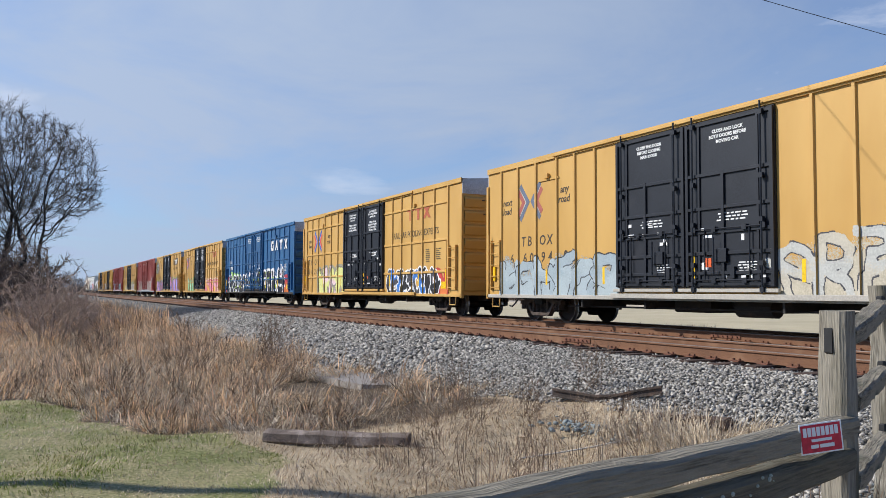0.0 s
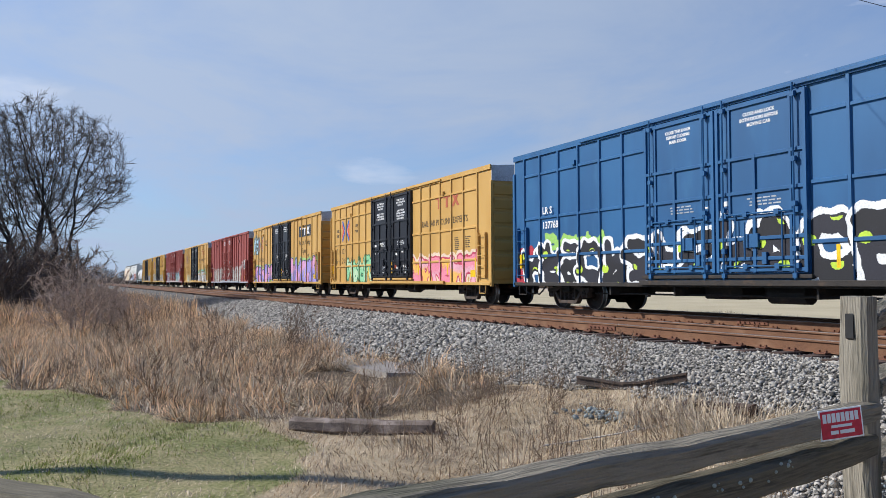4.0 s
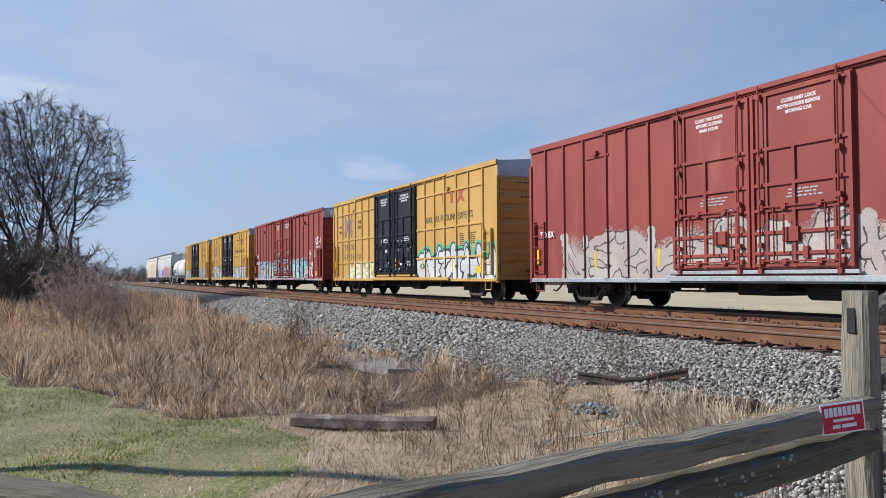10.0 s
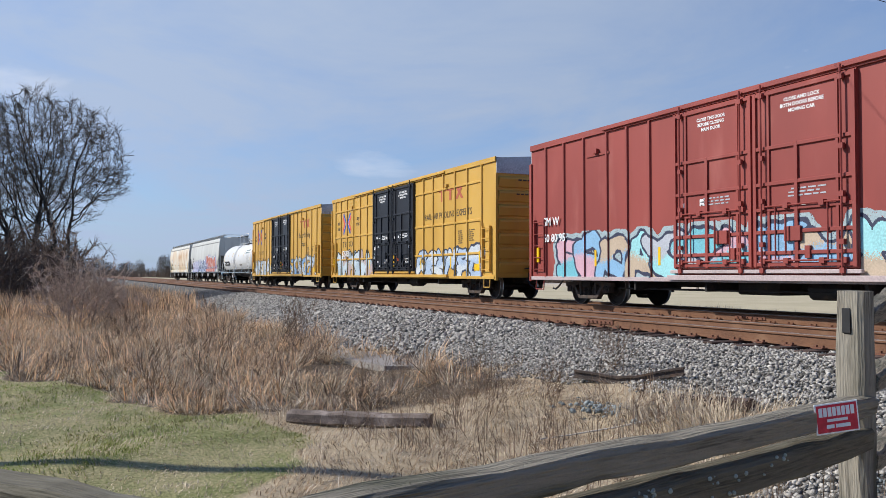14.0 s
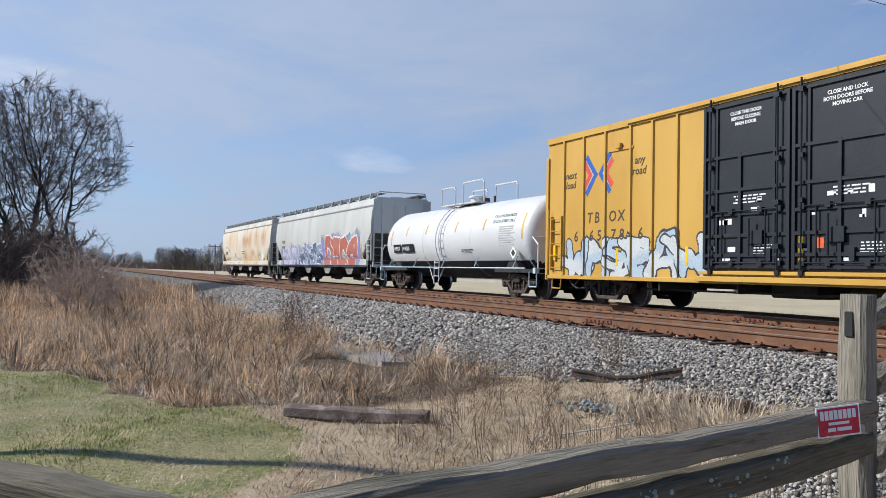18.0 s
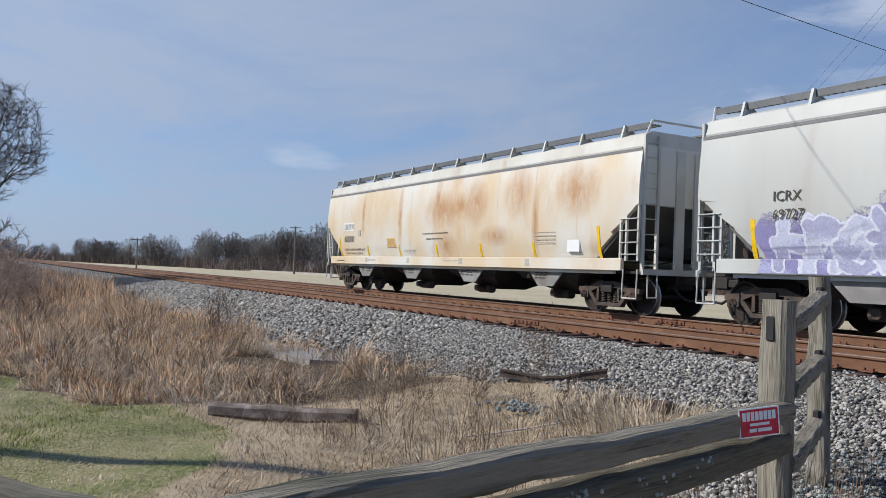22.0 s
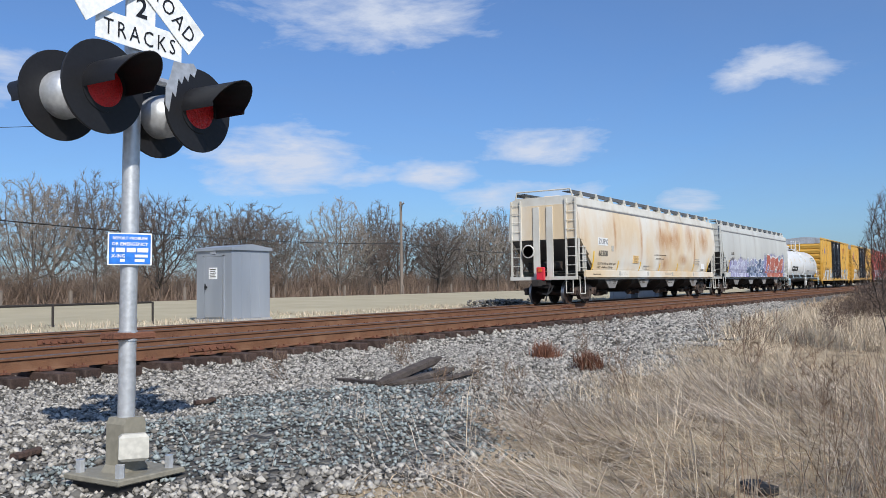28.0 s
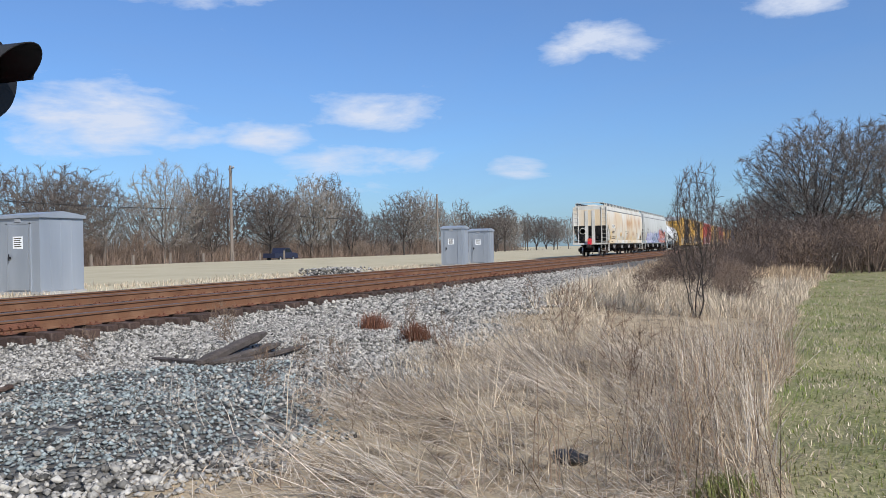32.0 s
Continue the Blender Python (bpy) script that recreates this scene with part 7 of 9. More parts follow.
# ---- signal huts ----
def hut(x, y, rz, w, d, h, name, label):
    z = float(land(x, y))
    t = thing(name, label, "signal hut", m=pose(x, y, z, 0, 0, rz))
    part("plinth", Shape().box(-w / 2 - 0.05, w / 2 + 0.05, -d / 2 - 0.05, d / 2 + 0.05, -0.3, 0.06), paint((0.35, 0.34, 0.33)), t)
    part("wall", Shape().box(-w / 2, w / 2, -d / 2, d / 2, 0.06, h, 0.01), ALUHUT, t)
    part("roof", Shape().extrude([(-d / 2 - 0.07, h - 0.05), (d / 2 + 0.07, h - 0.05), (d / 2 + 0.06, h + 0.04), (0, h + 0.16), (-d / 2 - 0.06, h + 0.04)], "x", -w / 2 - 0.07, w / 2 + 0.07), ALUHUT, t)
    for k in range(1, int(d / 0.4)):
        yy = -d / 2 + k * 0.4
        for s in (-1, 1):
            part("seam", Shape().box(s * w / 2 - 0.012, s * w / 2 + 0.012, yy - 0.014, yy + 0.014, 0.08, h - 0.06), ALUHUT, t)
    for k in range(1, int(w / 0.4)):
        xx = -w / 2 + k * 0.4
        part("seam", Shape().box(xx - 0.014, xx + 0.014, d / 2 - 0.012, d / 2 + 0.012, 0.08, h - 0.06), ALUHUT, t)
    door = part("door", Shape().box(-0.42, 0.42, -d / 2 - 0.035, -d / 2, 0.1, h - 0.25, 0.01), ALUHUT, t, "flush metal door")
    part("door_frame", Shape().box(-0.50, -0.44, -d / 2 - 0.03, -d / 2, 0.08, h - 0.2).box(0.44, 0.50, -d / 2 - 0.03, -d / 2, 0.08, h - 0.2).box(-0.5, 0.5, -d / 2 - 0.03, -d / 2, h - 0.24, h - 0.18), ALUHUT, t)
    part("handle", Shape().tube((-0.32, -d / 2 - 0.09, 1.0), (-0.32, -d / 2 - 0.09, 1.2), 0.02, n=8).box(-0.36, -0.28, -d / 2 - 0.09, -d / 2 - 0.03, 1.05, 1.12), SIGNBLACK, door)
    nt = part("notice", Shape().box(-0.2, 0.2, -d / 2 - 0.039, -d / 2 - 0.035, 1.35, 1.72), SIGNWHITE, door)
    bl = Shape()
    for i in range(5):
        bl.box(-0.15, 0.15 - 0.04 * (i % 2), -d / 2 - 0.042, -d / 2 - 0.039, 1.65 - i * 0.06, 1.675 - i * 0.06)
    part("notice_lines", bl, DARKTEXT, nt)
    part("vent", Shape().box(-0.12, 0.12, -d / 2 - 0.05, -d / 2, h - 0.17, h - 0.07), GREY, t)
    return t


hut(19.45, 20.9, -90, 1.68, 1.66, 2.32, "signal_hut", "grey aluminium signal hut with a door and notice")
hut(50.5, 19.3, -90, 1.40, 1.30, 2.4, "signal_hut", "grey aluminium signal hut beside a smaller cabinet")
hut(56.5, 19.6, -90, 1.45, 1.30, 2.35, "signal_hut", "grey aluminium equipment cabinet by the track")


# ---- poles and wires ----
def pole(x, y, top, r=0.13, arms=1, box=False, label="weathered wooden utility pole with crossarm", along=0, tall_only=False):
    z = float(land(x, y))
    p = thing("utility_pole", label, "utility pole", "utility poles", m=pose(x, y, z, 0, 0, along))
    h = top - z
    part("pole", Shape().tube((0, 0, -0.4), (0, 0, h), r * 1.15, r * 0.8, n=12), POLEWOOD, p, smooth=True)
    for k in range(arms):
        zz = h - 0.35 - k * 0.9
        a = part("crossarm", Shape().box(-1.25, 1.25, -0.16, -0.06, zz - 0.06, zz + 0.06, 0.01), POLEWOOD, p)
        for xx in (-1.15, -0.75, 0.75, 1.15):
            part("insulator", Shape().lathe([(zz + 0.06, 0.02), (zz + 0.12, 0.05), (zz + 0.17, 0.035), (zz + 0.2, 0.05), (zz + 0.23, 0.02)], 10, "z", (xx, -0.11, 0)), GREY, a)
        part("brace", Shape().tube((-0.6, -0.1, zz - 0.05), (0, -0.13, zz - 0.6), 0.02, n=6).tube((0.6, -0.1, zz - 0.05), (0, -0.13, zz - 0.6), 0.02, n=6), POLEWOOD, p)
    if box:
        part("meter_box", Shape().box(-0.02, 0.22, -0.28, -0.1, 1.05, 1.5, 0.02), ALUHUT, p, "grey meter box")
        part("cabinet", Shape().box(-0.04, 0.2, -0.27, -0.1, 0.5, 1.0, 0.02), GREY, p)
        part("conduit", Shape().tube((0.1, -0.14, -0.1), (0.1, -0.14, 3.0), 0.03, n=8), GREY, p)
    return p


def wire(p, q, sag, r=0.009, name="overhead_wire", label="thin black overhead wire"):
    p, q = Vector(p), Vector(q)
    sh, n = Shape(), 16
    side = (q - p).cross(Vector((0, 0, 1))).normalized() * r
    for i in range(n):
        t = i / (n - 1)
        c = p.lerp(q, t) - Vector((0, 0, sag * 4 * t * (1 - t)))
        sh.v += [tuple(c - side), tuple(c - Vector((0, 0, r))), tuple(c + side), tuple(c + Vector((0, 0, r)))]
    for i in range(n - 1):
        for j in range(4):
            k = 4 * i
            sh.f.append((k + j, k + (j + 1) % 4, k + 4 + (j + 1) % 4, k + 4 + j))
    return tagged(part(name, sh, CABLE), label, "cable")


pole(-12.8, 23.8, 10.25, 0.15, 1, along=10)
pole(-14.9, 44.0, 8.3, 0.13, 3, label="utility pole with three crossarms", along=10)
pole(-20.6, 75.0, 7.1, 0.14, 1, along=10)
pole(17.0, 51.0, 9.8, 0.15, 0, label="plain weathered utility pole in the field", along=0)
pole(81.0, 59.3, 11.1, 0.18, 1, along=50)
pole(144.4, 59.3, 11.1, 0.18, 0, label="plain pole beyond the far field", along=60)
pole(-104, 71.5, 8.5, 0.16, 0, label="plain pole among the roadside trees", along=60)
pole(-170, 60, 9.5, 0.15, 1, along=60)
pole(-159, 26, 5.0, 0.13, 1, along=60)
pole(-13.2, -7.1, 9.0, 0.14, 0, label="plain wooden pole behind the lawn", along=0)
for dx in (-1.1, -0.7, 0.7, 1.1):
    wire((-12.8 + dx, 23.6 + dx * 0.17, 10.25), (-90 + dx, 90 + dx, 10.5), 2.0, 0.005)
    wire((-12.8 + dx, 23.6 + dx * 0.17, 10.25), (40 + dx, 95 + dx, 10.6), 1.4, 0.005)
wire((-12.8, 23.8, 6.9), (-13.2, -7.1, 8.9), 0.15, 0.009)
wire((17.0, 51.0, 5.9), (-104, 71.5, 4.6), 0.9, 0.035)
wire((17.0, 51.0, 5.8), (81.0, 59.3, 6.0), 0.7, 0.035)
wire((81.0, 59.3, 6.0), (144.4, 59.3, 6.4), 0.7, 0.04)
wire((17.0, 51.0, 9.4), (30.0, 40.0, 10.5), 0.2, 0.016)


# ---- fences and barriers beyond the tracks ----
def far_fence(x, y, dx, dy, n, rails=3):
    f = thing("split_rail_fence", "low weathered split-rail fence beyond the tracks", "fence", "far fences")
    for i in range(n):
        px, py = x + dx * i, y + dy * i
        z = float(land(px, py))
        part("post", rough_bar(Shape(), (px, py, z - 0.2), (px + 0.02, py, z + 1.15), 0.13, 0.11, i, 5, 0.95), OLDWOOD, f)
        if i < n - 1:
            for k in range(rails):
                zz = z + 0.3 + 0.33 * k
                part("fence_rail", rough_bar(Shape(), (px, py, zz), (px + dx, py + dy, zz + 0.03), 0.08, 0.11, i * 5 + k, 5, 0.8), OLDWOOD, f)
    return f


far_fence(5.1, 21.4, -0.15, 2.1, 6)
far_fence(-5.9, 20.8, 0.02, 2.45, 4)
brc = thing("fence_brace", "weathered timber brace leaning on the end fence post", "timber")
part("brace", rough_bar(Shape(), (5.2, 21.35, 0.75), (5.75, 21.6, float(land(5.75, 21.6))), 0.09, 0.08, 9, 5, 0.9), OLDWOOD, brc)
bar = thing("pipe_barrier", "low rusty pipe barrier on posts beside the road", "barrier")
part("pipe", Shape().tube((7.9, 22.4, 0.42), (17.5, 22.6, 0.42), 0.035, n=8), STEELDARK, bar)
for x in (9.8, 11.5, 14.0, 17.4):
    part("post", Shape().tube((x, 22.4, -0.6), (x, 22.4, 0.44), 0.035, n=8), STEELDARK, bar)
bp = thing("bollard", "black wooden bollard beside the far end of the crossing", "bollard", m=pose(7.92, 22.6, float(land(7.92, 22.6))))
part("shaft", Shape().tube((0, 0, -0.2), (0, 0, 0.98), 0.10, n=10).tube((0, 0, 0.98), (0, 0, 1.08), 0.10, 0.06, n=10), SIGNBLACK, bp)
rs = thing("road_sign", "small road sign seen from behind on a thin post", "sign", m=pose(3.0, 26.7, float(land(3.0, 26.7)), 0, 0, 20))
part("sign_panel", Shape().box(-0.25, 0.25, -0.01, 0.01, 1.1, 1.65), GREY, rs)
part("post", Shape().box(-0.03, 0.03, 0.01, 0.05, 0, 1.6), GREY, rs)
for i in range(30):
    x = -64 + i * 5.3
    m = thing("marker_post", "short grey marker post along the field edge", "post", "marker posts", m=pose(x, 57.2 + 0.02 * i, float(land(x, 57.2))))
    part("stake", Shape().box(-0.11, 0.11, -0.08, 0.08, -0.2, 0.95 + 0.12 * math.sin(i * 3.3), 0.02), POLEWOOD, m)
# the far signal's lamps, seen past the end of the train
fs = thing("crossing_signal", "far crossing signal mast with two black lamp discs", "crossing signal", m=pose(-3.27, 20.6, float(land(-3.27, 20.6)), 0, 0, 180))
part("mast", Shape().tube((0, 0, 0), (0, 0, 3.1), 0.06, n=10), ALU, fs)
for x in (-0.4, 0.4):
    u = part("lamp_unit", Shape().lathe([(-0.02, 0.0), (-0.02, 0.3), (0.0, 0.3), (0.0, 0.0)], 24, "y", (x, -0.08, 2.35)), MATTBLACK, fs)
    part("lens", Shape().lathe([(-0.04, 0.0), (-0.03, 0.11), (-0.021, 0.11)], 18, "y", (x, -0.08, 2.35)), REDLENS, u)
    part("housing", Shape().lathe([(0.0, 0.13), (0.2, 0.1), (0.2, 0.0)], 16, "y", (x, -0.08, 2.35)), MATTBLACK, u)
for s in (-42, 42):
    b = part("crossbuck_blade", Shape().box(-0.6, 0.6, -0.003, 0.003, -0.11, 0.11), paint((0.30, 0.30, 0.29)), fs)
    b.matrix_basis = pose(0, -0.08, 3.05) @ Matrix.Rotation(radians(s), 4, "Y")


# ---- road vehicles ----
def vehicle(label, coat, m, pickup=False, group=""):
    """x is forward; 4.7 m long."""
    v = thing("pickup_truck" if pickup else "car", label, "pickup" if pickup else "car", group, m=m)
    L = 2.75 if pickup else 2.3
    if pickup:
        side = [(-L, 0.5), (-L, 1.12), (-0.75, 1.12), (-0.75, 1.15), (-0.45, 1.82), (0.75, 1.84), (1.35, 1.2), (2.55, 1.1), (L, 0.9), (L, 0.45)]
        win = [(-0.55, 1.2), (-0.36, 1.72), (0.68, 1.74), (1.15, 1.22)]
    else:
        side = [(-L, 0.4), (-L, 0.85), (-2.0, 0.98), (-1.3, 1.02), (-0.75, 1.42), (0.35, 1.46), (1.1, 1.0), (2.0, 0.88), (L, 0.68), (L, 0.35)]
        win = [(-1.15, 1.02), (-0.68, 1.36), (0.3, 1.40), (0.92, 1.02)]
    w = 0.95 if pickup else 0.88
    body = part("body", Shape().extrude(side, "y", -w, w), coat, v)
    for s in (-1, 1):
        part("side_window", Shape().extrude(win, "y", s * w - 0.004, s * w + 0.004), GLASS, body)
    fx = [(1.32, 1.22), (0.80, 1.80)] if pickup else [(1.06, 1.03), (0.42, 1.42)]
    part("windscreen", Shape().extrude([(fx[0][0], fx[0][1]), (fx[0][0] + 0.03, fx[0][1] + 0.01), (fx[1][0] + 0.03, fx[1][1] + 0.01), (fx[1][0], fx[1][1])], "y", -w + 0.1, w - 0.1), GLASS, body)
    for s in (-1, 1):
        part("headlight", Shape().box(L - 0.06, L + 0.01, s * (w - 0.2) - 0.15, s * (w - 0.2) + 0.15, 0.72 if pickup else 0.62, 0.88 if pickup else 0.76, 0.02), GREY, body)
    part("bumper", Shape().box(L - 0.1, L + 0.07, -w, w, 0.35, 0.55, 0.03), STEELDARK, body)
    part("grille", Shape().box(L - 0.03, L + 0.015, -0.5, 0.5, 0.55, 0.75), SIGNBLACK, body)
    for x in (-1.55, 1.55) if pickup else (-1.4, 1.4):
        for s in (-1, 1):
            t = part("tyre", Shape().lathe([(s * (w - 0.2), 0.2), (s * (w - 0.2), 0.36), (s * (w + 0.01), 0.36), (s * (w + 0.02), 0.22)], 20, "y", (x, 0, 0.36)), TYRE, v)
            part("rim", Shape().lathe([(s * (w + 0.0), 0.21), (s * (w + 0.025), 0.18), (s * (w + 0.02), 0.0)], 12, "y", (x, 0, 0.36)), GREY, t)
    return v


vehicle("dark red sedan waiting at the far side of the crossing", paint((0.085, 0.008, 0.022)), pose(-2.95, 29.7, float(road_z(29.7)), 0, 0, -92))
SILVER = vehicle("silver pickup driving on the far road", paint((0.42, 0.45, 0.48)), pose(-32, 34.3, -0.45, 0, 0, 180), True)
NAVY = vehicle("dark blue pickup driving on the far road", paint((0.015, 0.02, 0.045)), pose(40, 32.6, -0.45, 0, 0, 0), True)
PALE = vehicle("white car driving on the far road behind the train", paint((0.68, 0.70, 0.72)), pose(-38, 34.3, -0.45, 0, 0, 180))


# ---- trees and bushes ----
def branch_tree(seed, height, stems=1, splay=0.3, levels=6, thick=0.2, ratio=0.8, angle=28, side=0.6, up=0.10, twigs=2, tw=0.008, tl=0.7, wide=1.0, first=0.3, wander=0.16, crown=None):
    """Trunk and limbs as tapered tubes, and the last twigs as thin slivers. Returns two shapes."""
    r = random.Random(seed)
    wood, fine = Shape(), Shape()

    def tube3(p, q, a, b, n):
        d = (q - p).normalized()
        u = d.orthogonal().normalized()
        w = d.cross(u)
        k = len(wood.v)
        for c, rr in ((p, a), (q, b)):
            for i in range(n):
                t = 2 * math.pi * i / n
                wood.v.append(tuple(c + (u * math.cos(t) + w * math.sin(t)) * rr))
        for i in range(n):
            wood.f.append((k + i, k + (i + 1) % n, k + n + (i + 1) % n, k + n + i))

    def sliver(p, d, ln, w):
        across = d.cross(Vector((r.uniform(-1, 1), r.uniform(-1, 1), r.uniform(-1, 1)))).normalized() * w
        k = len(fine.v)
        bend = Vector((r.uniform(-1, 1), r.uniform(-1, 1), r.uniform(-0.6, 0.9))) * ln * 0.2
        fine.v += [tuple(p - across), tuple(p + across), tuple(p + d * ln * 0.5 + across * 0.6 + bend * 0.4), tuple(p + d * ln + bend)]
        fine.f += [(k, k + 1, k + 2), (k, k + 2, k + 3)]

    def turned(d, a):
        u = d.orthogonal().normalized()
        u = Matrix.Rotation(r.uniform(0, 2 * math.pi), 3, d) @ u
        return (d * math.cos(a) + u * math.sin(a)).normalized()

    def outside(p):
        if not crown:
            return False
        rx, zc, rz = crown
        k = 1 + 0.10 * math.sin(p.x * 1.7 + seed) + 0.10 * math.sin(p.y * 1.9 + p.z * 1.3)
        return p.z > 1.0 and (p.x * p.x + p.y * p.y) / (rx * rx) + ((p.z - zc) / rz) ** 2 > k

    def grow(p, d, ln, rad, level):
        if outside(p):
            return
        last = level >= levels - 1
        steps = 3 if level == 0 else 2
        for s in range(steps):
            d = (d + Vector((r.uniform(-1, 1), r.uniform(-1, 1), r.uniform(-1, 1))) * wander + Vector((0, 0, up))).normalized()
            q = p + d * ln / steps
            if last:
                sliver(p, d, ln / steps * 1.3, tw * 1.3)
            else:
                tube3(p, q, rad * (1 - 0.25 * s / steps), rad * (1 - 0.25 * (s + 1) / steps), 8 if level < 1 else (5 if level < 3 else 3))
            if level >= levels - 2:
                for _ in range(twigs):
                    sliver(p.lerp(q, r.random()), turned(d, radians(r.uniform(20, 65))), tl * r.uniform(0.4, 1.2), tw)
            p = q
            if not last and r.random() < side and (level > 0 or s > 0):
                grow(p, turned(d, radians(angle * r.uniform(1.1, 1.9))), ln * r.uniform(0.5, 0.72), rad * 0.45, level + (1 if level < 2 else 2) if level < levels - 2 else level + 1)
        if not last:
            for k in range(2):
                grow(p, turned(d, radians(angle * r.uniform(0.45, 1.2))), ln * ratio * r.uniform(0.8, 1.12), rad * (0.74 if k == 0 else 0.6), level + 1)

    for i in range(stems):
        a = 2 * math.pi * (i + r.random() * 0.6) / stems
        out = Vector((math.cos(a), math.sin(a), 0))
        d = (Vector((0, 0, 1)) + out * (splay * r.uniform(0.6, 1.2) if stems > 1 else 0.06)).normalized()
        grow(out * (thick * 0.8 if stems > 1 else 0) - d * 0.3, d, height * first * r.uniform(0.9, 1.1), thick * r.uniform(0.7, 1.0), 0)
    top = max(v[2] for v in fine.v)
    k = 1.0 if crown else height / top
    for s in (wood, fine):
        s.v = [(x * k * wide, y * k * wide, z * k) for x, y, z in s.v]
    return wood, fine


def plain_mesh(shape, name, mat):
    me = bpy.data.meshes.new(name)
    me.from_pydata(shape.v, [], shape.f)
    me.materials.append(mat)
    return me


def tree(name, label, category, meshes, x, y, rz=0, s=1.0, group="", sz=None):
    t = thing(name, label, category, group, m=pose(x, y, float(land(x, y)) - 0.05, 0, 0, rz) @ Matrix.Diagonal((s, s, sz or s, 1)))
    part("trunk", meshes[0], None, t)
    part("crown", meshes[1], None, t)
    return t


def tree_kind(seed, wood=BARK, fine=TWIG, **kw):
    w, f = branch_tree(seed, **kw)
    return plain_mesh(w, "trunk", wood), plain_mesh(f, "crown", fine)


def tubes(p, q, ra, rb, n):
    """Corners and quads of many tapered tubes."""
    d = q - p
    d /= np.linalg.norm(d, axis=1, keepdims=True) + 1e-9
    u = np.cross(d, np.where(np.abs(d[:, 2:]) < 0.9, [[0, 0, 1.0]], [[1.0, 0, 0]]))
    u /= np.linalg.norm(u, axis=1, keepdims=True)
    w = np.cross(d, u)
    ang = 2 * np.pi * np.arange(n) / n
    ring = u[:, None] * np.cos(ang)[None, :, None] + w[:, None] * np.sin(ang)[None, :, None]
    v = np.stack([p[:, None] + ring * ra[:, None, None], q[:, None] + ring * rb[:, None, None]], 1).reshape(-1, 3)
    i = np.arange(n)
    f = np.stack([i, (i + 1) % n, n + (i + 1) % n, n + i], -1)
    return v, (f[None] + (np.arange(len(p)) * 2 * n)[:, None, None]).reshape(-1, 4)


def mesh_from(name, v, f, mat):
    me = bpy.data.meshes.new(name)
    k = f.shape[1]
    me.vertices.add(len(v))
    me.vertices.foreach_set("co", np.asarray(v, np.float32).ravel())
    me.loops.add(f.size)
    me.loops.foreach_set("vertex_index", np.asarray(f, np.int32).ravel())
    me.polygons.add(len(f))
    me.polygons.foreach_set("loop_start", np.arange(0, f.size, k, dtype=np.int32))
    me.update(calc_edges=True)
    me.materials.append(mat)
    return me


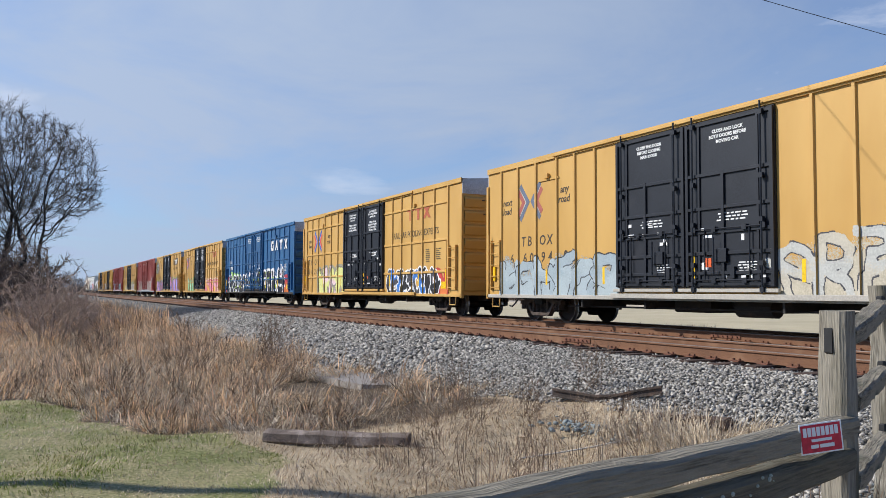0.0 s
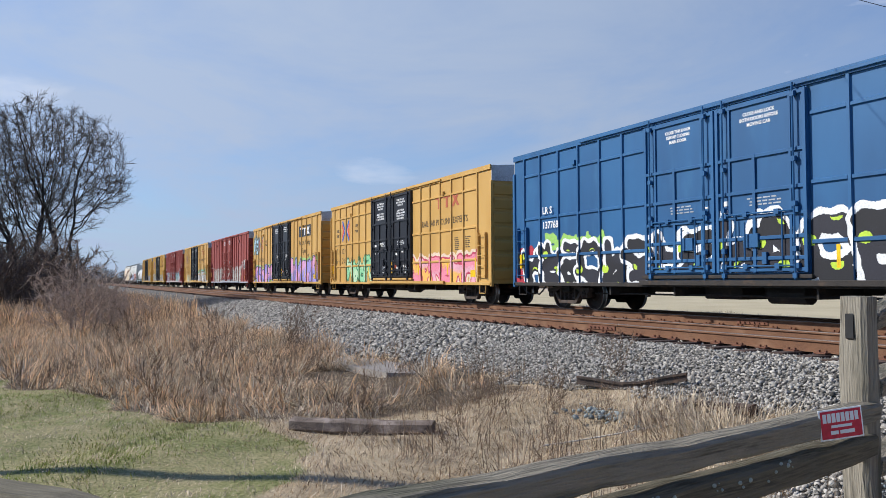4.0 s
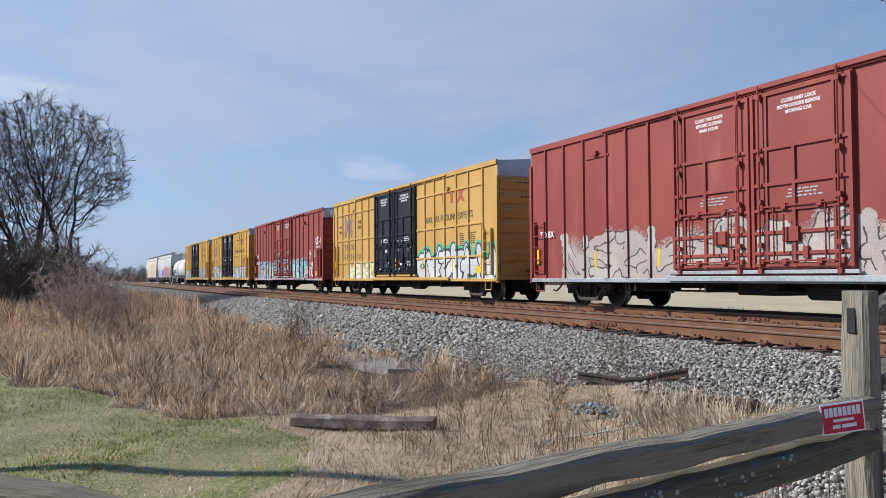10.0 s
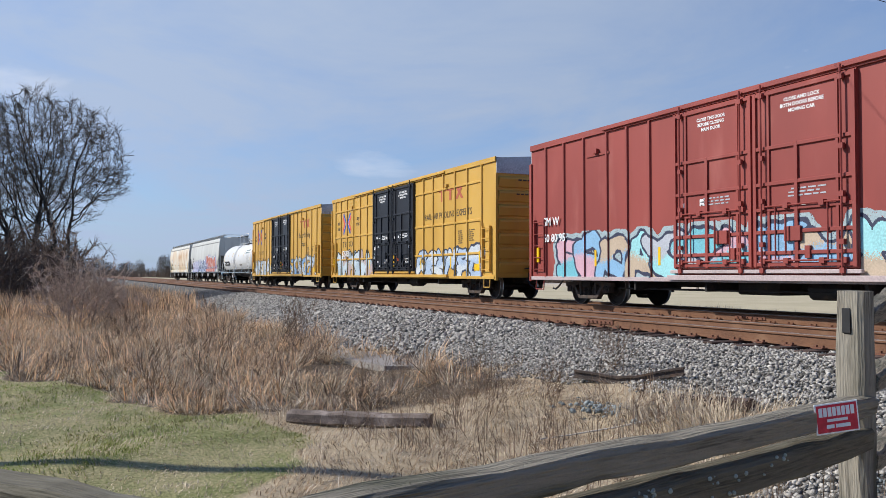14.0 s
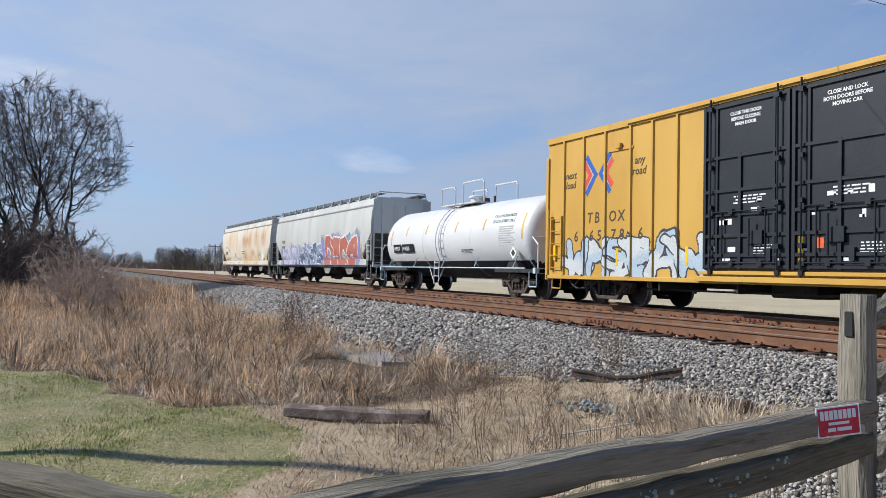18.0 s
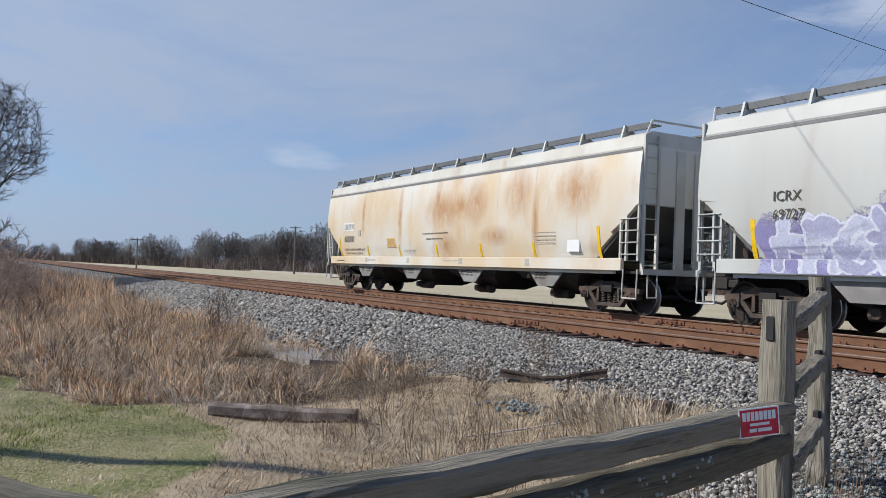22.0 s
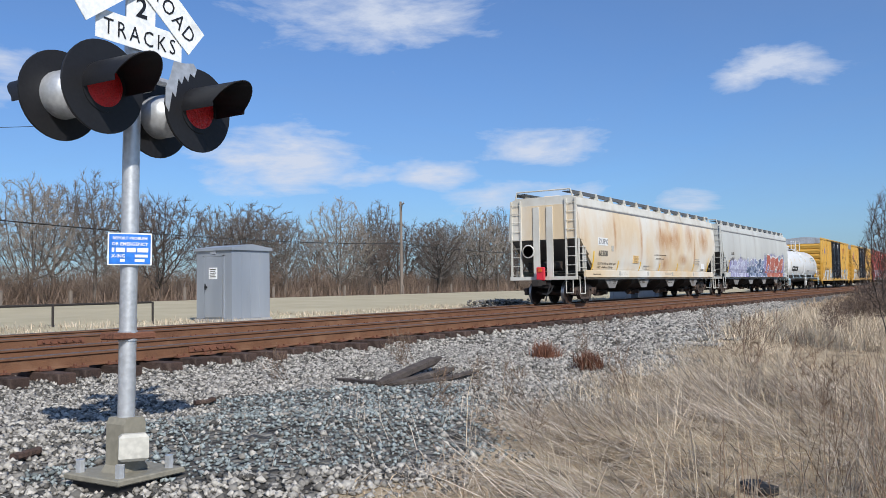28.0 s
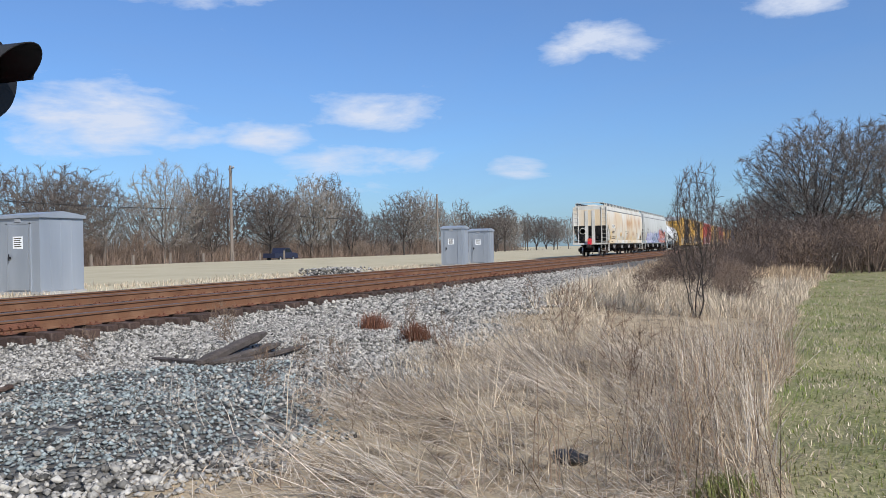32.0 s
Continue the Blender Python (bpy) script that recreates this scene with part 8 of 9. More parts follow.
def crowned_tree(seed, trunk, stems, splay, crown, buds=900, step=0.35, kill=0.6, reach=3.5, tip=0.012, up=0.12, twigs=5, tw=0.012, tl=0.9, base=0.0, wood=BARK, fine=TWIG, lobes=0.14, power=2.4, vase=1.0):
    """Branches grow towards buds spread through a crown of (radius, middle height, half height); trunk is the length below the fork."""
    g = np.random.default_rng(seed)
    rx, zc, rz = crown
    d = g.normal(0, 1, (buds * 3, 3))
    d /= np.linalg.norm(d, axis=1, keepdims=True)
    ph = g.uniform(0, 6.28, 6)
    lump = 1 + lobes * (np.sin(3 * np.arctan2(d[:, 1], d[:, 0]) + ph[0] + 2 * d[:, 2]) + np.sin(5 * np.arctan2(d[:, 1], d[:, 0]) + ph[1] - 3 * d[:, 2]) * 0.7 + 0.6 * np.sin(7 * d[:, 2] + ph[2]))
    rad = g.random(len(d)) ** (1 / 2.1) * lump
    bud = d * rad[:, None] * (rx, rx, rz) + (0, 0, zc)
    waist = np.clip((bud[:, 2] - zc + rz) / rz, 0, 1)
    bud[:, :2] *= (vase + (1 - vase) * waist)[:, None]
    bud = bud[(bud[:, 2] > base + trunk * 0.7)][:buds]
    pos, par = [np.array((0, 0, -0.3))], [-1]
    for _ in range(max(1, int((trunk + 0.3) / step)) if stems == 1 else 1):
        pos.append(pos[-1] + np.array((g.normal(0, 0.06), g.normal(0, 0.06), 1.0)) * step)
        par.append(len(pos) - 2)
    root = len(pos) - 1
    for k in range(stems if stems > 1 else 0):
        a = 2 * np.pi * (k + g.uniform(0, 0.6)) / stems
        lean = splay * g.uniform(0.35, 1.15)
        way = np.array((np.cos(a) * np.sin(lean), np.sin(a) * np.sin(lean), np.cos(lean)))
        at = root
        for _ in range(int(trunk * g.uniform(0.8, 1.5) / step)):
            pos.append(pos[at] + (way + g.normal(0, 0.07, 3)) * step)
            par.append(at)
            at = len(pos) - 1
    P = np.array(pos)
    dist = np.linalg.norm(bud[:, None] - P[None], axis=2)
    near, nd = dist.argmin(1), dist.min(1)
    for _ in range(90):
        live = nd < reach
        if not live.any():
            live = nd <= nd.min() + 0.5
        to = bud[live] - P[near[live]]
        to /= np.linalg.norm(to, axis=1, keepdims=True) + 1e-9
        pull = np.zeros_like(P)
        np.add.at(pull, near[live], to)
        grow = np.unique(near[live])
        way = pull[grow]
        way /= np.linalg.norm(way, axis=1, keepdims=True) + 1e-9
        way = way + g.normal(0, 0.16, way.shape) + (0, 0, up)
        way /= np.linalg.norm(way, axis=1, keepdims=True)
        fresh = P[grow] + way * step
        n0 = len(P)
        P = np.vstack([P, fresh])
        par += grow.tolist()
        dn = np.linalg.norm(bud[:, None] - fresh[None], axis=2)
        j = dn.argmin(1)
        m = dn[np.arange(len(bud)), j]
        closer = m < nd
        near, nd = np.where(closer, n0 + j, near), np.where(closer, m, nd)
        left = nd > kill
        bud, near, nd = bud[left], near[left], nd[left]
        if not len(bud):
            break
    par = np.array(par)
    area = np.zeros(len(P))
    kids = np.bincount(par[1:], minlength=len(P))
    area[kids == 0] = tip ** power
    for i in range(len(P) - 1, 0, -1):
        area[par[i]] += area[i]
    rad = area ** (1 / power)
    i = np.arange(1, len(P))
    big = rad[i] > 0.045
    v1, f1 = tubes(P[par[i]][big], P[i][big], np.minimum(rad[par[i]], rad[i] * 1.5)[big], rad[i][big], 6)
    v2, f2 = tubes(P[par[i]][~big], P[i][~big], np.minimum(rad[par[i]], rad[i] * 1.5)[~big], rad[i][~big], 3)
    trunk_me = mesh_from("trunk", np.vstack([v1, v2]), np.vstack([f1, f2 + len(v1)]), wood)
    # fine twigs on the thin ends
    thin = np.nonzero((rad < tip * 2.1) & (np.arange(len(P)) > 0))[0]
    thin = np.repeat(thin, twigs)
    t = g.random((len(thin), 1))
    foot = P[thin] * t + P[par[thin]] * (1 - t)
    way = P[thin] - P[par[thin]]
    way /= np.linalg.norm(way, axis=1, keepdims=True)
    way = way + g.normal(0, 0.42, way.shape) + (0, 0, up * 0.8)
    way /= np.linalg.norm(way, axis=1, keepdims=True)
    across = np.cross(way, g.normal(0, 1, way.shape))
    across *= tw / (np.linalg.norm(across, axis=1, keepdims=True) + 1e-9)
    ln = tl * g.uniform(0.35, 1.2, (len(thin), 1))
    bend = g.normal(0, 0.12, way.shape) * ln
    v = np.stack([foot - across, foot + across, foot + way * ln * 0.55 + across * 0.6 + bend * 0.4, foot + way * ln + bend], 1).reshape(-1, 3)
    f = (np.array([(0, 1, 2), (0, 2, 3)])[None] + (np.arange(len(thin)) * 4)[:, None, None]).reshape(-1, 3)
    return trunk_me, mesh_from("crown", v, f, fine)


BIG = crowned_tree(3, 3.4, 8, 0.55, (6.7, 8.4, 5.3), 5200, 0.28, 0.36, 2.4, 0.0085, 0.20, 10, 0.0065, 0.65, 1.6, DARKBARK, TWIG, 0.10, 2.0, 0.35)
BIG2 = crowned_tree(8, 2.6, 8, 0.65, (6.6, 6.6, 5.2), 5200, 0.28, 0.36, 2.4, 0.0085, 0.16, 10, 0.0065, 0.65, 0.9, DARKBARK, TWIG, 0.10, 2.0, 0.5)
MEDIUM = [crowned_tree(20 + k, trunk, stems, 0.35, crown, 1600, 0.34, 0.46, 3.0, 0.017, up, 6, 0.017, 0.85, 0.4, wood, fine, 0.12, 2.3)
          for k, (trunk, stems, crown, up, wood, fine) in enumerate(((2.8, 1, (4.0, 7.2, 5.0), 0.18, BARK, TWIG), (2.2, 1, (4.8, 7.6, 5.6), 0.22, BARK, PALETWIG), (3.2, 1, (3.1, 7.6, 5.0), 0.25, BARK, TWIG), (2.0, 3, (4.6, 6.6, 4.8), 0.15, DARKBARK, DARKTWIG), (2.4, 2, (4.8, 6.2, 4.4), 0.14, DARKBARK, TWIG)))]
BRUSH = [tree_kind(40 + k, BUSHTWIG if k < 2 else TWIG2, BUSHTWIG if k < 2 else TWIG2, height=2.6, stems=9, splay=0.55, levels=4, thick=0.018, ratio=0.78, angle=28, side=0.5, up=0.06, twigs=2, tw=0.005, tl=0.4, first=0.34) for k in range(4)]
PALEBRUSH = crowned_tree(47, 0.5, 8, 0.8, (1.5, 1.45, 1.15), 1200, 0.10, 0.14, 0.9, 0.007, 0.10, 4, 0.0055, 0.26, 0.0, REEDBUSH, REEDBUSH)
THICKET = [crowned_tree(70 + k, 0.6, 9, 0.8, (2.0, 1.7, 1.5), 1200, 0.13, 0.18, 1.0, 0.009, 0.10, 4, 0.008, 0.4, 0.0, (BUSHTWIG, DARKTWIG)[k], (BUSHTWIG, DARKTWIG)[k]) for k in range(2)]
WEED = [tree_kind(50 + k, WEEDSTALK, WEEDSTALK, height=1.0, stems=2, splay=0.3, levels=4, thick=0.005, ratio=0.75, angle=24, side=0.6, up=0.06, twigs=1, tw=0.0024, tl=0.12, first=0.4) for k in range(3)]
PEAR = crowned_tree(60, 0.6, 5, 0.22, (0.72, 2.05, 1.6), 1700, 0.085, 0.105, 0.7, 0.0034, 0.34, 6, 0.0028, 0.24, 0.0, DARKBARK, DARKTWIG, 0.08, 2.5, 0.75)

tree("tree", "large bare many-stemmed tree with fine grey twigs", "tree", BIG, -60, -2.2, 20, 1.0)
tree("tree", "large bare tree standing behind another", "tree", BIG2, -72, -10.5, 80, 1.0)
tree("tree", "bare tree at the edge of the thicket", "tree", BIG2, -57, -11.0, 200, 0.9)
r = random.Random(77)
for i in range(30):
    x, y = r.uniform(-66, -46), r.uniform(-11, -0.6)
    tree("bush", "leafless brown thicket bush", "bush", THICKET[i % 3 > 0], x, y, r.uniform(0, 360), r.uniform(0.8, 1.45), "thicket bushes")
for x, y, s in ((-27.5, 0.35, 1.0), (-28.6, 0.9, 0.75), (-33, 1.6, 0.5), (-39, 2.5, 0.5), (-35.5, 3.0, 0.4), (-44, 1.6, 0.7), (-37, 0.2, 0.7)):
    tree("bush", "thin leafless bush above the reeds", "bush", PALEBRUSH, x, y, r.uniform(0, 360), s, "reed bed bushes")
for x, y, s in ((-19.6, 3.3, 1.5), (-17.5, 4.2, 1.6), (-18.4, 5.0, 1.3), (-9.9, 7.2, 0.95), (-9.6, 7.35, 0.8), (-13.2, 5.1, 0.9), (-15.5, 4.4, 1.2), (-10.6, 4.0, 0.75), (-14.2, 2.2, 1.1), (-12.6, 1.4, 1.0), (-16.8, 1.0, 1.2), (-11.6, 2.9, 0.95), (-15.8, 2.8, 1.2), (-20.5, 1.6, 1.4), (-13.6, 0.2, 0.9), (-8.9, 4.6, 0.7), (-7.9, 4.1, 0.75), (-11.8, 6.2, 0.8), (-6.9, 3.3, 0.5), (-6.2, 4.1, 0.6), (-5.6, 3.6, 0.45), (-7.3, 5.6, 0.65), (-5.2, 4.6, 0.5), (-6.4, 5.3, 0.6), (-8.2, 5.2, 0.7), (-4.7, 3.9, 0.45), (-9.3, 5.9, 0.75), (-7.6, 2.9, 0.5)):
    tree("weed", "thin leafless branched weed at the foot of the ballast", "weed", WEED[r.randrange(3)], x, y, r.uniform(0, 360), s, "ballast weeds")
# the tree belt beyond the far road
i = 0
for row, (y0, lo, hi) in enumerate(((71.0, 0.75, 1.1), (81.0, 0.75, 1.15))):
    x = -300.0 + row * 3
    while x < 300:
        y = y0 + r.uniform(-1.5, 2.5) + 0
        if not (8 < x < 13 and row < 1):
            tall = 1.15 if 55 < x < 82 and row else 1.0
            tree("tree", "bare roadside tree in the belt beyond the field", "tree", MEDIUM[i % 5], x, y, r.uniform(0, 360), r.uniform(lo, hi) * tall, "tree belt")
        x += r.uniform(4.5, 10.5) * (1.0 if abs(x) < 130 else 1.7)
        i += 1
x = -150.0
while x < 170:
    tree("bush", "brown leafless undergrowth below the tree belt", "bush", BRUSH[i % 4], x, 69.0 + r.uniform(0, 6), r.uniform(0, 360), r.uniform(1.1, 2.0), "undergrowth")
    x += r.uniform(1.8, 4.0) * (1.0 if abs(x) < 80 else 2.0)
    i += 1
for k in range(34):
    u = r.random()
    tree("tree", "small bare tree far along the line", "tree", MEDIUM[k % 5], -250 - 190 * u, 52 - 40 * u + r.uniform(-7, 9), r.uniform(0, 360), r.uniform(0.35, 0.75), "distant trees")
for k in range(44):
    x = -150 - 4.4 * k
    tree("bush", "brown leafless undergrowth far along the line", "bush", BRUSH[k % 4], x, 74 - 0.25 * k + r.uniform(-2, 2), r.uniform(0, 360), r.uniform(1.5, 2.3), "undergrowth")
    if k % 3 == 0:
        tree("tree", "bare tree in the belt far along the line", "tree", MEDIUM[k % 5], x, 78 - 0.25 * k, r.uniform(0, 360), r.uniform(0.5, 0.75), "tree belt")
# pale fallen limbs in the belt
for k, (x, y) in enumerate(((-2.5, 69.0), (4.0, 69.5), (-8.0, 69.2), (20.5, 69.4))):
    fl = thing("fallen_limb", "pale dead forked limb leaning in the undergrowth", "branch", "fallen limbs", m=pose(x, y, float(land(x, y)), 0, 0, 50 * k))
    part("limb", Shape().pipe([(0, 0, 0), (0.8, 0.1, 0.7), (1.9, 0.0, 1.2), (3.2, -0.2, 1.9)], 0.06, 6), DEADWOOD, fl)
    part("fork", Shape().pipe([(0.8, 0.1, 0.7), (1.0, 0.3, 1.5), (1.6, 0.2, 2.3)], 0.04, 6), DEADWOOD, fl)
    part("fork", Shape().pipe([(1.9, 0, 1.2), (2.6, 0.4, 1.3), (3.5, 0.7, 1.1)], 0.035, 6), DEADWOOD, fl)
# right-hand clump
for x, y, s, kind in ((67, -3.6, 0.98, BIG2), (80, -11, 1.0, BIG), (96, -2, 0.8, BIG2), (112, 3, 0.7, BIG2)):
    tree("tree", "broad bare tree in a clump beside the line", "tree", kind, x, y, r.uniform(0, 360), s, "trackside clump", s * 0.92)
for k in range(24):
    tree("bush", "brown leafless bush below the clump", "bush", THICKET[k % 2], r.uniform(46, 84), r.uniform(-9, 2.0), r.uniform(0, 360), r.uniform(0.7, 1.25), "clump bushes")
tree("pear_tree", "slender upright bare tree beside the ballast", "tree", PEAR, 17.6, 1.35, 0, 0.84)
for k in range(26):
    x = r.uniform(19.0, 46)
    tree("bush", "tangled leafless bramble beside the track", "bush", THICKET[k % 2], x, r.uniform(0.6, 3.4), r.uniform(0, 360), r.uniform(0.16, 0.27) * (1 + (x - 20) / 24), "brambles")
for x, y, s in ((10.2, 6.9, 0.7), (11.3, 7.9, 0.75), (8.4, 7.7, 0.6), (16.9, 6.6, 0.9), (6.9, 4.4, 0.6), (7.6, 3.7, 0.7), (9.3, 3.3, 0.8), (8.4, 4.9, 0.55), (12.4, 5.4, 0.7), (6.2, 3.0, 0.6), (10.8, 2.2, 1.0), (13.0, 2.9, 1.1), (14.5, 3.6, 1.0), (9.9, 1.4, 0.9)):
    tree("weed", "thin leafless weed stalk in the gravel", "weed", WEED[r.randrange(3)], x, y, r.uniform(0, 360), s, "gravel weeds")


# ---- grass ----
def blades(name, x, y, length, width, tilt, bend, mat, label, category="grass", way=None, spread=3.2):
    """Bent blades: tilt is the lean at the foot, bend the further lean of the upper half, way the side to which they fall."""
    n = len(x)
    z = land(x, y)
    a = rng.uniform(0, 2 * np.pi, n)
    dx, dy = np.cos(a), np.sin(a)
    drift = 2.6 * np.sin(x * 1.9 + 1.7 * np.sin(y * 1.3)) + 2.2 * np.sin(y * 2.3 + x * 0.8)
    phi = rng.uniform(-1, 1, n) * min(spread, 1.1) + (way + 0.12 * drift if way else drift)
    ux, uy = np.cos(phi), np.sin(phi)
    t0 = np.clip(np.abs(rng.normal(0, tilt, n)) if tilt < 0.7 else rng.normal(tilt, 0.28, n), 0, 1.5)
    t1 = np.minimum(t0 + np.abs(rng.normal(0, bend, n)), 2.1)
    w = width * rng.uniform(0.6, 1.3, n)
    k = length * 0.55
    mx, my, mz = x + ux * np.sin(t0) * k, y + uy * np.sin(t0) * k, z + np.cos(t0) * k
    k = length * 0.45
    tx, ty = mx + ux * np.sin(t1) * k, my + uy * np.sin(t1) * k
    tz = np.maximum(mz + np.cos(t1) * k, z + 0.01)
    v = np.stack([np.stack([x - dx * w, y - dy * w, z - 0.02], -1), np.stack([x + dx * w, y + dy * w, z - 0.02], -1),
                  np.stack([mx - dx * w * 0.7, my - dy * w * 0.7, mz], -1), np.stack([mx + dx * w * 0.7, my + dy * w * 0.7, mz], -1),
                  np.stack([tx, ty, tz], -1)], 1).reshape(-1, 3)
    f = np.array([0, 1, 3, 0, 3, 2, 2, 3, 4])
    faces = (f[None] + (np.arange(n) * 5)[:, None]).reshape(-1)
    return bulk(name, v, faces, 3, mat, label, category)


def clumped(n, x0, x1, y0, y1, clumps, sigma):
    cx, cy = rng.uniform(x0, x1, clumps), rng.uniform(y0, y1, clumps)
    k = rng.integers(0, clumps, n)
    return cx[k] + rng.normal(0, sigma, n), cy[k] + rng.normal(0, sigma, n)


def keep(x, y, ok):
    return x[ok], y[ok]


# reed bed
def in_reeds(x, y):
    return (lawn_left(x, y) < 0.3) & (y < toe(x) - 0.2) & (x < -10.4 + 0.5 * np.sin(y * 2.3) - 0.12 * np.maximum(y - 3, 0) ** 2) & (((x + 13.2) / 1.9) ** 2 + ((y - 4.6) / 0.9) ** 2 > 1)


def reed_height(x, y):
    return np.interp(x, [-36, -14, -11, -9.6], [1.0, 0.95, 0.7, 0.45]) * (0.72 + 0.36 * np.sin(x * 1.3 + 2 * np.sin(y * 0.9)) * np.sin(y * 1.7 + x * 0.6))


x, y = clumped(64000, -36, -9.6, -4.5, 6.0, 1500, 0.22)
x, y = keep(x, y, in_reeds(x, y))
h = rng.uniform(0.2, 0.95, len(x)) * reed_height(x, y)
blades("reeds", x[::3], y[::3], h[::3], 0.010, 0.55, 1.0, REED, "dry brown reeds standing in tufts", "reeds")
blades("reeds", x[1::3], y[1::3], h[1::3], 0.009, 0.95, 0.7, REED, "dense dry brown reeds and weeds", "reeds")
blades("reeds", x[2::3], y[2::3], h[2::3] * 0.8, 0.008, 1.15, 0.6, GREYGRASS, "grey broken stalks among the reeds", "reeds")
x, y = clumped(38000, -32, -9.8, -3.5, 5.6, 700, 0.16)
x, y = keep(x, y, in_reeds(x, y))
blades("reeds", x, y, rng.uniform(0.3, 0.95, len(x)) * reed_height(x, y), 0.006, 0.95, 0.9, PALEGRASS, "bleached stalks tangled among the reeds", "reeds")
x, y = clumped(11000, -24, -9.8, -2.5, 5.2, 900, 0.2)
x, y = keep(x, y, in_reeds(x, y))
blades("reeds", x, y, rng.uniform(0.15, 0.8, len(x)) * reed_height(x, y), 0.006, 0.8, 0.6, WEEDSTALK, "thin dark broken stems in the reeds", "reeds")
x, y = rng.uniform(-75, -34, 12000), rng.uniform(-6, 5.5, 12000)
x, y = keep(x, y, (y < toe(x) - 0.2))
blades("reeds", x, y, rng.uniform(0.5, 1.2, len(x)), 0.02, 0.3, 0.5, REED, "dry brown reeds farther along the line", "reeds")
# short dead grass between lawn and ballast
x, y = clumped(26000, -17, -2.2, 1.0, 7.2, 800, 0.3)
x, y = keep(x, y, (lawn_left(x, y) < 0.6) & (y < toe(x) + 0.1))
blades("dead_grass", x, y, rng.uniform(0.03, 0.11, len(x)), 0.0045, 1.15, 0.3, STRAW, "short trampled dead grass")
x, y = clumped(34000, -12, -3.2, 1.6, 7.0, 2600, 0.10)
x, y = keep(x, y, (lawn_left(x, y) < 0.5) & (y < toe(x) + 0.2))
h = rng.uniform(0.03, 0.10, len(x)) * (1 + 1.2 * (rng.random(len(x)) < 0.12))
blades("dead_grass", x[::4], y[::4], h[::4], 0.0036, 0.9, 0.7, WEEDSTALK, "dark dead stems in the trampled grass")
blades("dead_grass", x[1::4], y[1::4], h[1::4] * 1.2, 0.0036, 0.7, 0.8, STRAW, "ragged little tufts of straw")
blades("dead_grass", x[2::4], y[2::4], h[2::4] * 1.3, 0.0034, 1.2, 0.4, PALEGRASS, "pale flattened straw")
blades("dead_grass", x[3::4], y[3::4], h[3::4], 0.0036, 1.1, 0.5, GREYGRASS, "grey flattened straw")
x, y = clumped(7000, -14, -2.2, 1.0, 7.2, 260, 0.3)
x, y = keep(x, y, (lawn_left(x, y) < 0.6) & (y < toe(x) + 0.1))
blades("dead_grass", x, y, rng.uniform(0.08, 0.24, len(x)), 0.004, 1.2, 0.3, PALEGRASS, "flattened bleached grass")
x, y = clumped(1700, -7.5, -5.5, 5.7, 6.8, 18, 0.16)
blades("grass_tussock", x, y, rng.uniform(0.15, 0.42, len(x)), 0.007, 0.6, 0.8, PALEGRASS, "bleached tussocks at the foot of the ballast")
x, y = clumped(1500, -13, -3, 3.0, 7.0, 200, 0.1)
blades("weed_stalks", x, y, rng.uniform(0.2, 0.6, len(x)), 0.003, 0.35, 0.3, WEEDSTALK, "thin brown weed stalks", "weeds")
# lawns
x, y = clumped(90000, -18, -3.0, -5, 3.4, 9000, 0.06)
x, y = keep(x, y, (lawn_left(x, y) > 0.5) & (np.sin(x * 1.3 + 2 * np.sin(y)) + np.sin(y * 2.3 + x * 0.6) * 0.7 + rng.normal(0, 0.7, len(x)) > 0.05 + 0.25 * np.maximum(x + 9, 0)))
blades("lawn", x, y, rng.uniform(0.02, 0.08, len(x)), 0.0045, 0.75, 0.6, GREENBLADE, "patchy green and straw lawn")
x, y = clumped(44000, -18, -3.0, -5, 3.4, 3500, 0.07)
x, y = keep(x, y, lawn_left(x, y) > 0.3)
blades("lawn", x, y, rng.uniform(0.02, 0.07, len(x)), 0.0045, 1.1, 0.5, PALEGRASS, "straw in the lawn")
x, y = 4 + 40 * rng.random(42000) ** 1.6, rng.uniform(-9, 0.2, 42000)
x, y = keep(x, y, lawn_right(x, y) > 0.4)
blades("lawn", x, y, rng.uniform(0.03, 0.08, len(x)), 0.006, 0.5, 0.5, GREENBLADE, "green mown verge")
x, y = 4 + 40 * rng.random(30000) ** 1.6, rng.uniform(-9, 0.2, 30000)
x, y = keep(x, y, lawn_right(x, y) > 0.2)
blades("lawn", x, y, rng.uniform(0.04, 0.1, len(x)), 0.006, 0.8, 0.5, PALEGRASS, "straw in the mown verge")


# matted dead grass on the right
def verge(x, y):
    return (lawn_right(x, y) < 0.5) & (y < toe(x) + 0.15)


x, y = clumped(26000, 3.6, 20, -1.2, 5.4, 1300, 0.3)
x, y = keep(x, y, verge(x, y))
blades("dead_grass", x, y, rng.uniform(0.05, 0.18, len(x)), 0.004, 1.25, 0.3, STRAW, "matted dead grass")
x, y = clumped(7000, 4.2, 20, -1.2, 4.4, 260, 0.24)
x, y = keep(x, y, verge(x, y) & (y < toe(x) - 0.3))
blades("tall_grass", x, y, rng.uniform(0.25, 0.7, len(x)) * np.interp(y, [1, 4], [1, 0.6]), 0.0032, 1.25, 0.4, PALEGRASS, "long bleached grass bent over beside the ballast", "grass", 2.6, 0.9)
x, y = clumped(16000, 3.8, 15, -0.9, 4.4, 1500, 0.10)
x, y = keep(x, y, verge(x, y))
blades("dead_grass", x[::2], y[::2], rng.uniform(0.05, 0.20, len(x))[::2], 0.0032, 1.2, 0.5, WEEDSTALK, "dark dead stems under the matted grass")
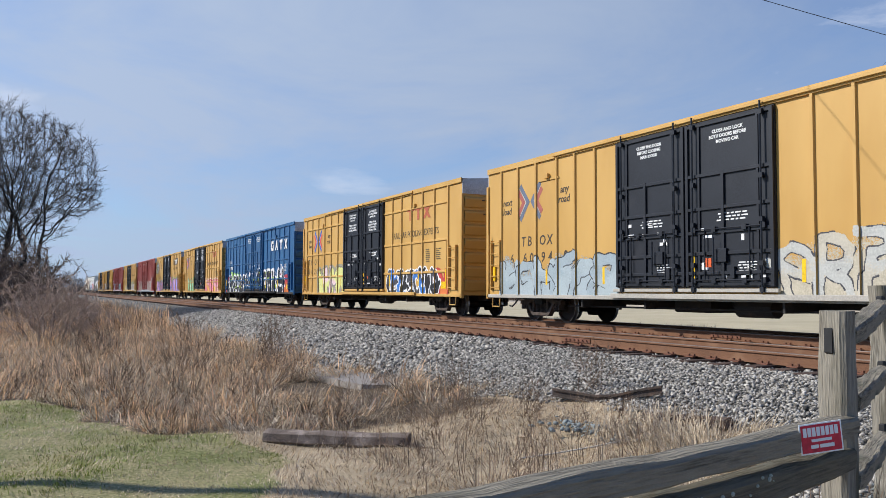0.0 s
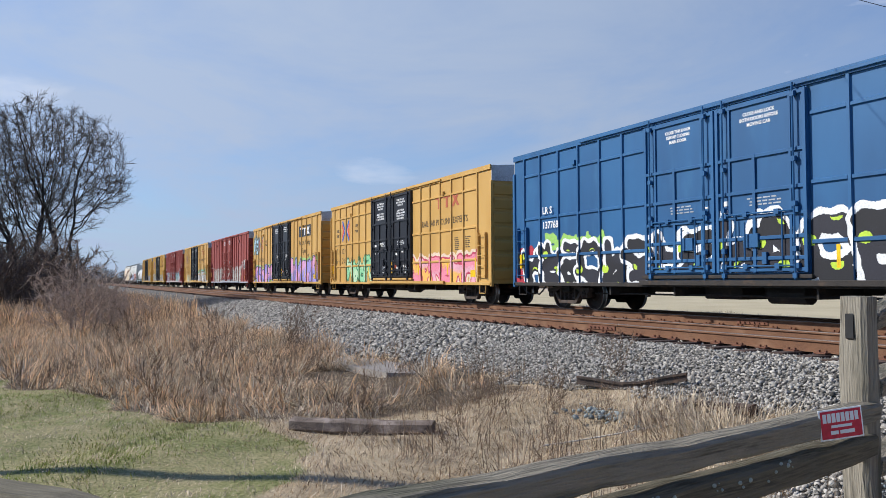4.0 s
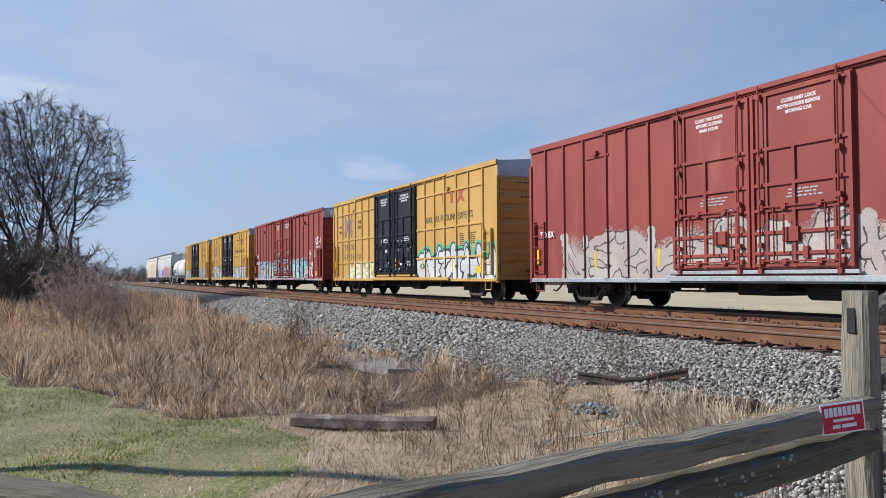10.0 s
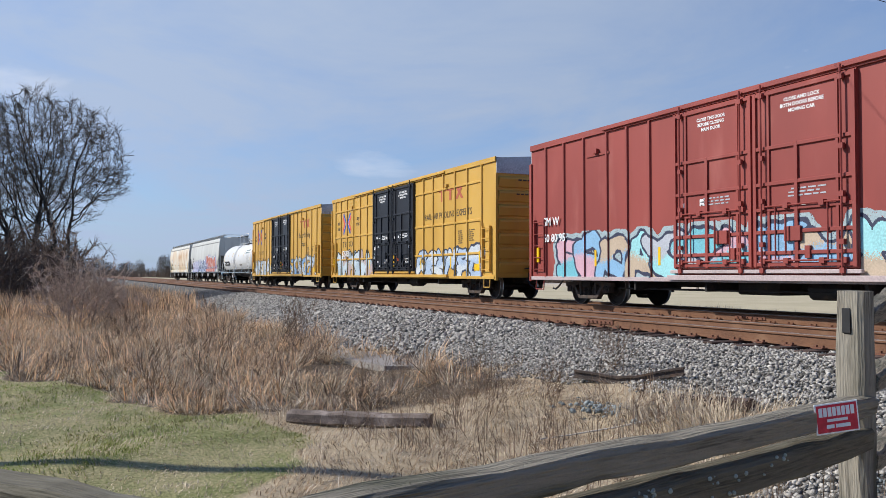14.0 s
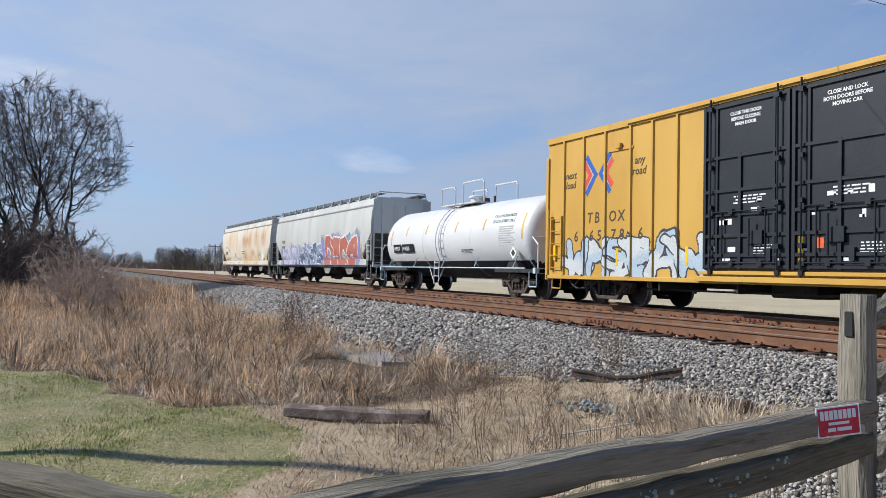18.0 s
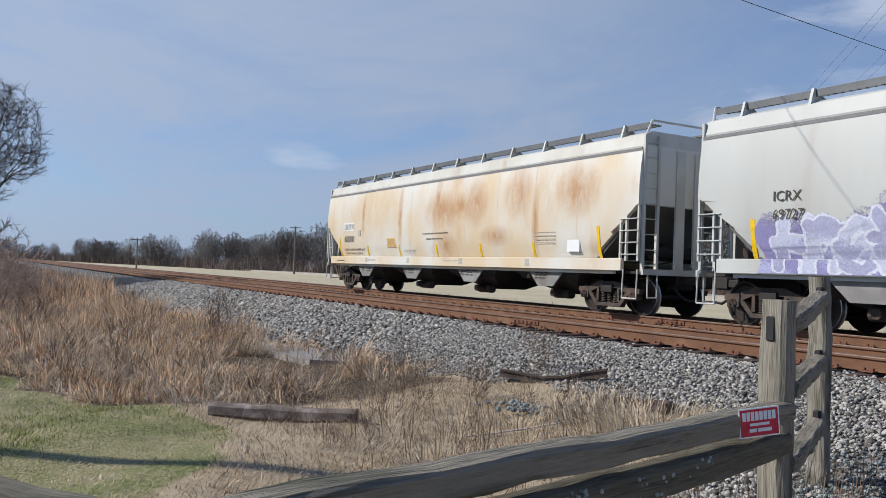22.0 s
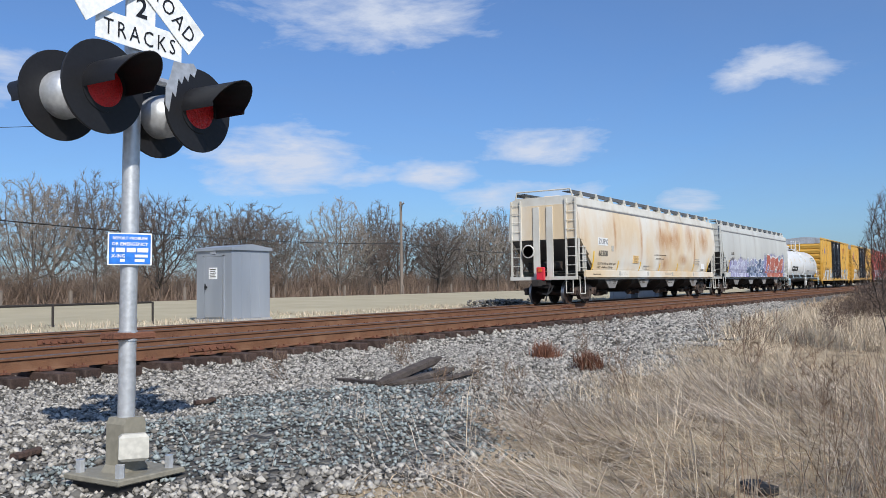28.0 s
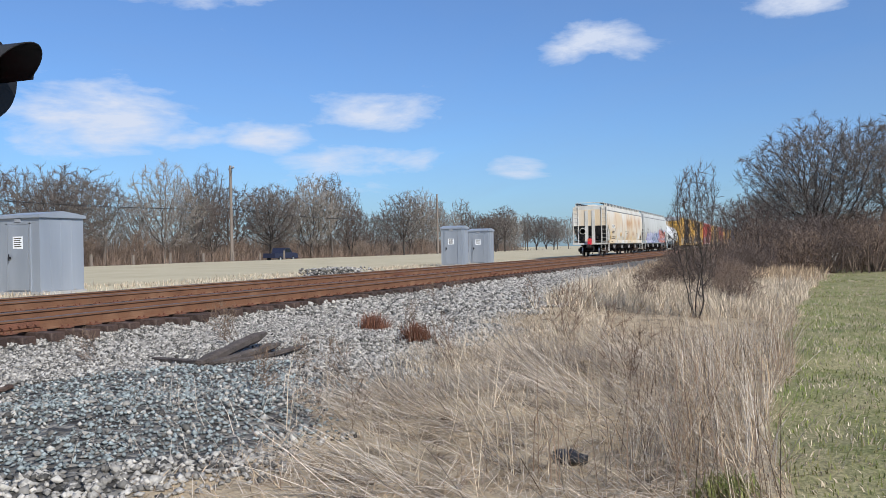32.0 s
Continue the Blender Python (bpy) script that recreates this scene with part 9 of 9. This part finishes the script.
blades("dead_grass", x[1::2], y[1::2], rng.uniform(0.06, 0.22, len(x))[1::2], 0.0032, 1.15, 0.6, GREYGRASS, "grey tangled straw tufts")
x, y = clumped(1900, 6.4, 13.5, -0.6, 0.75, 70, 0.16)
x, y = keep(x, y, verge(x, y))
blades("tall_grass", x[::2], y[::2], rng.uniform(0.35, 0.95, len(x))[::2], 0.0034, 0.42, 0.45, GREYGRASS, "stand of tall grey-brown stalks beside the mown verge", "grass")
blades("tall_grass", x[1::2], y[1::2], rng.uniform(0.3, 0.8, len(x))[1::2], 0.0036, 0.55, 0.6, STRAW, "tall straw stalks beside the mown verge", "grass")
x, y = clumped(600, 5.6, 14, -0.6, 1.6, 90, 0.15)
x, y = keep(x, y, verge(x, y))
blades("tall_grass", x, y, rng.uniform(0.4, 1.0, len(x)), 0.003, 0.4, 0.4, WEEDSTALK, "dark brown dead stalks in the tall grass", "grass")
x, y = clumped(8000, 3.9, 12, 0.3, 3.6, 150, 0.20)
x, y = keep(x, y, verge(x, y) & (y < toe(x) - 0.4))
blades("tall_grass", x, y, rng.uniform(0.4, 1.1, len(x)), 0.0042, 1.38, 0.15, GREYGRASS, "long grey stalks swept over the dead grass", "grass", 2.75, 0.4)
x, y = clumped(700, 5.0, 15, -0.6, 3.4, 90, 0.2)
x, y = keep(x, y, verge(x, y))
blades("tall_grass", x, y, rng.uniform(0.4, 0.8, len(x)), 0.003, 0.3, 0.3, PALEGRASS, "thin stalks standing out of the mat", "grass")
x, y = clumped(700, 4.6, 10.5, 2.2, 5.4, 110, 0.14)
blades("weed_stalks", x, y, rng.uniform(0.1, 0.45, len(x)), 0.0022, 0.9, 0.4, GREYGRASS, "sparse pale weed stalks on the gravel", "weeds")
x, y = clumped(26000, 18, 34, -1.6, 7.6, 700, 0.4)
x, y = keep(x, y, verge(x, y))
blades("tall_grass", x, y, rng.uniform(0.15, 0.55, len(x)), 0.009, 0.6, 0.7, PALEGRASS, "pale dry grass hummocks along the line", "grass")
x, y = clumped(16000, 32, 75, -1.8, 8.0, 900, 0.6)
x, y = keep(x, y, verge(x, y))
blades("tall_grass", x, y, rng.uniform(0.2, 0.7, len(x)), 0.016, 0.5, 0.6, STRAW, "dry grass farther along the line", "grass")
x, y = clumped(9000, 9, 17, 3.0, 5.6, 240, 0.28)
x, y = keep(x, y, verge(x, y))
blades("dead_grass", x, y, rng.uniform(0.08, 0.24, len(x)), 0.0045, 0.9, 0.5, PALEGRASS, "fluffy bleached grass edging the gravel")
x, y = clumped(16000, -60, 60, 18.6, 22.5, 1500, 0.5)
x, y = keep(x, y, ((x < -3.5) | (x > 5)))
blades("verge_grass", x, y, rng.uniform(0.06, 0.22, len(x)), 0.012, 0.5, 0.5, PALEGRASS, "dry grass verge beyond the tracks")
# brown scrub filling the foot of the belt and of the clump
x, y = rng.normal(10, 75, 60000), rng.uniform(68.5, 86, 60000)
x, y = keep(x, y, ~((x > 8) & (x < 13) & (y < 78)))
h = rng.uniform(0.8, 4.6, len(x)) * (0.75 + 0.25 * np.sin(x * 0.7) * np.sin(x * 0.23 + 1))
blades("undergrowth", x, y, h, 0.024, 0.55, 0.7, BUSHTWIG, "tangle of brown saplings and brambles", "undergrowth")
x, y = rng.uniform(46, 100, 9000), rng.uniform(-12, 4.5, 9000)
blades("undergrowth", x, y, rng.uniform(0.6, 2.8, len(x)), 0.016, 0.4, 0.5, BUSHTWIG, "brown scrub under the trackside clump", "undergrowth")
x, y = rng.uniform(-220, 290, 34000), rng.uniform(84, 110, 34000)
blades("far_woods", x, y, rng.uniform(2.5, 8.5, len(x)) * (0.75 + 0.25 * np.sin(x * 0.31) * np.sin(x * 0.11 + 1)), 0.055, 0.35, 0.6, TWIG2, "dense bare woods behind the tree belt", "woods")
u = rng.random(16000)
x, y = -130 - 320 * u, 88 - 74 * u ** 0.8 + rng.uniform(-6, 10, 16000)
blades("far_woods", x, y, rng.uniform(1.5, 5.2, len(x)) * (0.8 + 0.2 * np.sin(x * 0.21)), 0.09, 0.4, 0.6, TWIG2, "low line of bare woods far along the railway", "woods")
x, y = rng.uniform(-70, -44, 5000), rng.uniform(-13, 0.5, 5000)
blades("undergrowth", x, y, rng.uniform(0.6, 2.6, len(x)), 0.014, 0.4, 0.5, TWIG2, "brown scrub under the large trees", "undergrowth")
for k, (cx, cy) in enumerate(((12.8, 6.1), (11.4, 4.7))):
    n = 500
    blades("rust_weed", cx + rng.normal(0, 0.09, n), cy + rng.normal(0, 0.09, n), rng.uniform(0.12, 0.36, n), 0.006, 0.5, 0.4, RUSTPLATE, "small rust-red dead weed on the ballast", "weed")
n = 300
blades("green_tuft", 6.1 + rng.normal(0, 0.14, n), 0.15 + rng.normal(0, 0.12, n), rng.uniform(0.06, 0.16, n), 0.008, 0.5, 0.6, GREENBLADE, "fresh green tuft in the dead grass", "weed")


# ---- small things on the ground ----
def timber(name, label, p, q, w, h, seed, mat=TIE):
    t = thing(name, label, "timber")
    part("beam", rough_bar(Shape(), p, q, w, h, seed, 10, 0.97), mat, t)
    return t


def gz(x, y, d=0.0):
    return (x, y, float(land(x, y)) + d)


timber("old_sleeper", "discarded old wooden sleeper lying in the dead grass", gz(-9.65, 2.55, 0.05), gz(-8.65, 3.95, 0.06), 0.26, 0.16, 3, WORNTIE)
timber("broken_plank", "dark broken timber at the foot of the ballast", gz(-7.7, 6.6, 0.06), gz(-6.7, 6.9, 0.08), 0.2, 0.12, 5)
rp = thing("scrap_rail", "bent length of rusty scrap rail on the ballast edge", "rail")
pts = [Vector(gz(-9.85 + 0.28 * k, 6.72 + 0.155 * k, 0.10 + 0.05 * math.cos(k * 1.25))) for k in range(6)]
sh = Shape()
for p, q in zip(pts, pts[1:]):
    d = (q - p).normalized()
    n = Vector((-d.y, d.x, 0)).normalized()
    for w, z0, z1 in ((0.055, -0.08, -0.065), (0.012, -0.065, 0.0), (0.032, 0.0, 0.03)):
        k = len(sh.v)
        for c in (p, q):
            for s, z in ((-w, z0), (w, z0), (w, z1), (-w, z1)):
                sh.v.append(tuple(c + n * s + Vector((0, 0, z))))
        sh.f += [(k, k + 1, k + 5, k + 4), (k + 1, k + 2, k + 6, k + 5), (k + 2, k + 3, k + 7, k + 6), (k + 3, k, k + 4, k + 7), (k, k + 1, k + 2, k + 3), (k + 7, k + 6, k + 5, k + 4)]
part("bent_rail", sh, TRUCKRUST, rp)
sl = thing("concrete_slab", "pale broken concrete slab half buried in the ballast", "slab")
part("slab", Shape().extrude([(-16.6, 5.3), (-15.6, 4.85), (-13.4, 5.15), (-13.1, 5.6), (-14.3, 6.0), (-16.0, 5.9)], "z", -0.9, -0.72), paint((0.27, 0.24, 0.21)), sl)
dw = thing("driftwood", "dark weathered split log lying on the gravel", "log")
for k, (p, q, w) in enumerate((((8.75, 7.15, 0.03), (8.1, 5.85, 0.05), 0.09), ((8.0, 5.85, 0.05), (10.0, 6.35, 0.20), 0.15), ((8.1, 5.75, 0.04), (9.9, 6.05, 0.10), 0.12), ((8.3, 5.65, 0.03), (10.1, 5.8, 0.06), 0.08), ((8.6, 6.1, 0.03), (9.7, 6.6, 0.10), 0.09))):
    part("split_wood", rough_bar(Shape(), gz(*p), gz(*q), w, w * 0.7, 70 + k, 8, 0.5), DRIFT, dw)
db = thing("debris", "crumpled black scrap lying in the dead grass", "debris", m=pose(6.5, 1.28, float(land(6.5, 1.28)) + 0.03, 4, 8, 30))
part("scrap", rough_bar(Shape(), (-0.16, 0, 0), (0.14, 0.03, 0.02), 0.2, 0.09, 33, 6, 0.4), CABLE, db)
stk = thing("stick", "pale bleached stick lying on the dead grass", "stick")
part("stick", Shape().pipe([gz(-7.55, 4.75, 0.03), gz(-7.45, 5.1, 0.04), gz(-7.3, 5.5, 0.03), gz(-7.15, 5.85, 0.04)], 0.009, 6), DEADWOOD, stk)
rpz = thing("rusty_plate", "rusty steel plate lying at the road edge", "plate", m=pose(2.36, 6.32, float(road_z(6.32)) - 0.01, 6, 9, 25))
part("plate", Shape().box(-0.15, 0.15, -0.1, 0.1, -0.015, 0.02, 0.006), RUSTPLATE, rpz)
part("hole", Shape().tube((0.04, 0, 0.019), (0.04, 0, 0.023), 0.03, n=12), CABLE, rpz)
for k, (x, y) in enumerate(((4.05, 7.3), (4.6, 8.3), (-4.2, 7.5), (6.2, 6.9), (3.6, 5.7))):
    timber("wood_scrap", "small dark scrap of wood on the ballast", gz(x, y, 0.05), gz(x + 0.22, y + 0.06 * (-1) ** k, 0.06), 0.07, 0.05, 90 + k)
mk = thing("small_notice", "small white notice on a stake beside the mown verge", "sign", m=pose(53, -3.2, float(land(53, -3.2)), 0, 0, -80))
part("stake", Shape().box(-0.03, 0.03, -0.02, 0.02, 0, 0.75), POLEWOOD, mk)
part("panel", Shape().box(-0.16, 0.16, -0.04, -0.02, 0.5, 0.9), SIGNWHITE, mk)


# ---- movement ----
TRAIN = [(0.0, 0.00), (0.5, 5.23), (1.0, 10.47), (1.5, 15.71), (2.0, 20.95), (2.5, 26.19), (3.0, 31.44), (3.5, 36.69), (5.5, 57.77), (6.0, 63.07), (6.5, 68.37), (7.0, 73.69), (7.5, 79.01), (8.0, 84.34), (8.5, 89.67), (9.0, 95.01), (9.5, 100.34), (10.0, 105.68), (10.5, 111.02), (11.0, 116.36), (11.5, 121.70), (12.0, 127.03), (12.5, 132.34), (13.0, 137.64), (13.5, 142.93), (14.0, 148.24), (14.5, 153.59), (16.5, 175.25), (17.0, 180.75), (17.5, 186.27), (18.0, 191.81), (18.5, 197.36), (19.0, 202.90), (19.5, 208.42), (20.0, 213.91), (20.5, 219.38), (21.0, 224.83), (21.5, 230.28), (22.0, 235.73), (22.5, 241.21), (23.0, 246.68), (23.5, 252.08), (24.0, 257.42), (24.5, 262.73), (25.0, 267.74), (25.5, 273.44), (26.0, 278.47), (26.5, 283.71), (28.5, 305.12), (29.0, 310.26), (29.5, 315.39), (30.0, 320.52), (30.5, 325.65), (31.0, 330.80), (31.5, 335.96), (32.0, 341.12)]


def train_at(t):
    return float(np.interp(t, [a for a, _ in TRAIN], [b for _, b in TRAIN]))


def motions():
    times = [a for a, _ in TRAIN]
    for car, _ in CARS:
        p = car.matrix_basis.translation.copy()
        walk(car, [(t, pose(p.x + train_at(t), p.y, p.z)) for t in times])
    # wheels turn by the way that they roll
    n = FPS * 32
    for w in ROLLING:
        p = w.matrix_basis.translation.copy()
        walk(w, [(k / FPS, pose(p.x, p.y, p.z) @ Matrix.Rotation(train_at(k / FPS) / WHEEL_R, 4, "Y")) for k in range(0, n + 1)])
    walk(SILVER, [(0, pose(410, 65.0, -0.45, 0, 0, 180)), (24, pose(-66, 65.0, -0.45, 0, 0, 180)), (32, pose(-225, 65.0, -0.45, 0, 0, 180))])
    walk(NAVY, [(0, pose(-540, 62.0, -0.45)), (31, pose(75.5, 62.0, -0.45)), (32, pose(95.4, 62.0, -0.45))])
    walk(PALE, [(0, pose(-77, 65.0, -0.45, 0, 0, 180)), (32, pose(-700, 65.0, -0.45, 0, 0, 180))])


motions()
